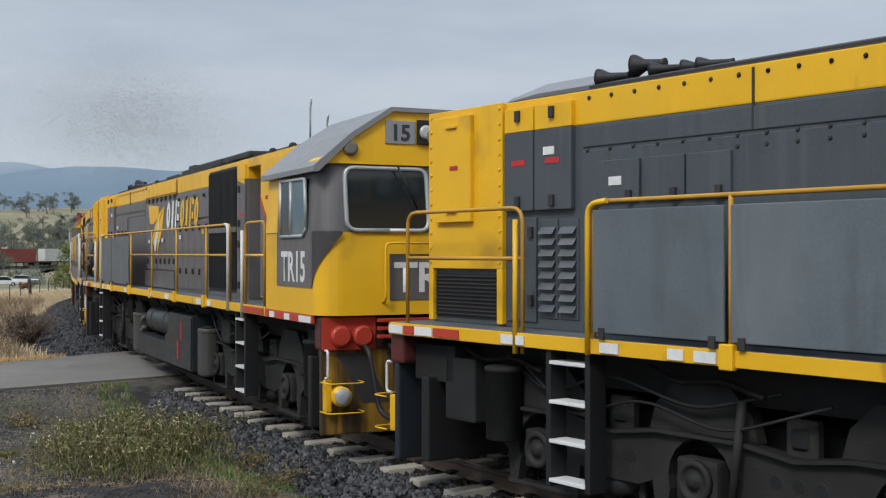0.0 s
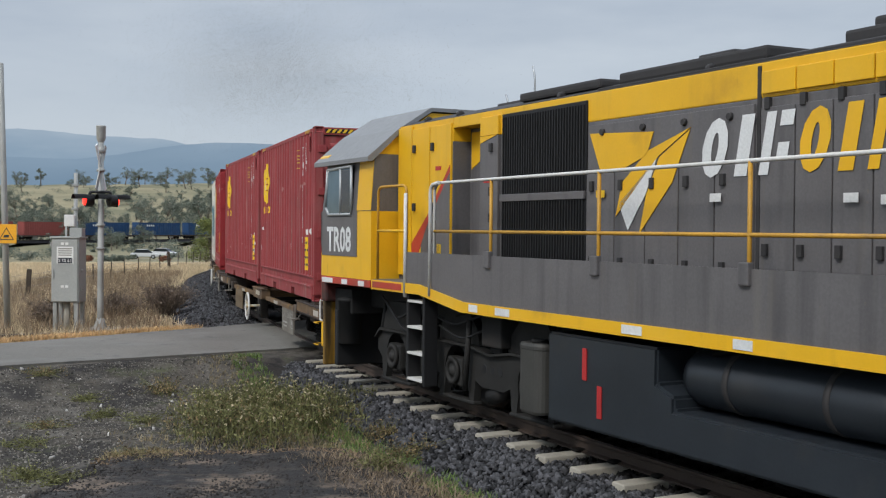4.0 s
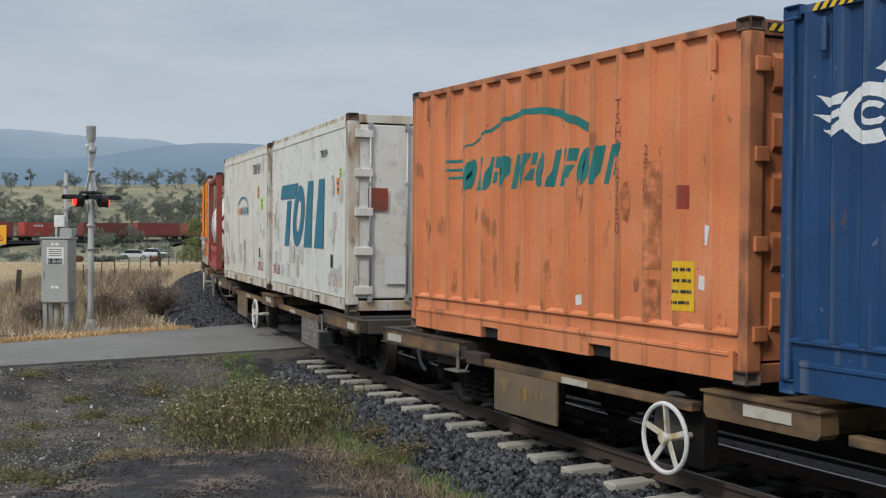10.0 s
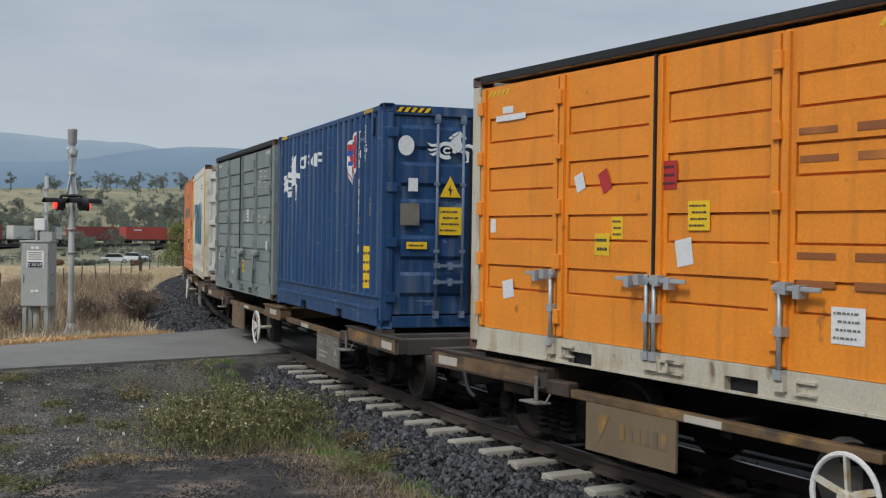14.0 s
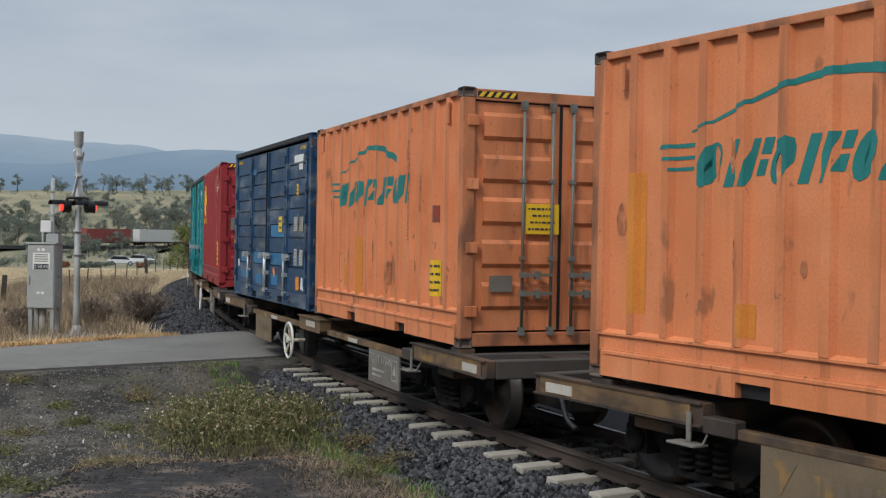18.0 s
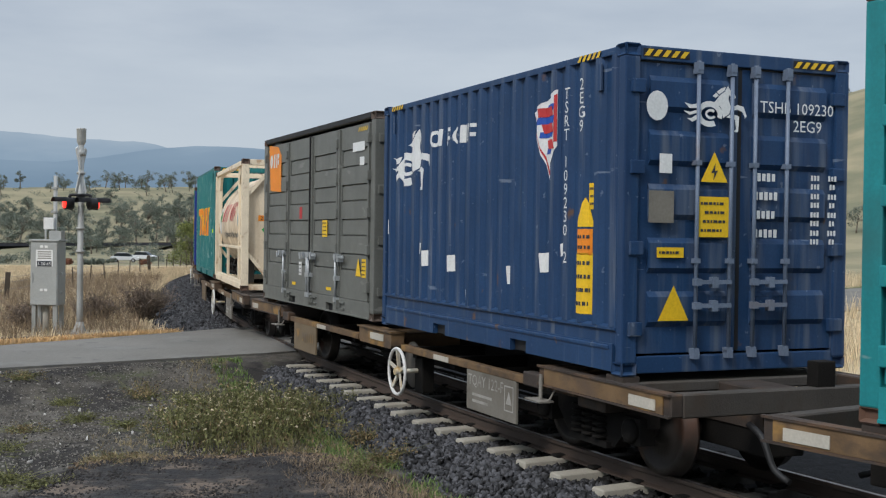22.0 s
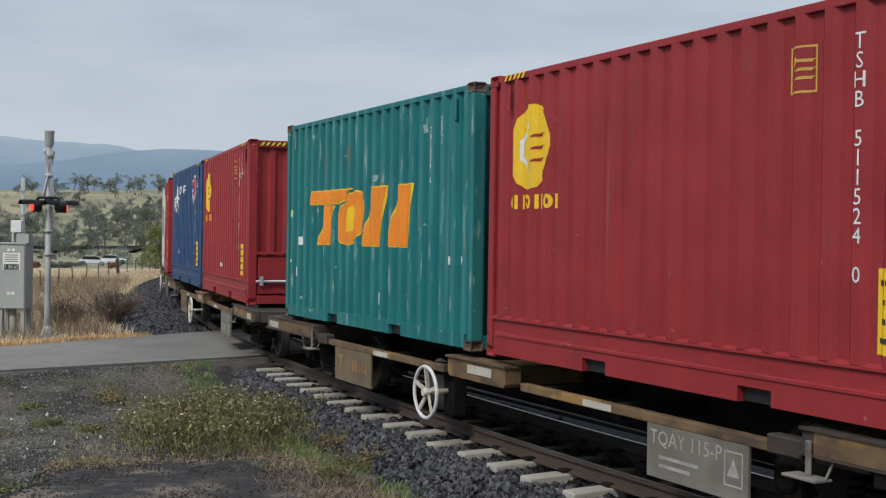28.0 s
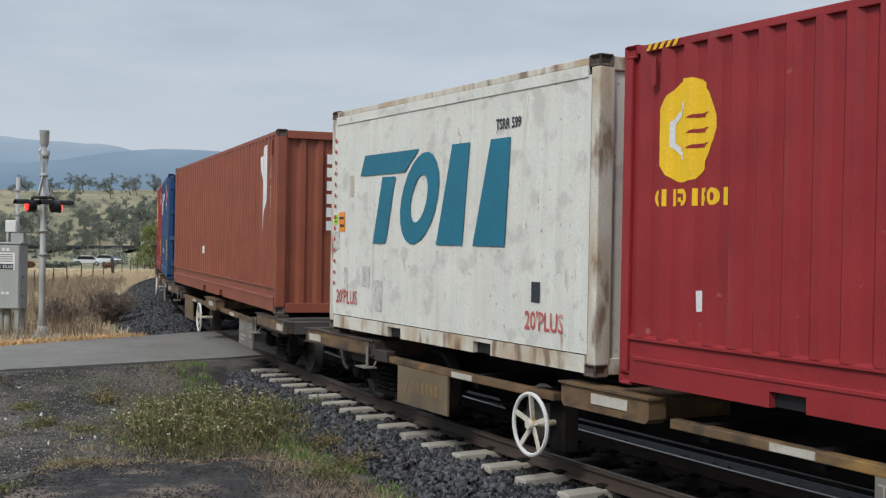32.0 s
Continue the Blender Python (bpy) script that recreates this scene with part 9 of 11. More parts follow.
def ease(v, a, b):
    k = np.clip((v - a) / (b - a), 0, 1)
    return k * k * (3 - 2 * k)


ROAD_NEAR = [(-60, -34), (-26, 1.5), (-6.5, 18.75), (-2.5, 21.6), (13.4, 35.9), (70, 88)]
ROAD_FAR = [(-62, -28), (-28, 4.5), (-7.75, 22.4), (-4.15, 26.9), (19.5, 52.2), (66, 98)]


def road_gap(x, y):
    """Signed distance from the road's middle strip: below 0 on the road."""
    k = math.radians(46)
    u, v = x * math.sin(k) + y * math.cos(k), -x * math.cos(k) + y * math.sin(k)
    mid, half = 19.6 + 0.0 * u, 1.05 + 1.3 * np.exp(-((u - 15) / 9) ** 2) + 0.12 * np.clip(u - 20, 0, 60)
    return np.abs(v - mid) - half


def ground_height(x, y):
    r, az = np.hypot(x, y), np.degrees(np.arctan2(x, y))
    d, s = track_gap(x, y)
    front = (y > 0) & (np.abs(az) < 100)
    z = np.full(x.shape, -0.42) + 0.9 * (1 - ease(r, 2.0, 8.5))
    z = z + 0.33 * (1 - ease(road_gap(x, y), 0.0, 3.0))
    z = z - 2.3 * ease(r, 70, 190) * (y > 0)
    z = z + (24 + 0.25 * (az + 15)) * ease(r, 275, 560) * front - 10 * ease(r, 620, 1100) * front
    z = z + 45 * ease(az, 8, 24) * ease(r, 200, 620) * front
    near_line = 1 - ease(d, 2.4, np.where(s > 200, 6.0, 12.0))
    rg = road_gap(x, y)
    by_road = 1 - ease(rg, 0.3, 2.6) * (d < 16) - (d >= 16)
    near_line = near_line * (1 - by_road)
    base = -0.46 - 0.75 * np.clip((s - 250) / 150, 0, 1)
    z = z * (1 - near_line) + base * near_line
    z = np.where((rg < 0.6) & (r < 60), np.minimum(z, -0.085), z)
    bumps = np.array([noise.noise((a * 0.21, b * 0.21, 0.3)) for a, b in zip(x.ravel(), y.ravel())]).reshape(x.shape)
    return z + bumps * 0.05 * ease(r, 8, 20) * ease(rg, 0.1, 1.5) + bumps * 0.5 * ease(r, 250, 400)


def paddock_material():
    m = mat("paddock_ground", (0.102, 0.091, 0.076), 0.95, var=0.35, scale=0.9, spec=0.08, dirt=(0.125, 0.12, 0.11), amount=0.30, bump=0.9, bscale=26, dscale=12, fine=0.16, layers=[((0.030, 0.028, 0.027), (0.7, 0.7, 0.7), 0.45, 0.57, 0.85, 0), ((0.14, 0.13, 0.115), (1.6, 1.6, 1.6), 0.57, 0.66, 0.5, 0), ((0.075, 0.085, 0.04), (1.1, 1.1, 1.1), 0.58, 0.68, 0.6, 0), ((0.020, 0.019, 0.020), (4, 4, 4), 0.58, 0.66, 0.7, 0), ((0.24, 0.235, 0.22), (30, 30, 30), 0.70, 0.74, 0.6, 0)])
    n, l = m.node_tree.nodes, m.node_tree.links
    p = n["Principled BSDF"]
    src = p.inputs["Base Color"].links[0].from_socket
    for name, a, b, k in (("dry", (0.47, 0.385, 0.25), (0.30, 0.235, 0.14), 0.5), ("olive", (0.27, 0.235, 0.15), (0.16, 0.155, 0.10), 0.045), ("green", (0.08, 0.10, 0.035), (0.12, 0.11, 0.05), 2.0), ("soil", (0.055, 0.045, 0.038), (0.13, 0.10, 0.072), 1.4)):
        at, mx, tc, nz, cm = n.new("ShaderNodeAttribute"), n.new("ShaderNodeMixRGB"), n.new("ShaderNodeTexCoord"), n.new("ShaderNodeTexNoise"), n.new("ShaderNodeMixRGB")
        at.attribute_name = name
        nz.inputs["Scale"].default_value, nz.inputs["Detail"].default_value = k, 9
        cm.inputs[1].default_value, cm.inputs[2].default_value = (*a, 1), (*b, 1)
        l.new(tc.outputs["Object"], nz.inputs["Vector"])
        r = n.new("ShaderNodeMapRange")
        r.inputs["From Min"].default_value, r.inputs["From Max"].default_value = 0.38, 0.62
        l.new(nz.outputs[0], r.inputs[0])
        l.new(r.outputs[0], cm.inputs[0])
        sharp = n.new("ShaderNodeMath")
        sharp.operation = "MULTIPLY_ADD"
        nz2, r2 = n.new("ShaderNodeTexNoise"), n.new("ShaderNodeMapRange")
        nz2.inputs["Scale"].default_value, nz2.inputs["Detail"].default_value = 1.7, 8
        l.new(tc.outputs["Object"], nz2.inputs["Vector"])
        sharp.inputs[1].default_value, sharp.inputs[2].default_value = 1.2, -0.6
        l.new(nz2.outputs[0], sharp.inputs[0])
        ad = n.new("ShaderNodeMath")
        ad.operation = "ADD"
        l.new(at.outputs["Fac"], ad.inputs[0])
        l.new(sharp.outputs[0], ad.inputs[1])
        r2.inputs["From Min"].default_value, r2.inputs["From Max"].default_value = 0.4, 0.6
        l.new(ad.outputs[0], r2.inputs[0])
        l.new(r2.outputs[0], mx.inputs[0])
        l.new(src, mx.inputs[1])
        l.new(cm.outputs[0], mx.inputs[2])
        src = mx.outputs[0]
    l.new(src, p.inputs["Base Color"])
    return m


def build_ground():
    radii = np.concatenate([np.linspace(0.8, 9, 10), np.linspace(9.4, 42, 84), np.geomspace(43, 3900, 90)])
    fine_az, wide_az = np.arange(-28, 28, 0.5), np.arange(28, 332, 4.0)
    az = np.radians(np.concatenate([fine_az, wide_az]))
    X, Y = radii[:, None] * np.sin(az)[None], radii[:, None] * np.cos(az)[None]
    Z = ground_height(X, Y)
    d, s = track_gap(X, Y)
    rg = road_gap(X, Y)
    n_r, n_a = X.shape
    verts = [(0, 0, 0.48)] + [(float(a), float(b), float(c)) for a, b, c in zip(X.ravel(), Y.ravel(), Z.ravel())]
    faces = [(0, 1 + (j + 1) % n_a, 1 + j) for j in range(n_a)]
    for i in range(n_r - 1):
        for j in range(n_a):
            a, b = 1 + i * n_a + j, 1 + i * n_a + (j + 1) % n_a
            faces.append((a, b, b + n_a, a + n_a))
    me = bpy.data.meshes.new("ground")
    me.from_pydata(verts, [], faces)
    R = np.hypot(X, Y)
    left = X < np.interp(Y, TY[(TS > -60) & (TS < 150)], TX[(TS > -60) & (TS < 150)])
    k46 = math.radians(46)
    beyond = (-X * math.cos(k46) + Y * math.sin(k46)) > 19.6
    dry = np.where(beyond, ease(rg, 0.0, 0.7), 0) * ease(d, 1.9, 2.8) * (1 - ease(R, 100, 150))
    dry = np.maximum(dry, np.where(~left, 0.9 * ease(d, 5.5, 7.5), 0))
    olive = ease(R, 95, 150)
    green = np.where(left & ~beyond, (1 - np.abs(d - 2.35) / 0.6).clip(0, 1), 0) * 0.6
    green = np.maximum(green, 0.55 * np.exp(-((X + 2.2) ** 2 / 3.5 + (Y - 15.6) ** 2 / 8)))
    green = np.maximum(green, np.where(~left & (R > 55) & (R < 140), 0.7, 0))
    soil = 0.9 * np.exp(-((X + 1.6) ** 2 / 2.6 + (Y - 12.2) ** 2 / 2.0) ** 2)
    for name, w in (("dry", dry), ("olive", olive), ("green", green), ("soil", soil)):
        at = me.attributes.new(name, "FLOAT", "POINT")
        at.data.foreach_set("value", np.concatenate([[0.0], w.ravel()]).astype(np.float32))
    me.polygons.foreach_set("use_smooth", [True] * len(me.polygons))
    me.materials.append(paddock_material())
    return tagged(new("ground", me), "dark gravel verge and dry grass paddock rising to a hill", "ground", kind="structure")


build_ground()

M["asphalt"] = mat("worn_asphalt", (0.170, 0.161, 0.144), 0.85, spec=0.2, var=0.15, scale=0.5, dirt=(0.12, 0.118, 0.115), amount=0.3, bump=0.25, bscale=80, dscale=0.8, layers=[((0.115, 0.11, 0.099), (0.35, 0.35, 0.35), 0.5, 0.64, 0.5, 0), ((0.07, 0.07, 0.07), (2.2, 2.2, 2.2), 0.62, 0.68, 0.5, 0), ((0.24, 0.232, 0.21), (0.8, 0.8, 0.8), 0.56, 0.7, 0.4, 0)])
bm = bmesh.new()
rows_ = []
for (ax, ay), (bx, by) in zip(ROAD_NEAR, ROAD_FAR):
    rows_.append([Vector((ax + (bx - ax) * i / 8, ay + (by - ay) * i / 8, -0.055 + 0.03 * math.sin(math.pi * i / 8))) for i in range(9)])
dense = []
for a, b in zip(rows_, rows_[1:]):
    n = max(2, int((a[4] - b[4]).length / 1.0))
    dense += [[p.lerp(q, i / n) for p, q in zip(a, b)] for i in range(n)]
dense.append(rows_[-1])
grid = [[bm.verts.new(p) for p in row] for row in dense]
for a, b in zip(grid, grid[1:]):
    for i in range(8):
        bm.faces.new((a[i], b[i], b[i + 1], a[i + 1]))
for edge in (0, 8):
    low = [bm.verts.new((row[edge].co.x, row[edge].co.y, -0.6)) for row in grid]
    for i in range(len(grid) - 1):
        f = (grid[i][edge], low[i], low[i + 1], grid[i + 1][edge])
        bm.faces.new(f if edge == 0 else f[::-1])
bmesh.ops.recalc_face_normals(bm, faces=bm.faces[:])
road = part("road", bm, M["asphalt"], None)
tagged(road, "worn grey asphalt road over the level crossing", "road", kind="structure")

# ballast bed
M["ballast"] = mat("dark_ballast", (0.014, 0.014, 0.0155), 0.9, spec=0.1, var=0.35, scale=9, dirt=(0.025, 0.025, 0.027), amount=0.4, bump=1.0, bscale=28, fine=0.1, dscale=11)
M["stone"] = mat("grey_ballast_stone", (0.040, 0.040, 0.043), 0.8, spec=0.3, var=0.3, scale=14, dirt=(0.05, 0.05, 0.055), amount=0.35, dscale=14)


def random_by_island(m, lo, hi):
    """Gives each joined piece of a mesh a shade of its own."""
    n, l = m.node_tree.nodes, m.node_tree.links
    p = n["Principled BSDF"]
    src = p.inputs["Base Color"].links[0].from_socket
    g, r, x = n.new("ShaderNodeNewGeometry"), n.new("ShaderNodeMapRange"), n.new("ShaderNodeMixRGB")
    x.blend_type, x.inputs[0].default_value = "MULTIPLY", 1.0
    r.inputs["To Min"].default_value, r.inputs["To Max"].default_value = lo, hi
    l.new(g.outputs["Random Per Island"], r.inputs[0])
    l.new(src, x.inputs[1])
    l.new(r.outputs[0], x.inputs[2])
    l.new(x.outputs[0], p.inputs["Base Color"])


random_by_island(M["stone"], 0.15, 2.6)
bm = bmesh.new()
prev = None
for s in np.arange(-320, 860, 1.5):
    # far side runs 5.5 m out: a dark sheet for shade behind the wagons
    c = [bm.verts.new(spot(s, o, z)) for o, z in (((3.3, -0.66), (1.55, -0.15), (0.68, -0.14)) if s > 14 else ((2.15, -0.62), (1.35, -0.25), (0.0, -0.25))) + (( -1.35, -0.25), (-2.0, -0.40), (-5.5, -0.42))]
    if prev:
        for i in range(5):
            bm.faces.new((prev[i], prev[i + 1], c[i + 1], c[i]))
    prev = c
bmesh.ops.recalc_face_normals(bm, faces=bm.faces[:])
bed = part("ballast_bed", bm, M["ballast"], None)
tagged(bed, "dark grey ballast bed under the line, far side widened as shade", "ballast", kind="structure")


def scatter_mesh(name, verts, faces, material, label, category):
    me = bpy.data.meshes.new(name)
    me.vertices.add(len(verts))
    me.vertices.foreach_set("co", verts.astype(np.float32).ravel())
    k = faces.shape[1]
    me.loops.add(faces.size)
    me.loops.foreach_set("vertex_index", faces.astype(np.int32).ravel())
    me.polygons.add(len(faces))
    me.polygons.foreach_set("loop_start", np.arange(0, faces.size, k, dtype=np.int32))
    me.update(calc_edges=True)
    me.validate()
    me.materials.append(material)
    return tagged(new(name, me), label, category, kind="stuff")


def stones(places, size, seed):
    """Broken stones: rough eight-cornered lumps at places (x, y, z)."""
    rng = np.random.default_rng(seed)
    n = len(places)
    base = np.array([(sx, sy, sz) for sx in (-1, 1) for sy in (-1, 1) for sz in (-1, 1)], float)
    v = base[None] * (size * rng.uniform(0.5, 1.25, (n, 1, 3))) * rng.uniform(0.35, 1.3, (n, 8, 1))
    q = rng.normal(size=(n, 4))
    q /= np.linalg.norm(q, axis=1)[:, None]
    w, x, y, z = q.T
    R = np.stack([1 - 2 * (y * y + z * z), 2 * (x * y - z * w), 2 * (x * z + y * w), 2 * (x * y + z * w), 1 - 2 * (x * x + z * z), 2 * (y * z - x * w), 2 * (x * z - y * w), 2 * (y * z + x * w), 1 - 2 * (x * x + y * y)], 1).reshape(n, 3, 3)
    v = np.einsum("nij,nkj->nki", R, v) + places[:, None]
    quad = np.array([(0, 1, 3, 2), (4, 6, 7, 5), (0, 4, 5, 1), (2, 3, 7, 6), (0, 2, 6, 4), (1, 5, 7, 3)])
    f = quad[None] + 8 * np.arange(n)[:, None, None]
    return v.reshape(-1, 3), f.reshape(-1, 4)


def bed_height(o, s=0.0):
    a = abs(o)
    if s > 13.5 and o > 0:
        return -0.135 if a < 1.55 else -0.14 - (a - 1.55) * 0.29
    return -0.235 if a < 1.35 else -0.24 - (a - 1.35) * 0.37 / 0.8


rng = np.random.default_rng(5)
pts, offs = [], []
for s0, s1, o0, o1, n in ((-7, 7, 0.55, 2.25, 15500), (7, 9.4, 0.55, 2.3, 1900), (13.2, 24, 0.68, 3.3, 6500), (24, 48, 0.68, 3.0, 7000), (-7, 8, -0.5, 0.5, 2600), (-6, 9, -2.2, -0.6, 2400)):
    for _ in range(n):
        s, o = rng.uniform(s0, s1), rng.uniform(o0, o1)
        if s < 13 and abs(o) < 1.13 and abs((s + 0.63) % 0.70 - 0.35) < 0.14:
            continue
        p = spot(s, o)
        pts.append((p.x, p.y, bed_height(o, s) + rng.uniform(-0.012, 0.02)))
        offs.append(o)
pts = np.array(pts)
# stones under and behind the train: its shade is put into their colour
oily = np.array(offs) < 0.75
v, f = stones(pts[~oily], 0.028, 6)
scatter_mesh("ballast_stones", v, f, M["stone"], "loose dark ballast stones beside the rails", "ballast")
M["shadestone"] = mat("shade_dark_ballast", (0.014, 0.013, 0.0125), 0.8, spec=0.15, var=0.3, scale=14)
random_by_island(M["shadestone"], 0.4, 1.7)
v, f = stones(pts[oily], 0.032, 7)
scatter_mesh("oily_ballast", v, f, M["shadestone"], "black ballast under the train, shade put into its colour", "ballast")
pts = []
for _ in range(24000):
    x, y = rng.uniform(-8, -0.2), rng.uniform(10.5, 21)
    pts.append((x, y))
P = np.array(pts)
d, s = track_gap(P[:, 0], P[:, 1])
keep = (d > 2.2) & (road_gap(P[:, 0], P[:, 1]) > 0.05)
P = P[keep]
Z = ground_height(P[:, 0], P[:, 1])
v, f = stones(np.column_stack([P, Z + 0.002]), 0.011, 8)
M["chip"] = mat("grey_gravel_chip", (0.105, 0.096, 0.084), 0.85, var=0.3, scale=14)
random_by_island(M["chip"], 0.15, 2.3)
scatter_mesh("gravel_stones", v, f, M["chip"], "scattered gravel chips on the verge", "gravel")

P = P[::260] + rng.normal(0, 0.3, P[::260].shape)
v, f = stones(np.column_stack([P, ground_height(P[:, 0], P[:, 1]) + 0.008]), 0.026, 12)
M["palestone"] = mat("pale_quartz_stone", (0.36, 0.345, 0.32), 0.85, var=0.2, scale=9)
random_by_island(M["palestone"], 0.5, 1.5)
scatter_mesh("pale_stones", v, f, M["palestone"], "a few pale stones on the dark gravel", "stones")

# rails
for off in (0.57, -0.57):
    prof = [(-0.035, 0), (-0.035, -0.035), (-0.009, -0.048), (-0.009, -0.125), (-0.06, -0.14), (-0.06, -0.155), (0.06, -0.155), (0.06, -0.14), (0.009, -0.125), (0.009, -0.048), (0.035, -0.035), (0.035, 0)]
    bm = bmesh.new()
    prev = None
    for s in np.concatenate([np.arange(-320, -20, 4.0), np.arange(-20, 60, 0.5), np.arange(60, 860, 2.0)]):
        c = [bm.verts.new(spot(s, off + a, z)) for a, z in prof]
        if prev:
            for i in range(12):
                bm.faces.new((prev[i], c[i], c[(i + 1) % 12], prev[(i + 1) % 12]))
        prev = c
    bmesh.ops.recalc_face_normals(bm, faces=bm.faces[:])
    rail = part("rail", bm, M["rail"], None)
    tagged(rail, "rust-brown steel rail with a polished head", "rail", kind="structure")
    bm = bmesh.new()
    prev = None
    for s in np.arange(-30, 60, 0.5):
        c = [bm.verts.new(spot(s, off + a, 0.0015)) for a in (-0.012, 0.026)]
        if prev:
            bm.faces.new((prev[0], c[0], c[1], prev[1]))
        prev = c
    part("rail_head", bm, M["tread"], rail, "polished running band")


def sleeper_block(sgn):
    bm = bmesh.new()
    vs = box(bm, -0.12, 0.12, min(sgn * 0.30, sgn * 1.1), max(sgn * 0.30, sgn * 1.1), -0.40, -0.155)
    for v in vs:
        if v.co.z > -0.3:
            v.co.x *= 0.82
            if abs(v.co.y) > 1.0:
                v.co.y *= 0.985
                v.co.z -= 0.015
    if sgn < 0:
        box(bm, -0.09, 0.09, -0.31, 0.30, -0.38, -0.19)
    bmesh.ops.bevel(bm, geom=bm.edges[:], offset=0.012, segments=1, affect="EDGES")
    return bm


# inner sleeper halves coloured dark: shade under the train painted in
M["stained"] = mat("shade_dark_concrete", (0.038, 0.034, 0.03), 0.85, var=0.25, dirt=(0.02, 0.027, 0.024), amount=0.4, bump=0.15)
line = thing("railway_track", "concrete-sleepered railway track curving over the crossing", "track")
line["kind"] = "structure"
rest = []
for i in range(-400, 1200):
    s = -0.28 + i * 0.70
    p, a = spot(s), heading(s)
    m = Matrix.Translation(p) @ Matrix.Rotation(-a + math.pi / 2, 4, "Z")
    if -18 < s < 50:
        m = m @ pose(random.uniform(-0.02, 0.02), random.uniform(-0.03, 0.03), random.uniform(-0.008, 0.008), 0, 0, random.uniform(-0.8, 0.8))
        near = part("sleeper", lambda: sleeper_block(1), M["concrete"], line, key="sleeper", at=m)
        part("stained_half", lambda: sleeper_block(-1), M["stained"], near, "inner half with the train's shade in its colour", key="sleeperhalf")
        if -14 < s < 20:
            for o in (0.57, -0.57):
                part("rail_clip", lambda: solid(-0.06, 0.06, -0.11, 0.11, -0.158, -0.125, 0.012, 1), M["under"], line, key="clip", at=m @ Matrix.Translation((0, o, 0)))
    else:
        rest.append(m)
sv, sf = [], []
for m in rest:
    k = len(sv)
    sv += [tuple(m @ Vector((x, y, z))) for z in (-0.4, -0.16) for x, y in ((-0.1, -1.1), (0.1, -1.1), (0.1, 1.1), (-0.1, 1.1))]
    sf += [tuple(k + j for j in q) for q in ((4, 5, 6, 7), (0, 1, 5, 4), (1, 2, 6, 5), (2, 3, 7, 6), (3, 0, 4, 7))]
fs = scatter_mesh("far_sleepers", np.array(sv), np.array(sf), M["concrete"], "", "")
fs.parent = line

# broken old asphalt apron in the foreground
M["apron"] = mat("crumbling_black_asphalt", (0.023, 0.021, 0.0205), 0.9, var=0.3, scale=1.2, dirt=(0.13, 0.098, 0.072), amount=0.30, bump=0.9, bscale=20, dscale=0.9, fine=0.12, spread=0.2, layers=[((0.15, 0.112, 0.082), (1.0, 1.9, 1), 0.50, 0.60, 0.85, 0), ((0.08, 0.075, 0.07), (6, 6, 6), 0.56, 0.66, 0.6, 0), ((0.012, 0.012, 0.013), (2.5, 2.5, 2), 0.52, 0.62, 0.7, 0)])
bm = bmesh.new()
edge = [(-3.45, 12.1), (-3.3, 13.05), (-2.7, 13.25), (-1.9, 13.35), (-1.3, 13.5), (-0.95, 13.45), (-0.55, 12.9), (-0.2, 12.1), (0.05, 11.2), (0.3, 10.2), (0.4, 8.5), (-3.9, 8.5), (-3.75, 10.6)]
edge2 = []
for (ax, ay), (bx, by) in zip(edge, edge[1:] + edge[:1]):
    for i in range(6):
        x, y = ax + (bx - ax) * i / 6, ay + (by - ay) * i / 6
        edge2.append((x + 0.05 * noise.noise((x * 3, y * 3, 1)), y + 0.09 * noise.noise((x * 3, y * 3, 5))))
E2 = np.array(edge2)
cx, cy = -1.7, 11.0
rings_ = []
for k, dz in ((1.0, -0.03), (0.995, 0.05), (0.93, 0.065), (0.75, 0.06), (0.5, 0.07), (0.25, 0.06)):
    q = np.array([cx, cy]) + (E2 - [cx, cy]) * k
    zz = ground_height(q[:, 0], q[:, 1])
    rings_.append([bm.verts.new((x, y, z + dz + (0.02 * noise.noise((x * 2.5, y * 2.5, 0)) if k < 0.99 else 0))) for (x, y), z in zip(q, zz)])
for a, b in zip(rings_, rings_[1:]):
    for i in range(len(a)):
        bm.faces.new((a[i], a[(i + 1) % len(a)], b[(i + 1) % len(a)], b[i]))
bm.faces.new(rings_[-1])
bmesh.ops.recalc_face_normals(bm, faces=bm.faces[:])
tagged(part("asphalt_apron", bm, M["apron"], None), "crumbling old asphalt apron with bare brown patches", "pavement", kind="structure")


def inside(px, py, poly):
    hit = False
    for (ax, ay), (bx, by) in zip(poly, poly[1:] + poly[:1]):
        if (ay > py) != (by > py) and px < (bx - ax) * (py - ay) / (by - ay) + ax:
            hit = not hit
    return hit


M["rubble"] = mat("crumbled_asphalt_and_soil", (0.032, 0.028, 0.0255), 0.9, var=0.3, scale=8)
random_by_island(M["rubble"], 0.3, 1.8)
rng = np.random.default_rng(9)
P = np.array([(x, y) for x, y in zip(rng.uniform(-4, 0.5, 9000), rng.uniform(9.5, 13.6, 9000)) if inside(x, y, edge)])
v, f = stones(np.column_stack([P, ground_height(P[:, 0], P[:, 1]) + 0.058]), 0.014, 10)
scatter_mesh("asphalt_rubble", v, f, M["rubble"], "crumbs of asphalt and brown soil on the apron", "rubble")
P = np.array([(x + rng.normal(0, 0.10), y + rng.normal(0, 0.07)) for x, y in edge2 if y > 12.6 for _ in range(46)])
v, f = stones(np.column_stack([P, ground_height(P[:, 0], P[:, 1]) + 0.045]), 0.016, 13)
M["soil"] = mat("tan_soil_crumbs", (0.16, 0.112, 0.07), 0.95, var=0.3, scale=3)
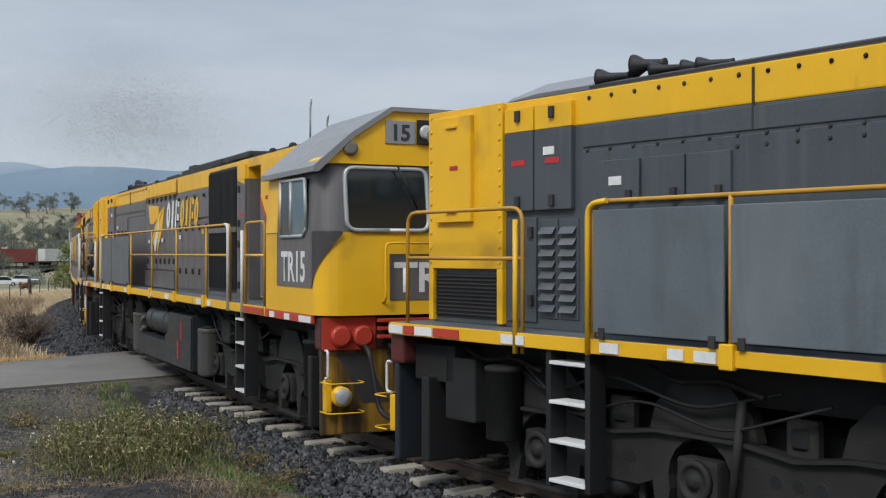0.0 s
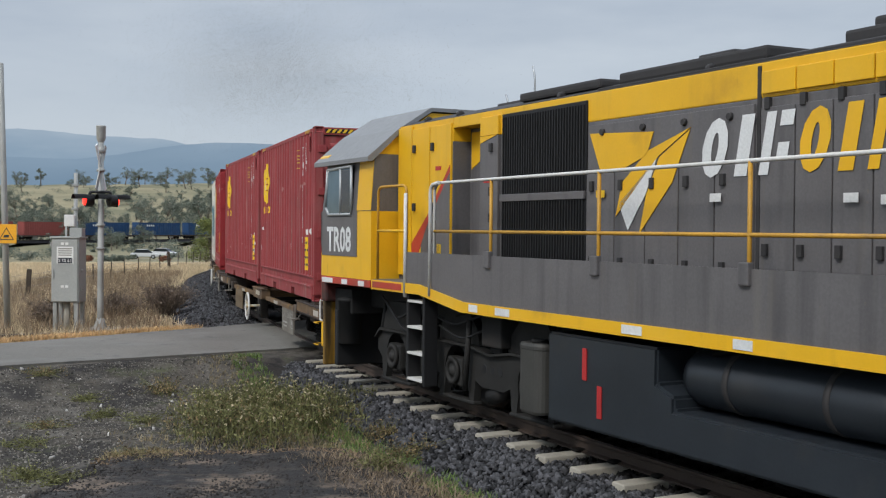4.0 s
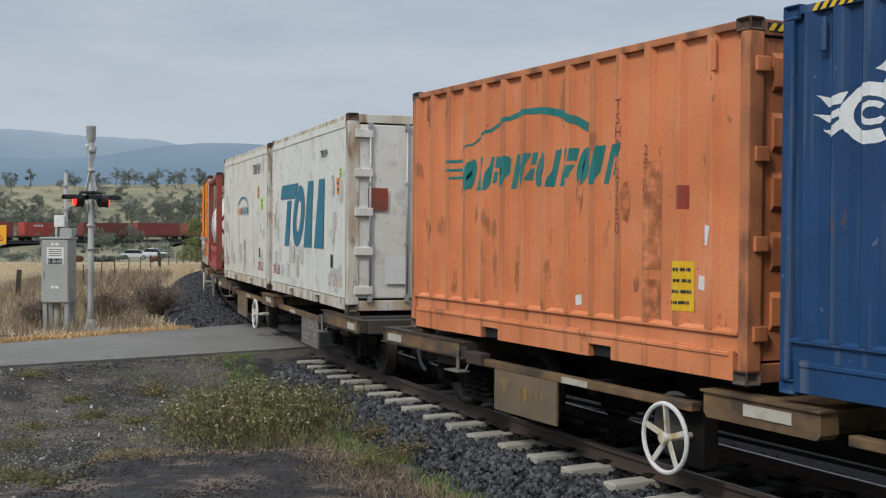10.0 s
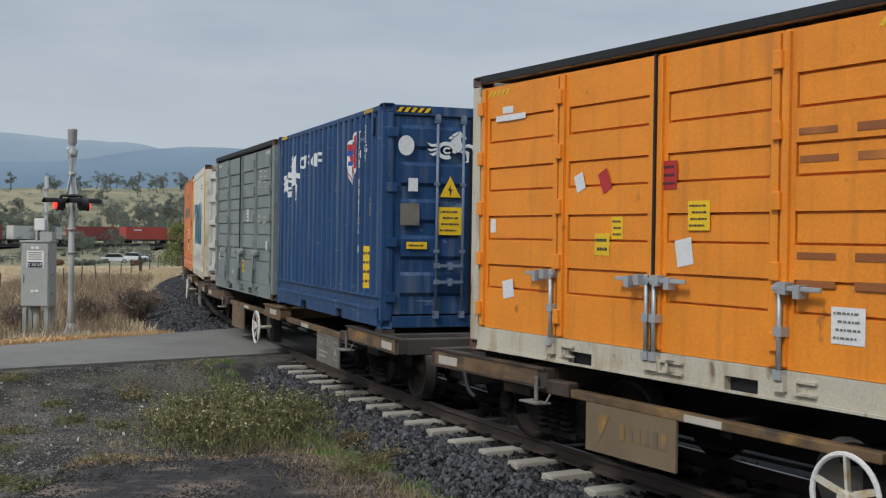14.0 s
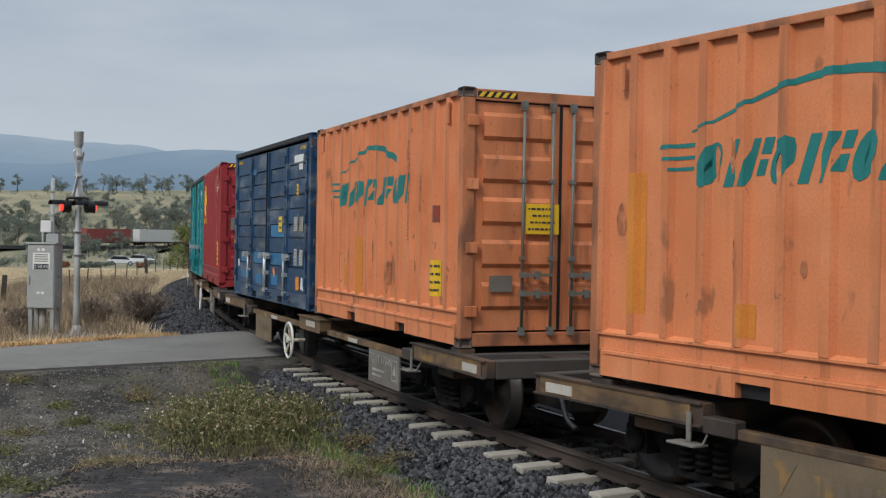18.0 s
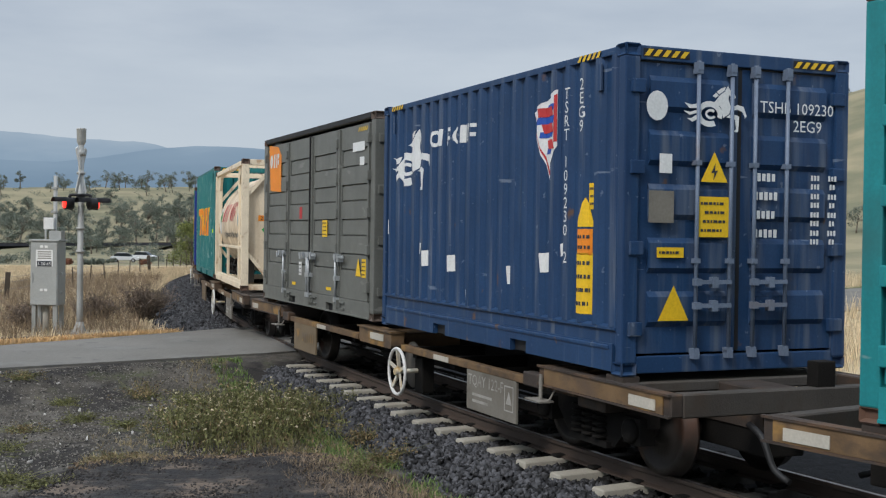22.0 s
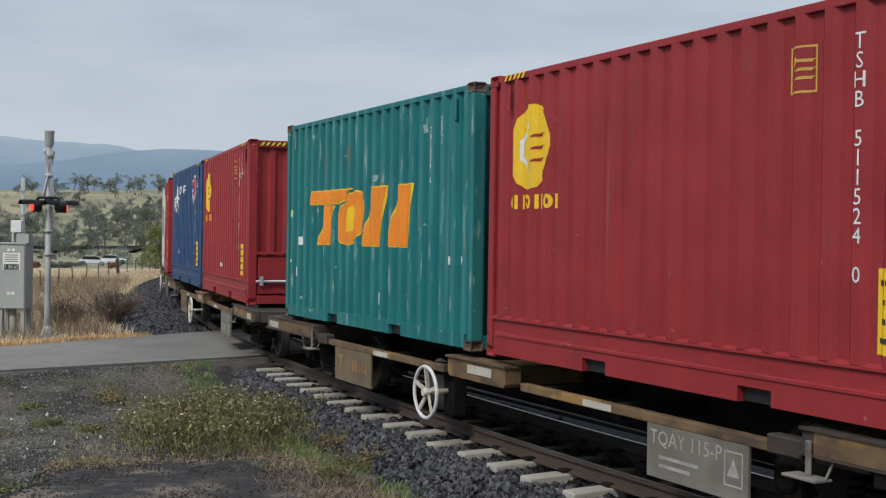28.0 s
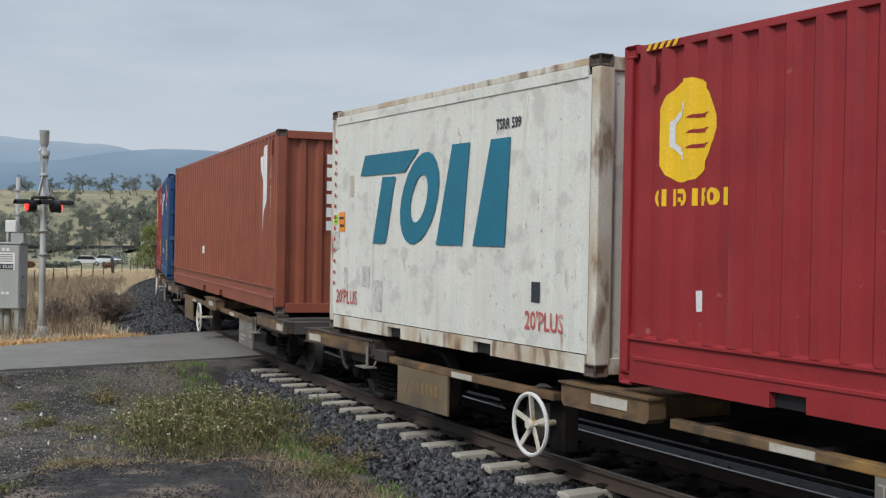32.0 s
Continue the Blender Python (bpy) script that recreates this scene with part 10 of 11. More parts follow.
random_by_island(M["soil"], 0.4, 1.5)
scatter_mesh("soil_crumbs", v, f, M["soil"], "tan soil crumbs along the lip of the asphalt", "soil")
P = np.array([(x + rng.normal(0, 0.06), y + rng.normal(0, 0.06)) for x, y in edge2 if y > 9.5 for _ in range(14)])
v, f = stones(np.column_stack([P, ground_height(P[:, 0], P[:, 1]) + 0.03]), 0.026, 11)
scatter_mesh("broken_edge", v, f, M["rubble"], "broken lumps along the edge of the asphalt", "rubble")


# ---- plants ----
def plant_mat(name, cols, rough=0.8, lo=0.5, hi=1.5):
    m = mat(name, cols, rough, var=0.25, scale=0.8, fine=0)
    random_by_island(m, lo, hi)
    p = m.node_tree.nodes["Principled BSDF"]
    return m


M["drygrass"] = plant_mat("dry_straw_grass", (0.56, 0.455, 0.30), lo=0.6, hi=1.4)
M["goldgrass"] = plant_mat("golden_verge_grass", (0.52, 0.34, 0.165), lo=0.7, hi=1.35)
M["browntwig"] = plant_mat("brown_dead_weed", (0.165, 0.125, 0.095), lo=0.5, hi=1.4)
M["greengrass"] = plant_mat("green_verge_grass", (0.115, 0.175, 0.045), lo=0.5, hi=1.6)
M["weedstem"] = plant_mat("olive_weed", (0.125, 0.125, 0.046), lo=0.35, hi=1.7)
M["weedhead"] = plant_mat("pale_seed_head", (0.50, 0.43, 0.28), lo=0.55, hi=1.3)
# leaf colour lifted: haze over the distance is put into it
M["treeleaf"] = plant_mat("haze_paled_gum_leaves", (0.128, 0.148, 0.118), lo=0.55, hi=1.45)
M["bushleaf"] = plant_mat("green_bush_leaves", (0.13, 0.15, 0.042), lo=0.4, hi=1.8)
M["strawgrass"] = plant_mat("thin_straw", (0.25, 0.20, 0.11))
M["weedbrown"] = plant_mat("brown_weed_stem", (0.20, 0.145, 0.07), lo=0.4, hi=1.5)
M["deadweed"] = plant_mat("tan_dead_weed", (0.235, 0.175, 0.115), lo=0.5, hi=1.4)
M["russet"] = plant_mat("russet_bush_leaves", (0.22, 0.09, 0.05))
M["bark"] = mat("grey_bark", (0.16, 0.13, 0.10), 0.9, var=0.3, bump=0.4)


def blades(places, height, width, lean, seed, per=5):
    """Tufts of bent two-piece blades."""
    rng = np.random.default_rng(seed)
    n = len(places) * per
    base = np.repeat(places, per, axis=0) + np.column_stack([rng.normal(0, width * 4, n), rng.normal(0, width * 4, n), np.zeros(n)])
    h = height * rng.uniform(0.45, 1.2, n)
    a, b = rng.uniform(0, 2 * np.pi, n), rng.uniform(0, 2 * np.pi, n)
    side = np.column_stack([np.cos(a), np.sin(a), np.zeros(n)]) * (width * rng.uniform(0.5, 1.3, n))[:, None]
    drift = np.column_stack([np.cos(b), np.sin(b), np.zeros(n)]) * (h * lean * rng.uniform(0.2, 1.3, n))[:, None]
    up = np.column_stack([np.zeros(n), np.zeros(n), h])
    v = np.stack([base - side, base + side, base + up * 0.6 + drift * 0.45 + side * 0.7, base + up * 0.6 + drift * 0.45 - side * 0.7, base + up + drift], 1)
    q = np.array([(0, 1, 2), (0, 2, 3), (3, 2, 4)])
    return v.reshape(-1, 3), (q[None] + 5 * np.arange(n)[:, None, None]).reshape(-1, 3)


def field(n, x0, x1, y0, y1, seed, keep):
    r = np.random.default_rng(seed)
    x, y = r.uniform(x0, x1, n), r.uniform(y0, y1, n)
    d, s = track_gap(x, y)
    m = keep(x, y, d, road_gap(x, y))
    x, y = x[m], y[m]
    return np.column_stack([x, y, ground_height(x, y) - 0.01])


SHRUBS = ((-8.45, 32.6, 1.15, 0.8), (-7.5, 34.0, 1.4, 1.1), (-9.35, 29.4, 0.8, 0.7), (-7.9, 36.5, 0.9, 0.7))


def clear(x, y):
    """Off the shrubs and the strip in front of them."""
    ok = np.full(x.shape, True)
    for sx, sy, sw, sh in SHRUBS:
        ok &= (x - sx) ** 2 + (y - sy + 0.5) ** 2 > (sw * 0.7) ** 2
    return ok


k46s, k46c = math.sin(math.radians(46)), math.cos(math.radians(46))
left_of = lambda x, y: x < np.interp(y, TY[(TS > -60) & (TS < 150)], TX[(TS > -60) & (TS < 150)])
far_side = lambda x, y: (-x * k46c + y * k46s) > 19.6
inview = lambda x, y: (np.degrees(np.arctan2(x, y)) > -24) & (np.degrees(np.arctan2(x, y)) < -6)
P = field(30000, -30, -4, 26, 80, 11, lambda x, y, d, r: (d > 2.6) & (r > 0.3) & left_of(x, y) & far_side(x, y) & inview(x, y) & clear(x, y))
scatter_mesh("dry_grass", *blades(P, 0.30, 0.010, 0.6, 12, 7), M["drygrass"], "dry straw-coloured paddock grass", "grass")
P = field(34000, -16, -4, 20, 36, 13, lambda x, y, d, r: (d > 2.3) & (r > 0.02) & (r < 2.0) & left_of(x, y) & far_side(x, y))
scatter_mesh("verge_grass", *blades(P, 0.13, 0.009, 0.9, 14, 7), M["goldgrass"], "golden dry grass along the road edge", "grass")
P = field(9000, -18, -4, 26, 62, 15, lambda x, y, d, r: (d > 3.0) & (d < 9) & (r > 0.7) & clear(x, y) & left_of(x, y) & far_side(x, y))
scatter_mesh("brown_weeds", *blades(P, 0.55, 0.007, 0.5, 16, 6), M["deadweed"], "brown dead weeds beside the line", "weeds")
patchy = lambda x, y: np.array([noise.noise((a * 1.3, b * 1.3, 4.0)) for a, b in zip(x, y)]) > -0.42
P = field(11000, -5, 1.6, 9.5, 22, 17, lambda x, y, d, r: (d > 1.85) & (d < 2.42) & (r > 0.3) & left_of(x, y) & patchy(x, y))
scatter_mesh("green_grass", *blades(P, 0.09, 0.006, 0.6, 18, 6), M["greengrass"], "short green grass along the ballast foot", "grass")
P = field(8000, -4.4, 0.8, 9.5, 21, 19, lambda x, y, d, r: (d > 2.0) & (r > 0.2) & left_of(x, y) & (np.exp(-((x + 2.0) ** 2 / 2.2 + (y - 15.3) ** 2 / 5)) + 0.8 * np.exp(-((d - 2.5) / 0.5) ** 2) > np.random.default_rng(2).uniform(0.15, 1.2, x.shape)))
Q = field(1200, -3.6, -2.4, 12.7, 13.6, 25, lambda x, y, d, r: np.exp(-((x + 3.0) / 0.45) ** 2 - ((y - 13.2) / 0.25) ** 2) > np.random.default_rng(4).uniform(0, 1, x.shape))
scatter_mesh("lip_grass", *blades(Q + [0, 0, 0.03], 0.06, 0.005, 0.9, 26, 6), M["strawgrass"], "short dry grass on the lip of the asphalt", "grass")
scatter_mesh("straw_grass", *blades(P, 0.09, 0.004, 0.8, 20, 6), M["strawgrass"], "thin straw grass on the verge", "grass")
P = field(4000, -1.6, 1.4, 9.3, 13.2, 23, lambda x, y, d, r: (d > 2.15) & (d < 3.3) & left_of(x, y) & (np.abs(d - 2.6) < np.random.default_rng(3).uniform(0.05, 0.7, x.shape)))
scatter_mesh("brown_stalks", *blades(P, 0.15, 0.004, 0.9, 24, 5), M["deadweed"], "tangled dead brown stalks beside the ballast", "weeds")
P = field(9000, 3, 34, 22, 75, 21, lambda x, y, d, r: (d > 2.6) & (r > 0.3) & ~left_of(x, y) & (np.degrees(np.arctan2(x, y)) > 8) & (np.degrees(np.arctan2(x, y)) < 26))
scatter_mesh("tall_dry_grass", *blades(P, 0.7, 0.012, 0.35, 22, 6), M["drygrass"], "tall dry grass beyond the line", "grass")


def leafy(centres, radius, n, size, seed, flat_=0.7):
    """Leaf pieces strewn through balls round centres."""
    rng = np.random.default_rng(seed)
    c = np.array(centres)[rng.integers(0, len(centres), n)]
    d = rng.normal(size=(n, 3))
    d /= np.linalg.norm(d, axis=1)[:, None]
    r = np.array(radius)[rng.integers(0, len(radius), n)] * rng.uniform(0.25, 1.0, n) ** 0.5
    p = c + d * r[:, None] * [1, 1, flat_]
    a, b = rng.normal(size=(n, 3)), rng.normal(size=(n, 3))
    a /= np.linalg.norm(a, axis=1)[:, None]
    b = np.cross(a, b)
    b /= np.linalg.norm(b, axis=1)[:, None]
    s = size * rng.uniform(0.5, 1.4, n)[:, None]
    v = np.stack([p - a * s, p + b * s * 0.45, p + a * s, p - b * s * 0.45], 1)
    return v.reshape(-1, 3), np.arange(n * 4).reshape(-1, 4)


def raw_part(name, v, f, material, parent, label=""):
    me = bpy.data.meshes.new(name)
    me.from_pydata([tuple(p) for p in v], [], [tuple(int(i) for i in q) for q in f])
    me.materials.append(material)
    ob = new(name, me)
    ob.parent = parent
    if label:
        ob["label"] = label
    return ob


# the flowering weed clump on the verge
weed = thing("weed_clump", "straggling olive weed clump with pale seed heads", "weeds", m=Matrix.Translation((-2.0, 15.2, -0.40)))
rng = np.random.default_rng(31)
bm = bmesh.new()
tips = []
for i in range(560):
    x, y = rng.normal(0, 0.72), rng.normal(0, 0.95)
    if (x / 1.25) ** 2 + (y / 1.75) ** 2 > 1:
        continue
    h = rng.uniform(0.25, 0.62) * (1 - 0.4 * ((x / 1.1) ** 2 + (y / 1.9) ** 2))
    a, b = Vector((x, y, -0.02)), Vector((x + rng.normal(0, 0.09), y + rng.normal(0, 0.09), h))
    rod(bm, a, b, 0.006, 3, 0.003, caps=False)
    tips.append(b)
    for k in range(3):
        t = rng.uniform(0.3, 0.9)
        c = a.lerp(b, t)
        e = c + Vector((rng.normal(0, 0.09), rng.normal(0, 0.09), rng.uniform(0.05, 0.16)))
        rod(bm, c, e, 0.004, 3, 0.002, caps=False)
        tips.append(e)
part("stem_tangle", bm, M["weedstem"], weed)
cen = [tuple(p.lerp(Vector((p.x, p.y, 0)), rng.uniform(0, 0.8))) for p in tips]
raw_part("foliage", *leafy(cen[::2], [0.07, 0.1], 7000, 0.021, 32), M["weedstem"], weed, "small olive leaves")
raw_part("dry_foliage", *leafy(cen[1::3], [0.06, 0.09], 3600, 0.019, 34), M["weedbrown"], weed, "small dry brown leaves")
raw_part("seed_fluff", *leafy([tuple(p) for p in tips if p.z > 0.26][::4], [0.012, 0.022], 2600, 0.012, 33), M["weedhead"], weed, "pale dry seed heads")
for i, (x, y, sx) in enumerate(((-3.99, 18.1, 0.30), (-3.3, 17.9, 0.24), (-0.95, 16.7, 0.42), (-0.5, 14.4, 0.32), (-4.39, 16.0, 0.14), (-3.71, 15.7, 0.12), (-3.21, 13.2, 0.14), (-3.64, 11.9, 0.12), (-4.07, 12.1, 0.16), (-5.9, 18.2, 0.12), (-4.68, 13.9, 0.10), (-0.45, 12.5, 0.26), (-0.2, 13.3, 0.26), (-3.1, 16.2, 0.22), (-5.0, 17.3, 0.10), (-4.9, 15.2, 0.08))):
    z = float(ground_height(np.array([x]), np.array([y]))[0])
    w = thing("small_weed", "small olive green weed on the gravel verge", "weeds", "small weeds", Matrix.Translation((x, y, z)))
    bm = bmesh.new()
    tp = []
    for k in range(60):
        a, b = Vector((rng.normal(0, 0.14), rng.normal(0, 0.14), -0.02)), Vector((rng.normal(0, 0.2), rng.normal(0, 0.2), rng.uniform(0.3 * sx, sx)))
        rod(bm, a, b, 0.005, 3, 0.002, caps=False)
        tp += [tuple(a.lerp(b, rng.uniform(0.3, 1)))]
    part("stem_tangle", bm, M["weedstem"], w)
    raw_part("foliage", *leafy(tp, [0.05 + 0.07 * sx], int(180 + 1500 * sx), 0.017, 40 + i), M["weedstem"] if i % 3 else M["weedbrown"], w)


def dead_shrub(x, y, w, h, seed, material="browntwig"):
    z = float(ground_height(np.array([x]), np.array([y]))[0])
    ob = thing("dead_shrub", "twiggy brown dead shrub in dry grass", "shrub", "dead shrubs by the crossing", Matrix.Translation((x, y, z)))
    rng = np.random.default_rng(seed)
    bm = bmesh.new()
    tp = []
    for i in range(170):
        a = Vector((rng.normal(0, w * 0.12), rng.normal(0, w * 0.12), -0.02))
        b = Vector((rng.normal(0, w * 0.30), rng.normal(0, w * 0.30), h * rng.uniform(0.5, 1.0)))
        rod(bm, a, b, 0.012, 3, 0.004, caps=False)
        for k in range(4):
            c = a.lerp(b, rng.uniform(0.35, 1.0))
            e = c + Vector((rng.normal(0, 0.16), rng.normal(0, 0.16), rng.uniform(0.02, 0.2)))
            rod(bm, c, e, 0.006, 3, 0.002, caps=False)
            tp.append(tuple(e))
    part("twig_tangle", bm, M[material], ob)
    raw_part("seed_fluff", *leafy(tp, [0.1], 2200, 0.03, seed + 1), M[material], ob)


for i, (x, y, w, h) in enumerate(SHRUBS):
    dead_shrub(x, y, w, h, 51 + 2 * i)


def tree_mesh(h, w, seed, clumps=14, leaves=1700, leaf=0.13):
    rng = np.random.default_rng(seed)
    bm = bmesh.new()
    lean = rng.normal(0, 0.08 * h, 2)
    top = Vector((lean[0], lean[1], h * 0.62))
    rod(bm, (0, 0, -0.3), top * 0.5, 0.05 * h ** 0.8, 6, 0.032 * h ** 0.8)
    rod(bm, top * 0.5, top, 0.032 * h ** 0.8, 6, 0.012 * h ** 0.8)
    cen = []
    for i in range(clumps):
        a = rng.uniform(0, 2 * math.pi)
        r = w * rng.uniform(0.1, 0.5)
        c = Vector((top.x + r * math.cos(a), top.y + r * math.sin(a), h * rng.uniform(0.32, 0.92)))
        rod(bm, top * rng.uniform(0.45, 1.0), c, 0.012 * h ** 0.8, 4, 0.004 * h)
        cen.append(tuple(c))
    tm = bpy.data.meshes.new("trunk")
    bm.to_mesh(tm)
    bm.free()
    tm.materials.append(M["bark"])
    v, f = leafy(cen, [w * 0.12, w * 0.17, w * 0.23], leaves, leaf, seed + 1, 0.75)
    cm = bpy.data.meshes.new("crown")
    cm.from_pydata([tuple(p) for p in v], [], [tuple(int(i) for i in q) for q in f])
    cm.materials.append(M["treeleaf"])
    return tm, cm


KINDS = [tree_mesh(5.5, 4.5, 61), tree_mesh(7.5, 5.0, 63, 16), tree_mesh(4.0, 4.6, 65, 12), tree_mesh(6.5, 3.6, 67, 12), tree_mesh(3.2, 4.4, 69, 13, 1700, 0.13)]


def gum_tree(x, y, kind, k=1.0, label="grey-green gum tree on the dry hillside"):
    z = float(ground_height(np.array([x]), np.array([y]))[0])
    ob = thing("gum_tree", label, "tree", "gum trees on the hill", pose(x, y, z, 0, 0, (x * 37 + y * 13) % 360) @ Matrix.Scale(k, 4))
    for name, me in zip(("trunk", "crown"), KINDS[kind]):
        p = new(name, me)
        p.parent = ob


rng = np.random.default_rng(71)
CLUSTERS = ((-18.6, 330, 9), (-17.7, 345, 8), (-16.6, 320, 9), (-15.5, 340, 9), (-14.6, 330, 8), (-13.8, 360, 7), (-12.9, 330, 9), (-12.0, 345, 11), (-11.3, 330, 9), (-10.5, 350, 8), (-19.6, 350, 6), (-9.6, 345, 7), (-8.6, 360, 6))
for az0, r0, n in CLUSTERS:
    for i in range(n):
        az, r = az0 + rng.normal(0, 0.42), r0 + 12 + rng.normal(0, 42)
        gum_tree(r * math.sin(radians(az)), r * math.cos(radians(az)), int(rng.integers(0, 5)), rng.uniform(0.8, 1.35))
for i in range(62):
    az, r = rng.uniform(-23, -7.2), rng.uniform(380, 545) if i > 14 else rng.uniform(505, 540)
    gum_tree(r * math.sin(radians(az)), r * math.cos(radians(az)), int(rng.integers(0, 5)), rng.uniform(0.75, 1.3))
for az, r in ((19, 380), (20.5, 420), (21.3, 300), (20.2, 520), (20.9, 600), (19.4, 560)):
    gum_tree(r * math.sin(radians(az)), r * math.cos(radians(az)), int(rng.integers(0, 5)), 1.2)

# low scrub that thickens towards the foot of the hill
rng = np.random.default_rng(77)
sv_, sf_, count_ = [], [], 0
for i in range(215):
    az, r = rng.uniform(-23, -7.5), 262 + 250 * rng.uniform(0, 1) ** 1.7
    if i > 190:
        r = rng.uniform(205, 245)
    x, y, k = r * math.sin(radians(az)), r * math.cos(radians(az)), rng.uniform(0.45, 1.35) * (1.0 if i < 191 else 0.5)
    z = float(ground_height(np.array([x]), np.array([y]))[0])
    cen = rng.normal(0, 1.0, (6, 3)) * [1.3 * k, 1.3 * k, 0.5 * k] + [x, y, z + 1.0 * k]
    v, f = leafy([tuple(c) for c in cen], [0.7 * k, 1.0 * k], 150, 0.20, 500 + i, 0.8)
    sv_.append(v), sf_.append(f + count_)
    count_ += len(v)
scatter_mesh("hill_scrub", np.concatenate(sv_), np.concatenate(sf_), M["treeleaf"], "dark grey-green scrub at the foot of the hill", "scrub")

# the big green bush beside the line
bz = float(ground_height(np.array([-17.9]), np.array([103.0]))[0])
bush = thing("green_bush", "dense yellow-green bush beside the railway", "bush", m=Matrix.Translation((-17.9, 103.0, bz)))
rng = np.random.default_rng(81)
bm, cen = bmesh.new(), []
for i in range(34):
    a, r = rng.uniform(0, 2 * math.pi), 2.9 * math.sqrt(rng.uniform(0, 1))
    c = Vector((r * math.cos(a), r * math.sin(a), rng.uniform(0.3, 3.9) * (1 - 0.35 * (r / 2.7) ** 2)))
    rod(bm, (c.x * 0.15, c.y * 0.15, -0.2), c, 0.06, 5, 0.015)
    cen.append(tuple(c))
part("branch_tangle", bm, M["bark"], bush)
raw_part("crown", *leafy(cen, [0.4, 0.6, 0.85], 15000, 0.075, 82, 0.8), M["bushleaf"], bush)
for i, (az, r, k) in enumerate(((-18.9, 130, 1.0), (-17.5, 150, 1.4), (-14.1, 165, 0.6), (-15.1, 140, 0.5), (-14.6, 150, 0.55), (-11.9, 175, 0.8), (-19.6, 175, 1.2), (-16.9, 190, 1.6), (-16.0, 170, 0.5), (-15.9, 150, 0.55), (-12.5, 150, 0.5))):
    x, y = r * math.sin(radians(az)), r * math.cos(radians(az))
    z = float(ground_height(np.array([x]), np.array([y]))[0])
    b = thing("paddock_bush", "low dark bush in the dry paddock", "bush", "paddock bushes", Matrix.Translation((x, y, z)))
    cen = [tuple(rng.normal(0, 0.6, 3) * [1.2, 1.2, 0.45] * k + [0, 0, 0.7 * k]) for _ in range(9)]
    raw_part("crown", *leafy(cen, [0.5 * k, 0.7 * k], 1500, 0.085, 90 + i, 0.8), M["treeleaf"] if i < 9 else M["russet"], b)

# ---- distance ----
def ridge(name, radius, base, elev, seed, rough, colours, label):
    """A far range of hills: a curtain of slopes that glows, its haze painted into the colours."""
    m = bpy.data.materials.new(name)
    m.use_nodes = True
    n, l = m.node_tree.nodes, m.node_tree.links
    n.remove(n["Principled BSDF"])
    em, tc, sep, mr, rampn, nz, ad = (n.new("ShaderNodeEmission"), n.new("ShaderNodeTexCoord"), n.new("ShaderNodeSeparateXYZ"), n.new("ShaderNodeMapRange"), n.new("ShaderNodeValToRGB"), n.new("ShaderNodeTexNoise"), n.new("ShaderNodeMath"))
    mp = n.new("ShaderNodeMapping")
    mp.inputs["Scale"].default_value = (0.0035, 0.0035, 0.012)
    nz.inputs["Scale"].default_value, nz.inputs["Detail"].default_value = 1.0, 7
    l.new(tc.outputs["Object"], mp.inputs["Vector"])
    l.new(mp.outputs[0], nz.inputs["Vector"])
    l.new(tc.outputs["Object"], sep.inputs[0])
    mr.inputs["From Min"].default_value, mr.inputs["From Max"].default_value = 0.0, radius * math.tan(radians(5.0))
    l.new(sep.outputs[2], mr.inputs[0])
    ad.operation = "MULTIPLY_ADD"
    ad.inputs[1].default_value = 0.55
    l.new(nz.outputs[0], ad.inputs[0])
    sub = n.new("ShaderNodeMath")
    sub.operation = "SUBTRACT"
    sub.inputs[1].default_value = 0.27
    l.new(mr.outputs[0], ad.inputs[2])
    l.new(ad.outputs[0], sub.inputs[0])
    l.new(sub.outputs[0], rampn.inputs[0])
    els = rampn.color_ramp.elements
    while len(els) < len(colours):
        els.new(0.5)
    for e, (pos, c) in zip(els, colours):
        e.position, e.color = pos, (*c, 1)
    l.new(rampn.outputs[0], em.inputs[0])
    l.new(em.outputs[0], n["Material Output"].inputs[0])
    bm = bmesh.new()
    rows_ = []
    for i in range(0, 301):
        az = radians(-75 + 0.5 * i)
        e = elev(-75 + 0.5 * i) + rough * noise.noise((i * 0.11, seed, 0)) + rough * 0.35 * noise.noise((i * 0.55, seed, 3)) + rough * 0.12 * noise.noise((i * 2.3, seed, 7))
        col = []
        for k in range(7):
            t = k / 6
            rr = radius * (1 - 0.22 * (1 - t))
            col.append(bm.verts.new((rr * math.sin(az), rr * math.cos(az), base + (radius * math.tan(radians(e)) - base) * t ** 1.2)))
        rows_.append(col)
    for a, b in zip(rows_, rows_[1:]):
        for k in range(6):
            bm.faces.new((a[k], b[k], b[k + 1], a[k + 1]))
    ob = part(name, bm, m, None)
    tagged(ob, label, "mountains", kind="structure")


def rise(a, p, q):
    t = min(max((a - p) / (q - p), 0.0), 1.0)
    return t * t * (3 - 2 * t)


ridge("backdrop_range", 3700, -20, lambda a: 4.42 - 0.20 * rise(a, -19, -13) - 0.36 * rise(a, -13, -10.5), 3.0, 0.20, [(0.0, (0.28, 0.36, 0.44)), (0.45, (0.22, 0.31, 0.41)), (0.66, (0.24, 0.33, 0.43)), (0.82, (0.285, 0.37, 0.465)), (1.0, (0.35, 0.43, 0.515))], "glowing blue mountain range under low cloud, haze painted in")
ridge("backdrop_foothill", 2900, -20, lambda a: 3.20 + 0.85 * rise(a, -17, -10.5), 9.0, 0.16, [(0.0, (0.20, 0.28, 0.36)), (0.4, (0.175, 0.258, 0.352)), (0.75, (0.225, 0.312, 0.41)), (1.0, (0.33, 0.415, 0.51))], "nearer glowing blue foothill, haze painted in")



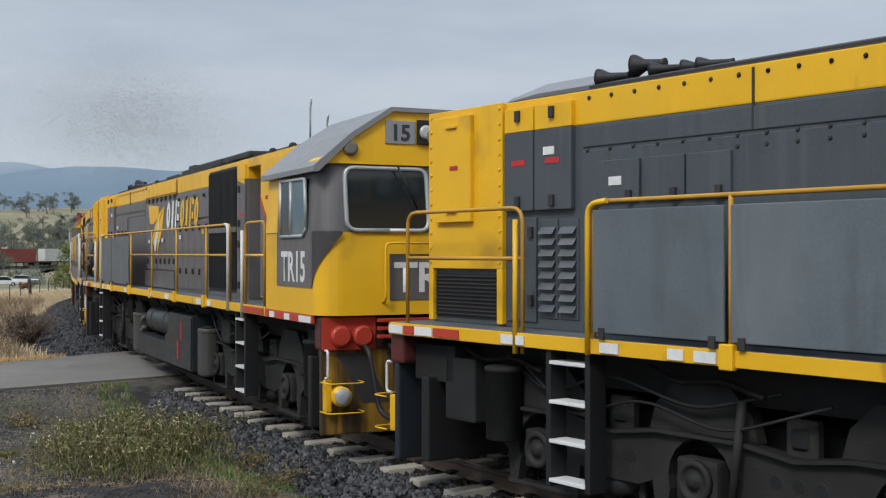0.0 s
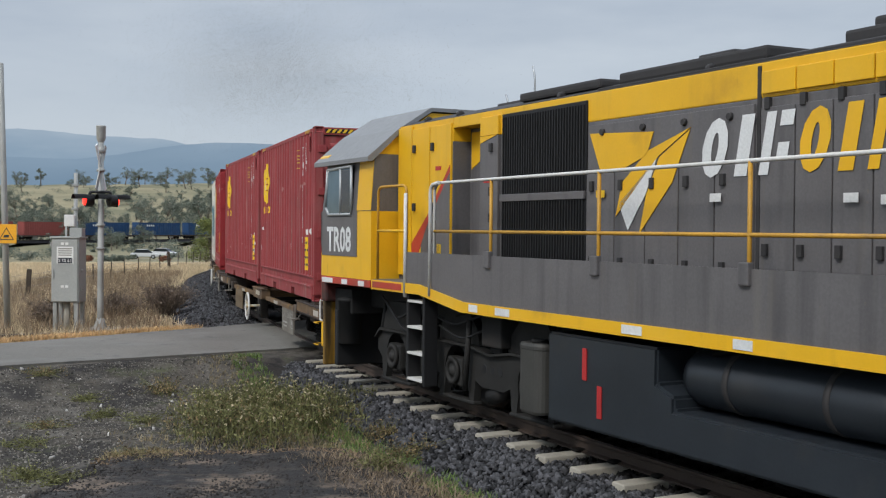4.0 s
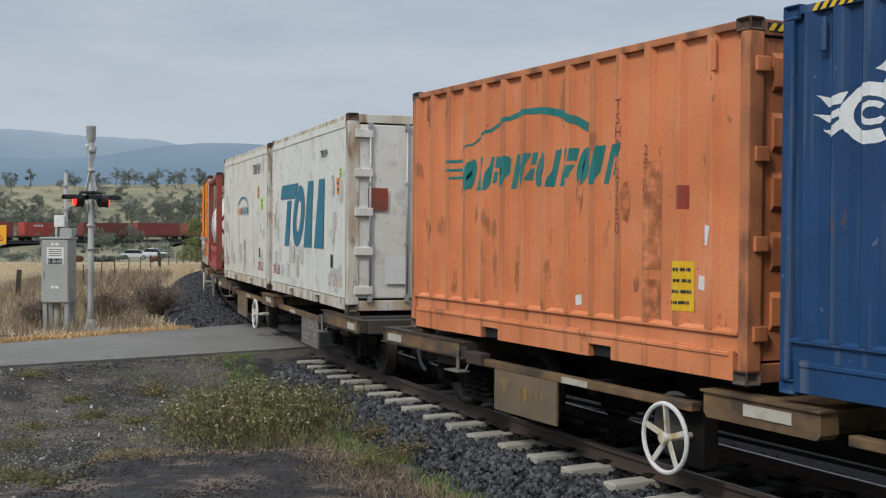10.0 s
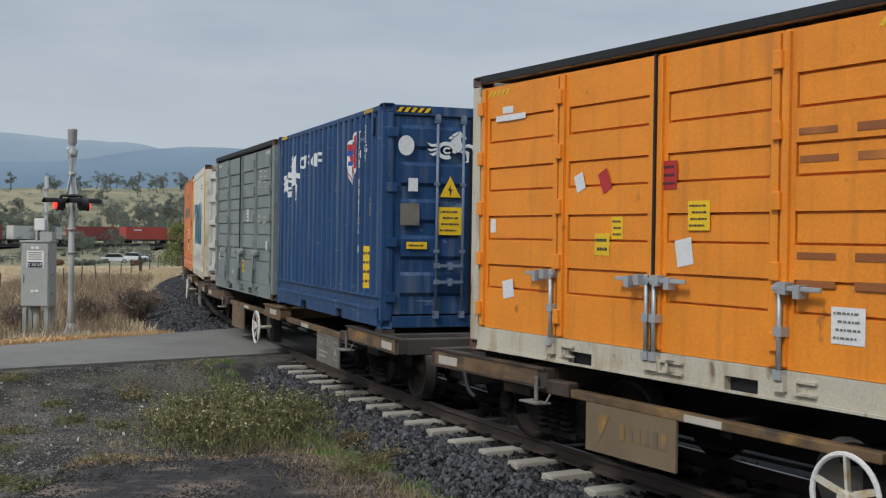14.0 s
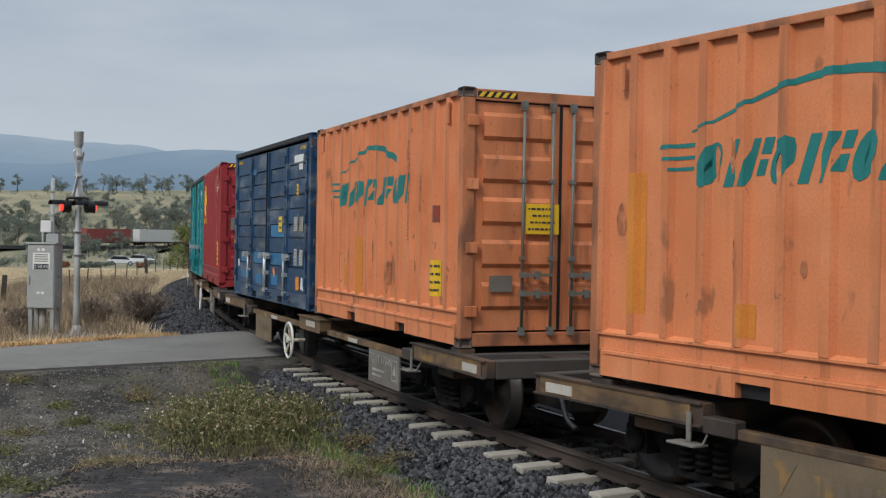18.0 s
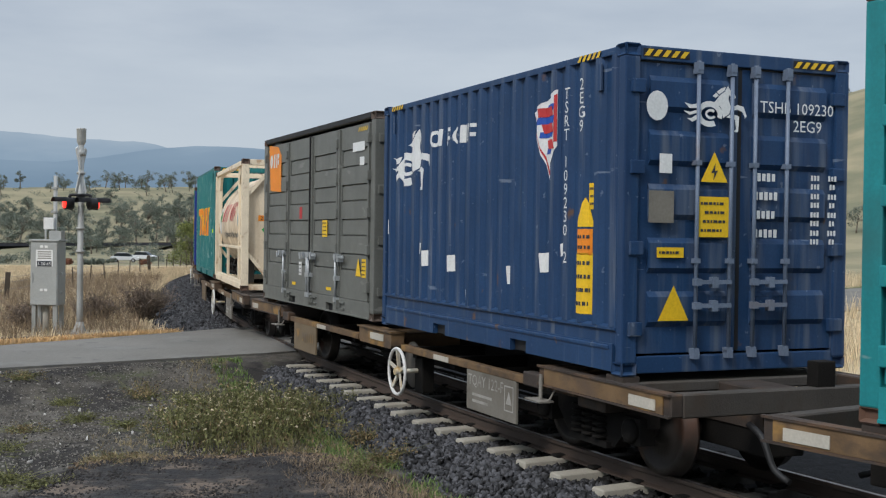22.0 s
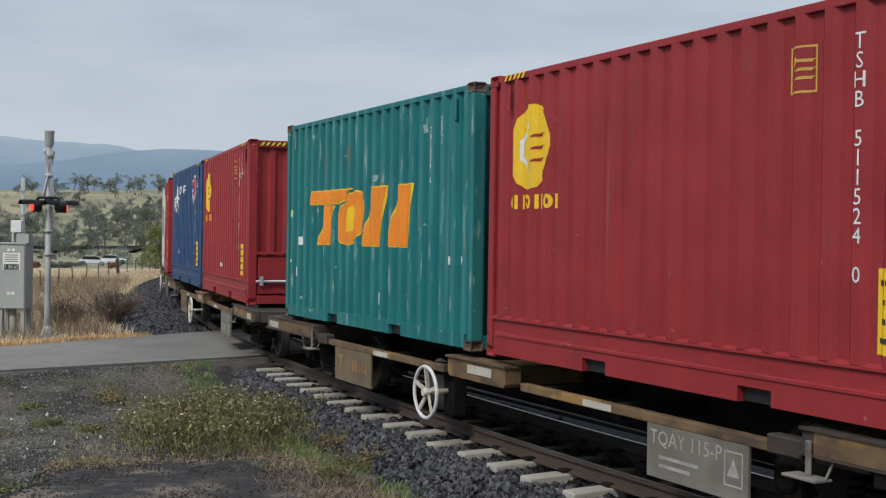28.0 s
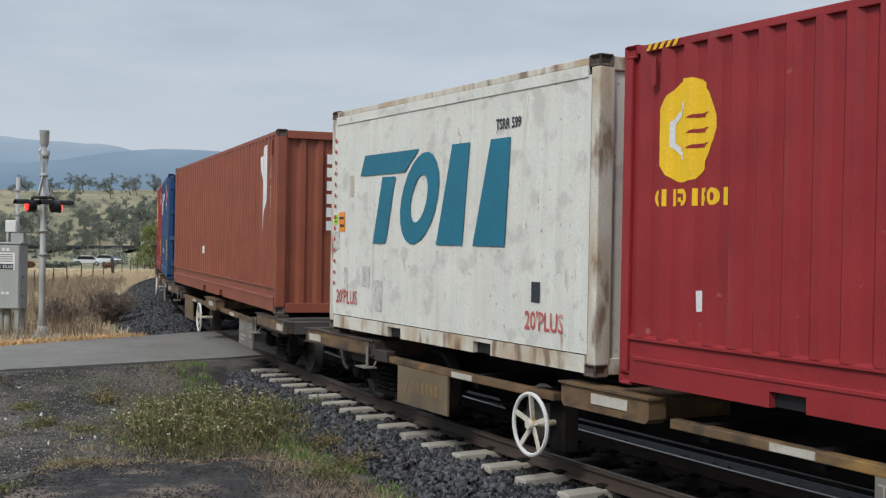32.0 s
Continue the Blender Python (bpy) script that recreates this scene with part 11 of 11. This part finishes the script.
# ---- level crossing furniture ----
M["mast"] = mat("galvanised_mast", (0.34, 0.345, 0.33), 0.6, 0.2, var=0.1, dirt=(0.2, 0.2, 0.18), amount=0.25)
M["cabinet"] = mat("grey_cabinet_paint", (0.34, 0.35, 0.335), 0.5, var=0.06, dirt=(0.2, 0.2, 0.19), amount=0.2)
M["lampred"] = mat("glowing_red_lens", (1.0, 0.03, 0.02), 0.3, var=0, fine=0, emit=2.2)
M["postwood"] = mat("weathered_fence_wood", (0.07, 0.055, 0.042), 0.9, var=0.3, bump=0.4)
M["wire"] = mat("fence_wire", (0.22, 0.21, 0.20), 0.6, 0.4)
M["sign"] = mat("amber_sign", (0.80, 0.38, 0.02), 0.5, var=0.05)


def gz(x, y):
    return float(ground_height(np.array([x]), np.array([y]))[0])


sx_, sy_ = -7.66, 27.88
sz = gz(sx_, sy_)
sig = thing("crossing_signal", "grey level crossing signal mast with lit red lamps", "signal", m=Matrix.Translation((sx_, sy_, sz)) @ Matrix.Rotation(radians(8), 4, "Z"))
up = -0.1 - sz
part("mast", lathe(bmesh.new(), [(0, 0.074), (up + 0.4, 0.074), (up + 4.3, 0.064)], (0, 0, 0), (0, 0, 1), 20), M["mast"], sig)
part("mast_foot", lathe(bmesh.new(), [(0, 0.34), (0.10, 0.33), (0.12, 0.2), (0.3, 0.12), (0.42, 0.09)], (0, 0, 0), (0, 0, 1), 20), M["mast"], sig, "concrete footing")
part("bell_housing", lathe(bmesh.new(), [(0, 0.064), (0.02, 0.10), (0.10, 0.10), (0.13, 0.075), (0.22, 0.05), (0.32, 0.095), (0.34, 0.105), (0.62, 0.112), (0.64, 0.12), (0.66, 0.1)], (0, 0, up + 4.0), (0, 0, 1), 20), M["mast"], sig)
for z in (1.75, 2.3, 3.05, 3.6):
    part("mast_clamp", lathe(bmesh.new(), [(-0.03, 0.1), (0.03, 0.1)], (0, 0, up + z), (0, 0, 1), 16), M["mast"], sig)
part("lamp_arm", pipe(bend([(-0.25, -0.1, up + 2.9), (-0.24, -0.1, up + 3.08), (0.24, -0.1, up + 3.08), (0.25, -0.1, up + 2.9)], 0.06), 0.036, 10), M["black"], sig)


def lamp_head(x, y, yaw, lit, k):
    head = part("lamp_head", lathe(bmesh.new(), [(-0.13, 0.07), (-0.10, 0.13), (0.06, 0.15), (0.08, 0.15)], (0, 0, 0), (0, -1, 0), 20), M["black"], sig, "black lamp head", at=Matrix.Translation((x, y, up + 2.88)) @ Matrix.Rotation(yaw, 4, "Z"))
    bm = bmesh.new()
    n = 16
    rows_ = [[bm.verts.new((r * math.cos(radians(15 + 150 * i / n)), yy, r * math.sin(radians(15 + 150 * i / n)))) for i in range(n + 1)] for yy, r in ((-0.06, 0.155), (-0.36, 0.145))]
    for i in range(n):
        bm.faces.new((rows_[0][i], rows_[0][i + 1], rows_[1][i + 1], rows_[1][i]))
    bmesh.ops.solidify(bm, geom=bm.faces[:], thickness=0.008)
    part("hood", bm, M["black"], head)
    part("lens", lathe(bmesh.new(), [(0, 0.115), (0.02, 0.10), (0.03, 0.03)], (0, -0.085, 0), (0, -1, 0), 18), M[lit] if lit else M["black"], head, "lit red lens" if lit == "lampred" else "")


lamp_head(-0.27, -0.12, radians(-62), "lampred", 0)
lamp_head(0.27, -0.12, radians(-62), None, 1)
lamp_head(-0.29, 0.14, radians(118), None, 2)
lamp_head(0.29, 0.14, radians(105), "lampred", 3)
for ang in (61, -61):
    bm = solid(-0.60, 0.60, -0.012, 0.012, -0.06, 0.06, 0.004)
    bm.transform(Matrix.Translation((0, 0, up + 3.66)) @ Matrix.Rotation(radians(76), 4, "Z") @ Matrix.Rotation(radians(ang), 4, "Y"))
    part("crossbuck_board", bm, M["letter"] if ang > 0 else M["mast"], sig, "white crossbuck board seen nearly edge-on")
pl = thing("signal_base", "low concrete plinth of the crossing signal", "plinth", m=Matrix.Translation((sx_ + 0.02, sy_ + 0.3, gz(sx_, sy_ + 0.3))))
part("slab", solid(-0.55, 0.55, -0.35, 0.6, -0.1, 0.16, 0.02), M["concrete"], pl)

edging = thing("timber_edging", "dark weathered sleeper laid along the verge", "sleeper", m=Matrix.Translation((-8.75, 26.6, gz(-8.75, 26.6))) @ Matrix.Rotation(radians(24), 4, "Z"))
part("timber", solid(-1.05, 1.05, -0.12, 0.12, -0.05, 0.17, 0.02), M["postwood"], edging)

cb = thing("equipment_cabinet", "grey steel signalling cabinet on posts", "cabinet", m=Matrix.Translation((-8.50, 28.15, gz(-8.5, 28.2))) @ Matrix.Rotation(radians(-4), 4, "Z") @ Matrix.Diagonal((1.07, 1.0, 1.0, 1.0)))
cz = -0.12 - gz(-8.5, 28.2)
part("body", solid(-0.31, 0.31, -0.22, 0.28, cz + 0.48, cz + 2.0, 0.012), M["cabinet"], cb)
door = part("door", solid(-0.29, 0.29, -0.245, -0.222, cz + 0.50, cz + 1.97, 0.008), M["cabinet"], cb)
part("roof_cap", solid(-0.34, 0.34, -0.26, 0.31, cz + 2.0, cz + 2.04, 0.008), M["cabinet"], cb)
part("door_handle", solid(-0.27, -0.24, -0.275, -0.243, cz + 1.05, cz + 1.25, 0.006), M["mast"], door)
part("notice", on_side(flat([rect(0, 0, 0.38, 0.40)]), 0.01, cz + 1.60, -0.2465), M["paper"], door, "white notice plate")
for i in range(4):
    part("notice_print", on_side(flat([rect(0, 0, 0.30, 0.022)]), 0.01, cz + 1.75 - 0.05 * i, -0.2485), M["board"], door)
part("plate", on_side(flat([rect(0, 0, 0.33, 0.13)]), 0.01, cz + 1.47, -0.2490), M["print"], door, "black number plate")
part("plate_lettering", on_side(text_bm("S 30.65", 0.105), 0.01, cz + 1.435, -0.2515), M["letter"], door)
for x in (-0.05, 0.05):
    for z in (1.84, 0.82):
        part("vent", solid(x - 0.035, x + 0.035, -0.256, -0.243, cz + z, cz + z + 0.06, 0.006), M["paper"], door)
for x in (-0.24, 0.24):
    for y in (-0.15, 0.22):
        part("leg", solid(x - 0.045, x + 0.045, y - 0.045, y + 0.045, -0.15, cz + 0.48, 0.008), M["mast"], cb)
part("conduit", rod(bmesh.new(), (-0.03, 0.0, -0.15), (-0.03, 0.0, cz + 0.48), 0.075, 12), M["concrete"], cb)
part("hinge", solid(-0.325, -0.30, -0.25, -0.2, cz + 1.80, cz + 1.9, 0.004), M["mast"], cb)
part("side_lug", solid(0.31, 0.35, -0.05, 0.02, cz + 1.2, cz + 1.26, 0.004), M["mast"], cb)
part("side_lug", solid(0.31, 0.35, -0.05, 0.02, cz + 0.75, cz + 0.81, 0.004), M["mast"], cb)
part("back_box", solid(0.02, 0.30, 0.0, 0.25, cz + 2.04, cz + 2.25, 0.01), M["cabinet"], cb)

bp = thing("antenna_post", "thin galvanised post with a white junction box", "post", m=Matrix.Translation((-8.93, 30.0, gz(-8.93, 30.0))))
bz0 = -0.12 - gz(-8.93, 30.0)
part("post", rod(bmesh.new(), (0.05, 0, -0.1), (0.05, 0, bz0 + 3.65), 0.05, 12), M["mast"], bp)
part("junction_box", solid(-0.20, 0.06, -0.16, -0.03, bz0 + 2.28, bz0 + 2.58, 0.02), M["paper"], bp, "white junction box")
part("cable", pipe([(-0.08, -0.1, bz0 + 2.28), (-0.05, -0.1, bz0 + 2.1), (0.03, -0.08, bz0 + 1.95), (0.03, -0.06, bz0 + 1.4)], 0.02, 6), M["black"], bp)
for z in (2.2, 2.7, 3.3):
    part("bracket", solid(-0.04, 0.11, -0.07, 0.05, bz0 + z, bz0 + z + 0.06, 0.008), M["mast"], bp)
tp_ = thing("marker_post", "thin grey steel marker post", "post", m=Matrix.Translation((-9.3, 30.6, gz(-9.3, 30.6))))
part("post", rod(bmesh.new(), (0, 0, -0.1), (0, 0, 2.75), 0.025, 8), M["mast"], tp_)
part("cap", lathe(bmesh.new(), [(0, 0.05), (0.08, 0.06), (0.1, 0.02)], (0, 0, 2.75), (0, 0, 1), 10), M["mast"], tp_)

pp = thing("power_pole", "tall galvanised pole with an amber warning sign", "pole", m=Matrix.Translation((-9.80, 27.75, gz(-9.8, 27.75))))
pz = -0.12 - gz(-9.8, 27.75)
part("pole", lathe(bmesh.new(), [(-0.1, 0.075), (pz + 3, 0.072), (pz + 6.1, 0.062), (pz + 6.12, 0.04)], (0, 0, 0), (-0.028, 0, 1), 16), M["mast"], pp)
sg = part("sign_plate", solid(-0.235, 0.235, -0.105, -0.095, pz + 1.87, pz + 2.32, 0.004), M["sign"], pp, "amber warning sign")
part("sign_triangle", on_side(flat([[(-0.18, -0.13), (0.18, -0.13), (0.155, -0.11), (-0.15, -0.11)], [(-0.18, -0.13), (-0.15, -0.11), (0.0, 0.13), (0.0, 0.17)], [(0.18, -0.13), (0.0, 0.17), (0.0, 0.13), (0.15, -0.11)], rect(0.0, -0.04, 0.12, 0.06, 0.3)]), 0, pz + 2.08, -0.108), M["print"], sg)
part("wire_bracket", pipe([(-0.17, 0, pz + 6.0), (-0.35, -0.03, pz + 5.97), (-0.36, -0.03, pz + 5.8), (-0.28, -0.03, pz + 5.62)], 0.012, 6), M["black"], pp)
part("overhead_wire", pipe([(-0.17 - 3.0 * i, -0.3 * i, pz + 6.05 - 0.02 * i) for i in range(9)], 0.008, 5), M["black"], pp)

# fence of steel droppers and wooden posts with wires
fence = thing("wire_fence", "sagging wire fence with dark wooden posts in dry grass", "fence")
fl = []
for i in range(26):
    y = 24 + 3.4 * i
    fl.append((-13.2 - 0.055 * (y - 30) - 0.0 * i + (0 if y > 30 else -(30 - y) * 0.9), y))
prevs = None
for i, (x, y) in enumerate(fl):
    z = gz(x, y)
    wood = i in (1, 4, 5, 7, 14, 20)
    hgt = 1.08 if wood else 0.95
    if wood:
        part("fence_post", lambda: solid(-0.085, 0.085, -0.085, 0.085, -0.1, 1.1, 0.02), M["postwood"], fence, "dark wooden post", key="fpost", at=pose(x, y, z, random.uniform(-4, 4), random.uniform(-5, 5), 20))
    else:
        part("dropper", lambda: solid(-0.022, 0.022, -0.022, 0.022, -0.1, 1.0, 0.004), M["postwood"], fence, key="dropper", at=pose(x, y, z, random.uniform(-4, 4), random.uniform(-4, 4), 0))
    here = [Vector((x, y, z + k)) for k in (0.25, 0.5, 0.75, 0.92)]
    if prevs:
        for a, b in zip(prevs, here):
            part("wire", pipe([a, a.lerp(b, 0.5) - Vector((0, 0, 0.02)), b], 0.006, 4), M["wire"], fence)
    prevs = here

M["carwhite"] = mat("white_car_paint", (0.62, 0.63, 0.64), 0.35, var=0.03)
M["carglass"] = mat("dark_car_glass", (0.02, 0.025, 0.03), 0.1, var=0.1)


def parked_car(x, y, yaw, label):
    ob = thing("parked_car", label, "car", "cars parked in the paddock", pose(x, y, gz(x, y), 0, 0, yaw))
    bm = prism([(-2.1, 0.35), (2.1, 0.35), (2.15, 0.75), (1.3, 0.92), (-2.0, 0.95), (-2.15, 0.7)], -0.85, 0.85)
    bmesh.ops.bevel(bm, geom=bm.edges[:], offset=0.08, segments=2, affect="EDGES")
    part("body", bm, M["carwhite"], ob)
    bm = prism([(-1.7, 0.93), (1.25, 0.9), (0.5, 1.42), (-1.2, 1.45)], -0.74, 0.74)
    bmesh.ops.bevel(bm, geom=bm.edges[:], offset=0.06, segments=2, affect="EDGES")
    part("cabin", bm, M["carglass"], ob, "dark glazed cabin")
    part("roof", solid(-1.15, 0.45, -0.7, 0.7, 1.43, 1.48, 0.02), M["carwhite"], ob)
    for sx in (1.3, -1.3):
        for sy in (0.8, -0.8):
            w = part("wheel", lathe(bmesh.new(), [(-0.1, 0.2), (-0.09, 0.33), (0.09, 0.33), (0.1, 0.2)], (sx, sy, 0.33), (0, 1, 0), 16), M["black"], ob)
            part("rim", lathe(bmesh.new(), [(-0.105, 0.19), (0.105, 0.19)], (sx, sy, 0.33), (0, 1, 0), 12), M["galv"], w)


for az, r, yaw in ((-13.35, 186, 10), (-12.45, 196, -14)):
    parked_car(r * math.sin(radians(az)), r * math.cos(radians(az)), yaw, "white car parked beyond the dry paddock")


# ---- the tail of the same train, far round the curve ----
M["farred"] = mat("far_red_paint", (0.26, 0.06, 0.05), 0.6, var=0.1)


def far_container(paint, length, label, bar=None):
    ob = thing("far_container", label, "container", "containers on the tail of the train")
    part("body", lambda: far_body(length), M[paint], ob, key="farbody%.1f" % length)
    for sx in (1, -1):
        part("corner_post", lambda: solid(-0.08, 0.08, -1.235, 1.235, 0.0, 2.9), M[paint], ob, key="farpost", at=Matrix.Translation((sx * (length / 2 - 0.07), 0, 0)))
    if bar:
        part("mark", lambda: on_side(flat([rect(0.6 * i, 0, 0.42, 0.4) for i in range(4)]), -length * 0.3, 2.2, -1.24), M[bar], ob, key="farmark%.1f" % length)
    return ob


def far_body(length):
    bm = bmesh.new()
    n = int(length / 0.55)
    cols = []
    for i in range(n + 1):
        for k in (0, 1):
            u, d = -length / 2 + length * min(n, i + k * 0.5) / n, 0.03 * k
            cols.append((u, d))
    for f in (1, -1):
        vs = [(bm.verts.new((u, f * (1.23 - d), 0.1)), bm.verts.new((u, f * (1.23 - d), 2.88))) for u, d in cols]
        for a, b in zip(vs, vs[1:]):
            bm.faces.new((a[0], b[0], b[1], a[1]) if f < 0 else (b[0], a[0], a[1], b[1]))
    box(bm, -length / 2, length / 2, -1.2, 1.2, 2.80, 2.89)
    box(bm, -length / 2, length / 2, -1.2, 1.2, 0.02, 0.14)
    box(bm, -length / 2, -length / 2 + 0.06, -1.2, 1.2, 0.1, 2.85)
    box(bm, length / 2 - 0.06, length / 2, -1.2, 1.2, 0.1, 2.85)
    return bm


def far_wagon():
    ob = thing("tail_wagon", "dark flat wagon in the tail of the train", "wagon", "wagons in the tail of the train")
    part("underframe", lambda: solid(-7.0, 7.0, -1.2, 1.2, 0.62, 0.93, 0.02), M["deck"], ob, key="farframe")
    for sx in (1, -1):
        b = part("bogie", lambda: solid(-1.0, 1.0, -0.85, 0.85, 0.35, 0.62, 0.05), M["under"], ob, key="farbogie", at=Matrix.Translation((sx * 5.1, 0, 0)))
        for x in (0.82, -0.82):
            part("wheelset", lambda: lathe(bmesh.new(), [(-0.62, 0.3), (-0.6, 0.44), (-0.48, 0.44), (-0.47, 0.1), (0.47, 0.1), (0.48, 0.44), (0.6, 0.44), (0.62, 0.3)], (0, 0, 0), (0, 1, 0), 14), M["steel"], b, key="farwheels", at=Matrix.Translation((x, 0, 0.44)))
        part("number_board", lambda: solid(-0.6, 0.6, -0.02, 0.02, 0.22, 0.70), M["board"], ob, key="farboard", at=Matrix.Translation((sx * 3.4, -1.2, 0)))
    return ob


TAIL = ["farred", "farwhite", "farred", "farbright", "farbrown", "farred", "farred", "blue", "blue", "blue", "farred", "farwhite", "farbrown", "teal", "farred", "blue"]
M["farwhite"] = mat("far_white_paint", (0.55, 0.55, 0.52), 0.6, var=0.06)
M["farbright"] = mat("far_bright_red_paint", (0.42, 0.07, 0.05), 0.6, var=0.1)
M["farbrown"] = mat("far_brown_paint", (0.20, 0.055, 0.045), 0.6, var=0.1)
NAMES = {"farred": "red-brown", "farwhite": "white", "farbright": "bright red", "farbrown": "dark brown", "blue": "blue", "teal": "teal"}
for j, paint in enumerate(TAIL):
    k = 32.25 - j
    couple(far_wagon(), k)
    couple(far_container(paint, 12.19, NAMES[paint] + " forty-foot container on a tail wagon", "letter" if paint in ("blue", "farbright") else None), k, 0.0, DECK)


# ---- thin exhaust smoke that the locomotives leave over the line: specks of soot in three drifting clouds ----
M["soot"] = mat("brown_soot", (0.11, 0.095, 0.08), 0.95, var=0.1, spec=0.0)
SMOKE = []
for i, (az, r, z, sx, sz, n) in enumerate(((-8.6, 55, 8.3, 2.1, 1.3, 42000), (-7.4, 57, 8.9, 2.5, 1.5, 44000), (-6.0, 60, 7.7, 2.8, 1.2, 24000))):
    rng = np.random.default_rng(700 + i)
    p = rng.normal(0, 1, (n, 3)) * [sx, sx, sz]
    a, b = rng.normal(size=(n, 3)), rng.normal(size=(n, 3))
    a /= np.linalg.norm(a, axis=1)[:, None]
    b = np.cross(a, b)
    b /= np.linalg.norm(b, axis=1)[:, None]
    k = 0.0088 * rng.uniform(0.5, 1.3, n)[:, None]
    v = np.stack([p - a * k, p + b * k, p + a * k, p - b * k], 1).reshape(-1, 3)
    puff = scatter_mesh("exhaust_smoke", v, np.arange(n * 4).reshape(-1, 4), M["soot"], "thin brown exhaust smoke hanging over the line", "smoke")
    x, y = r * math.sin(radians(az)), r * math.cos(radians(az))
    puff.matrix_world = Matrix.Translation((x, y, z))
    e = i - 1
    SMOKE.append((puff, [(t, Matrix.Translation((x + 0.25 * t * (0.5 + e), y + 0.3 * t, z + dz + 0.12 * e * t))) for t, dz in ((0.0, 0.0), (3.0, 1.1), (6.0, 3.2), (9.0, 9.0), (14.0, 18.0), (32.0, 60.0))]))


# ---- the train's ride ----
def ride_rows(behind, half, x, z, step=1):
    rows = []
    for t in range(0, 33, step):
        rows.append((float(t), ride(FIRST[t] + behind, half) @ Matrix.Translation((x, 0, z))))
    return rows


def rolled(t):
    """Metres run since the start, by a smooth curve through the seconds."""
    i = min(int(t), 31)
    a, b = FIRST[i], FIRST[i + 1]
    p, q = (FIRST[i + 1] - FIRST[max(i - 1, 0)]) / 2, (FIRST[min(i + 2, 32)] - FIRST[i]) / 2
    u = t - i
    return FIRST[0] - (a * (2 * u ** 3 - 3 * u ** 2 + 1) + p * (u ** 3 - 2 * u ** 2 + u) + b * (3 * u ** 2 - 2 * u ** 3) + q * (u ** 3 - u ** 2))


BEATS = [2 * i / FPS for i in range(int(16 * FPS) + 1)]


def motions():
    for puff, rows in SMOKE:
        walk(puff, rows)
    for ob, behind, half, x, z in TRAIN:
        walk(ob, ride_rows(behind, half, x, z))
        for wheels in [c for c in ob.children_recursive if c.name.split(".")[0] == "wheelset"]:
            at = wheels.matrix_basis.translation.copy()
            walk(wheels, [(t, Matrix.Translation(at) @ Matrix.Rotation(rolled(t) / at.z, 4, "Y")) for t in BEATS])


motions()
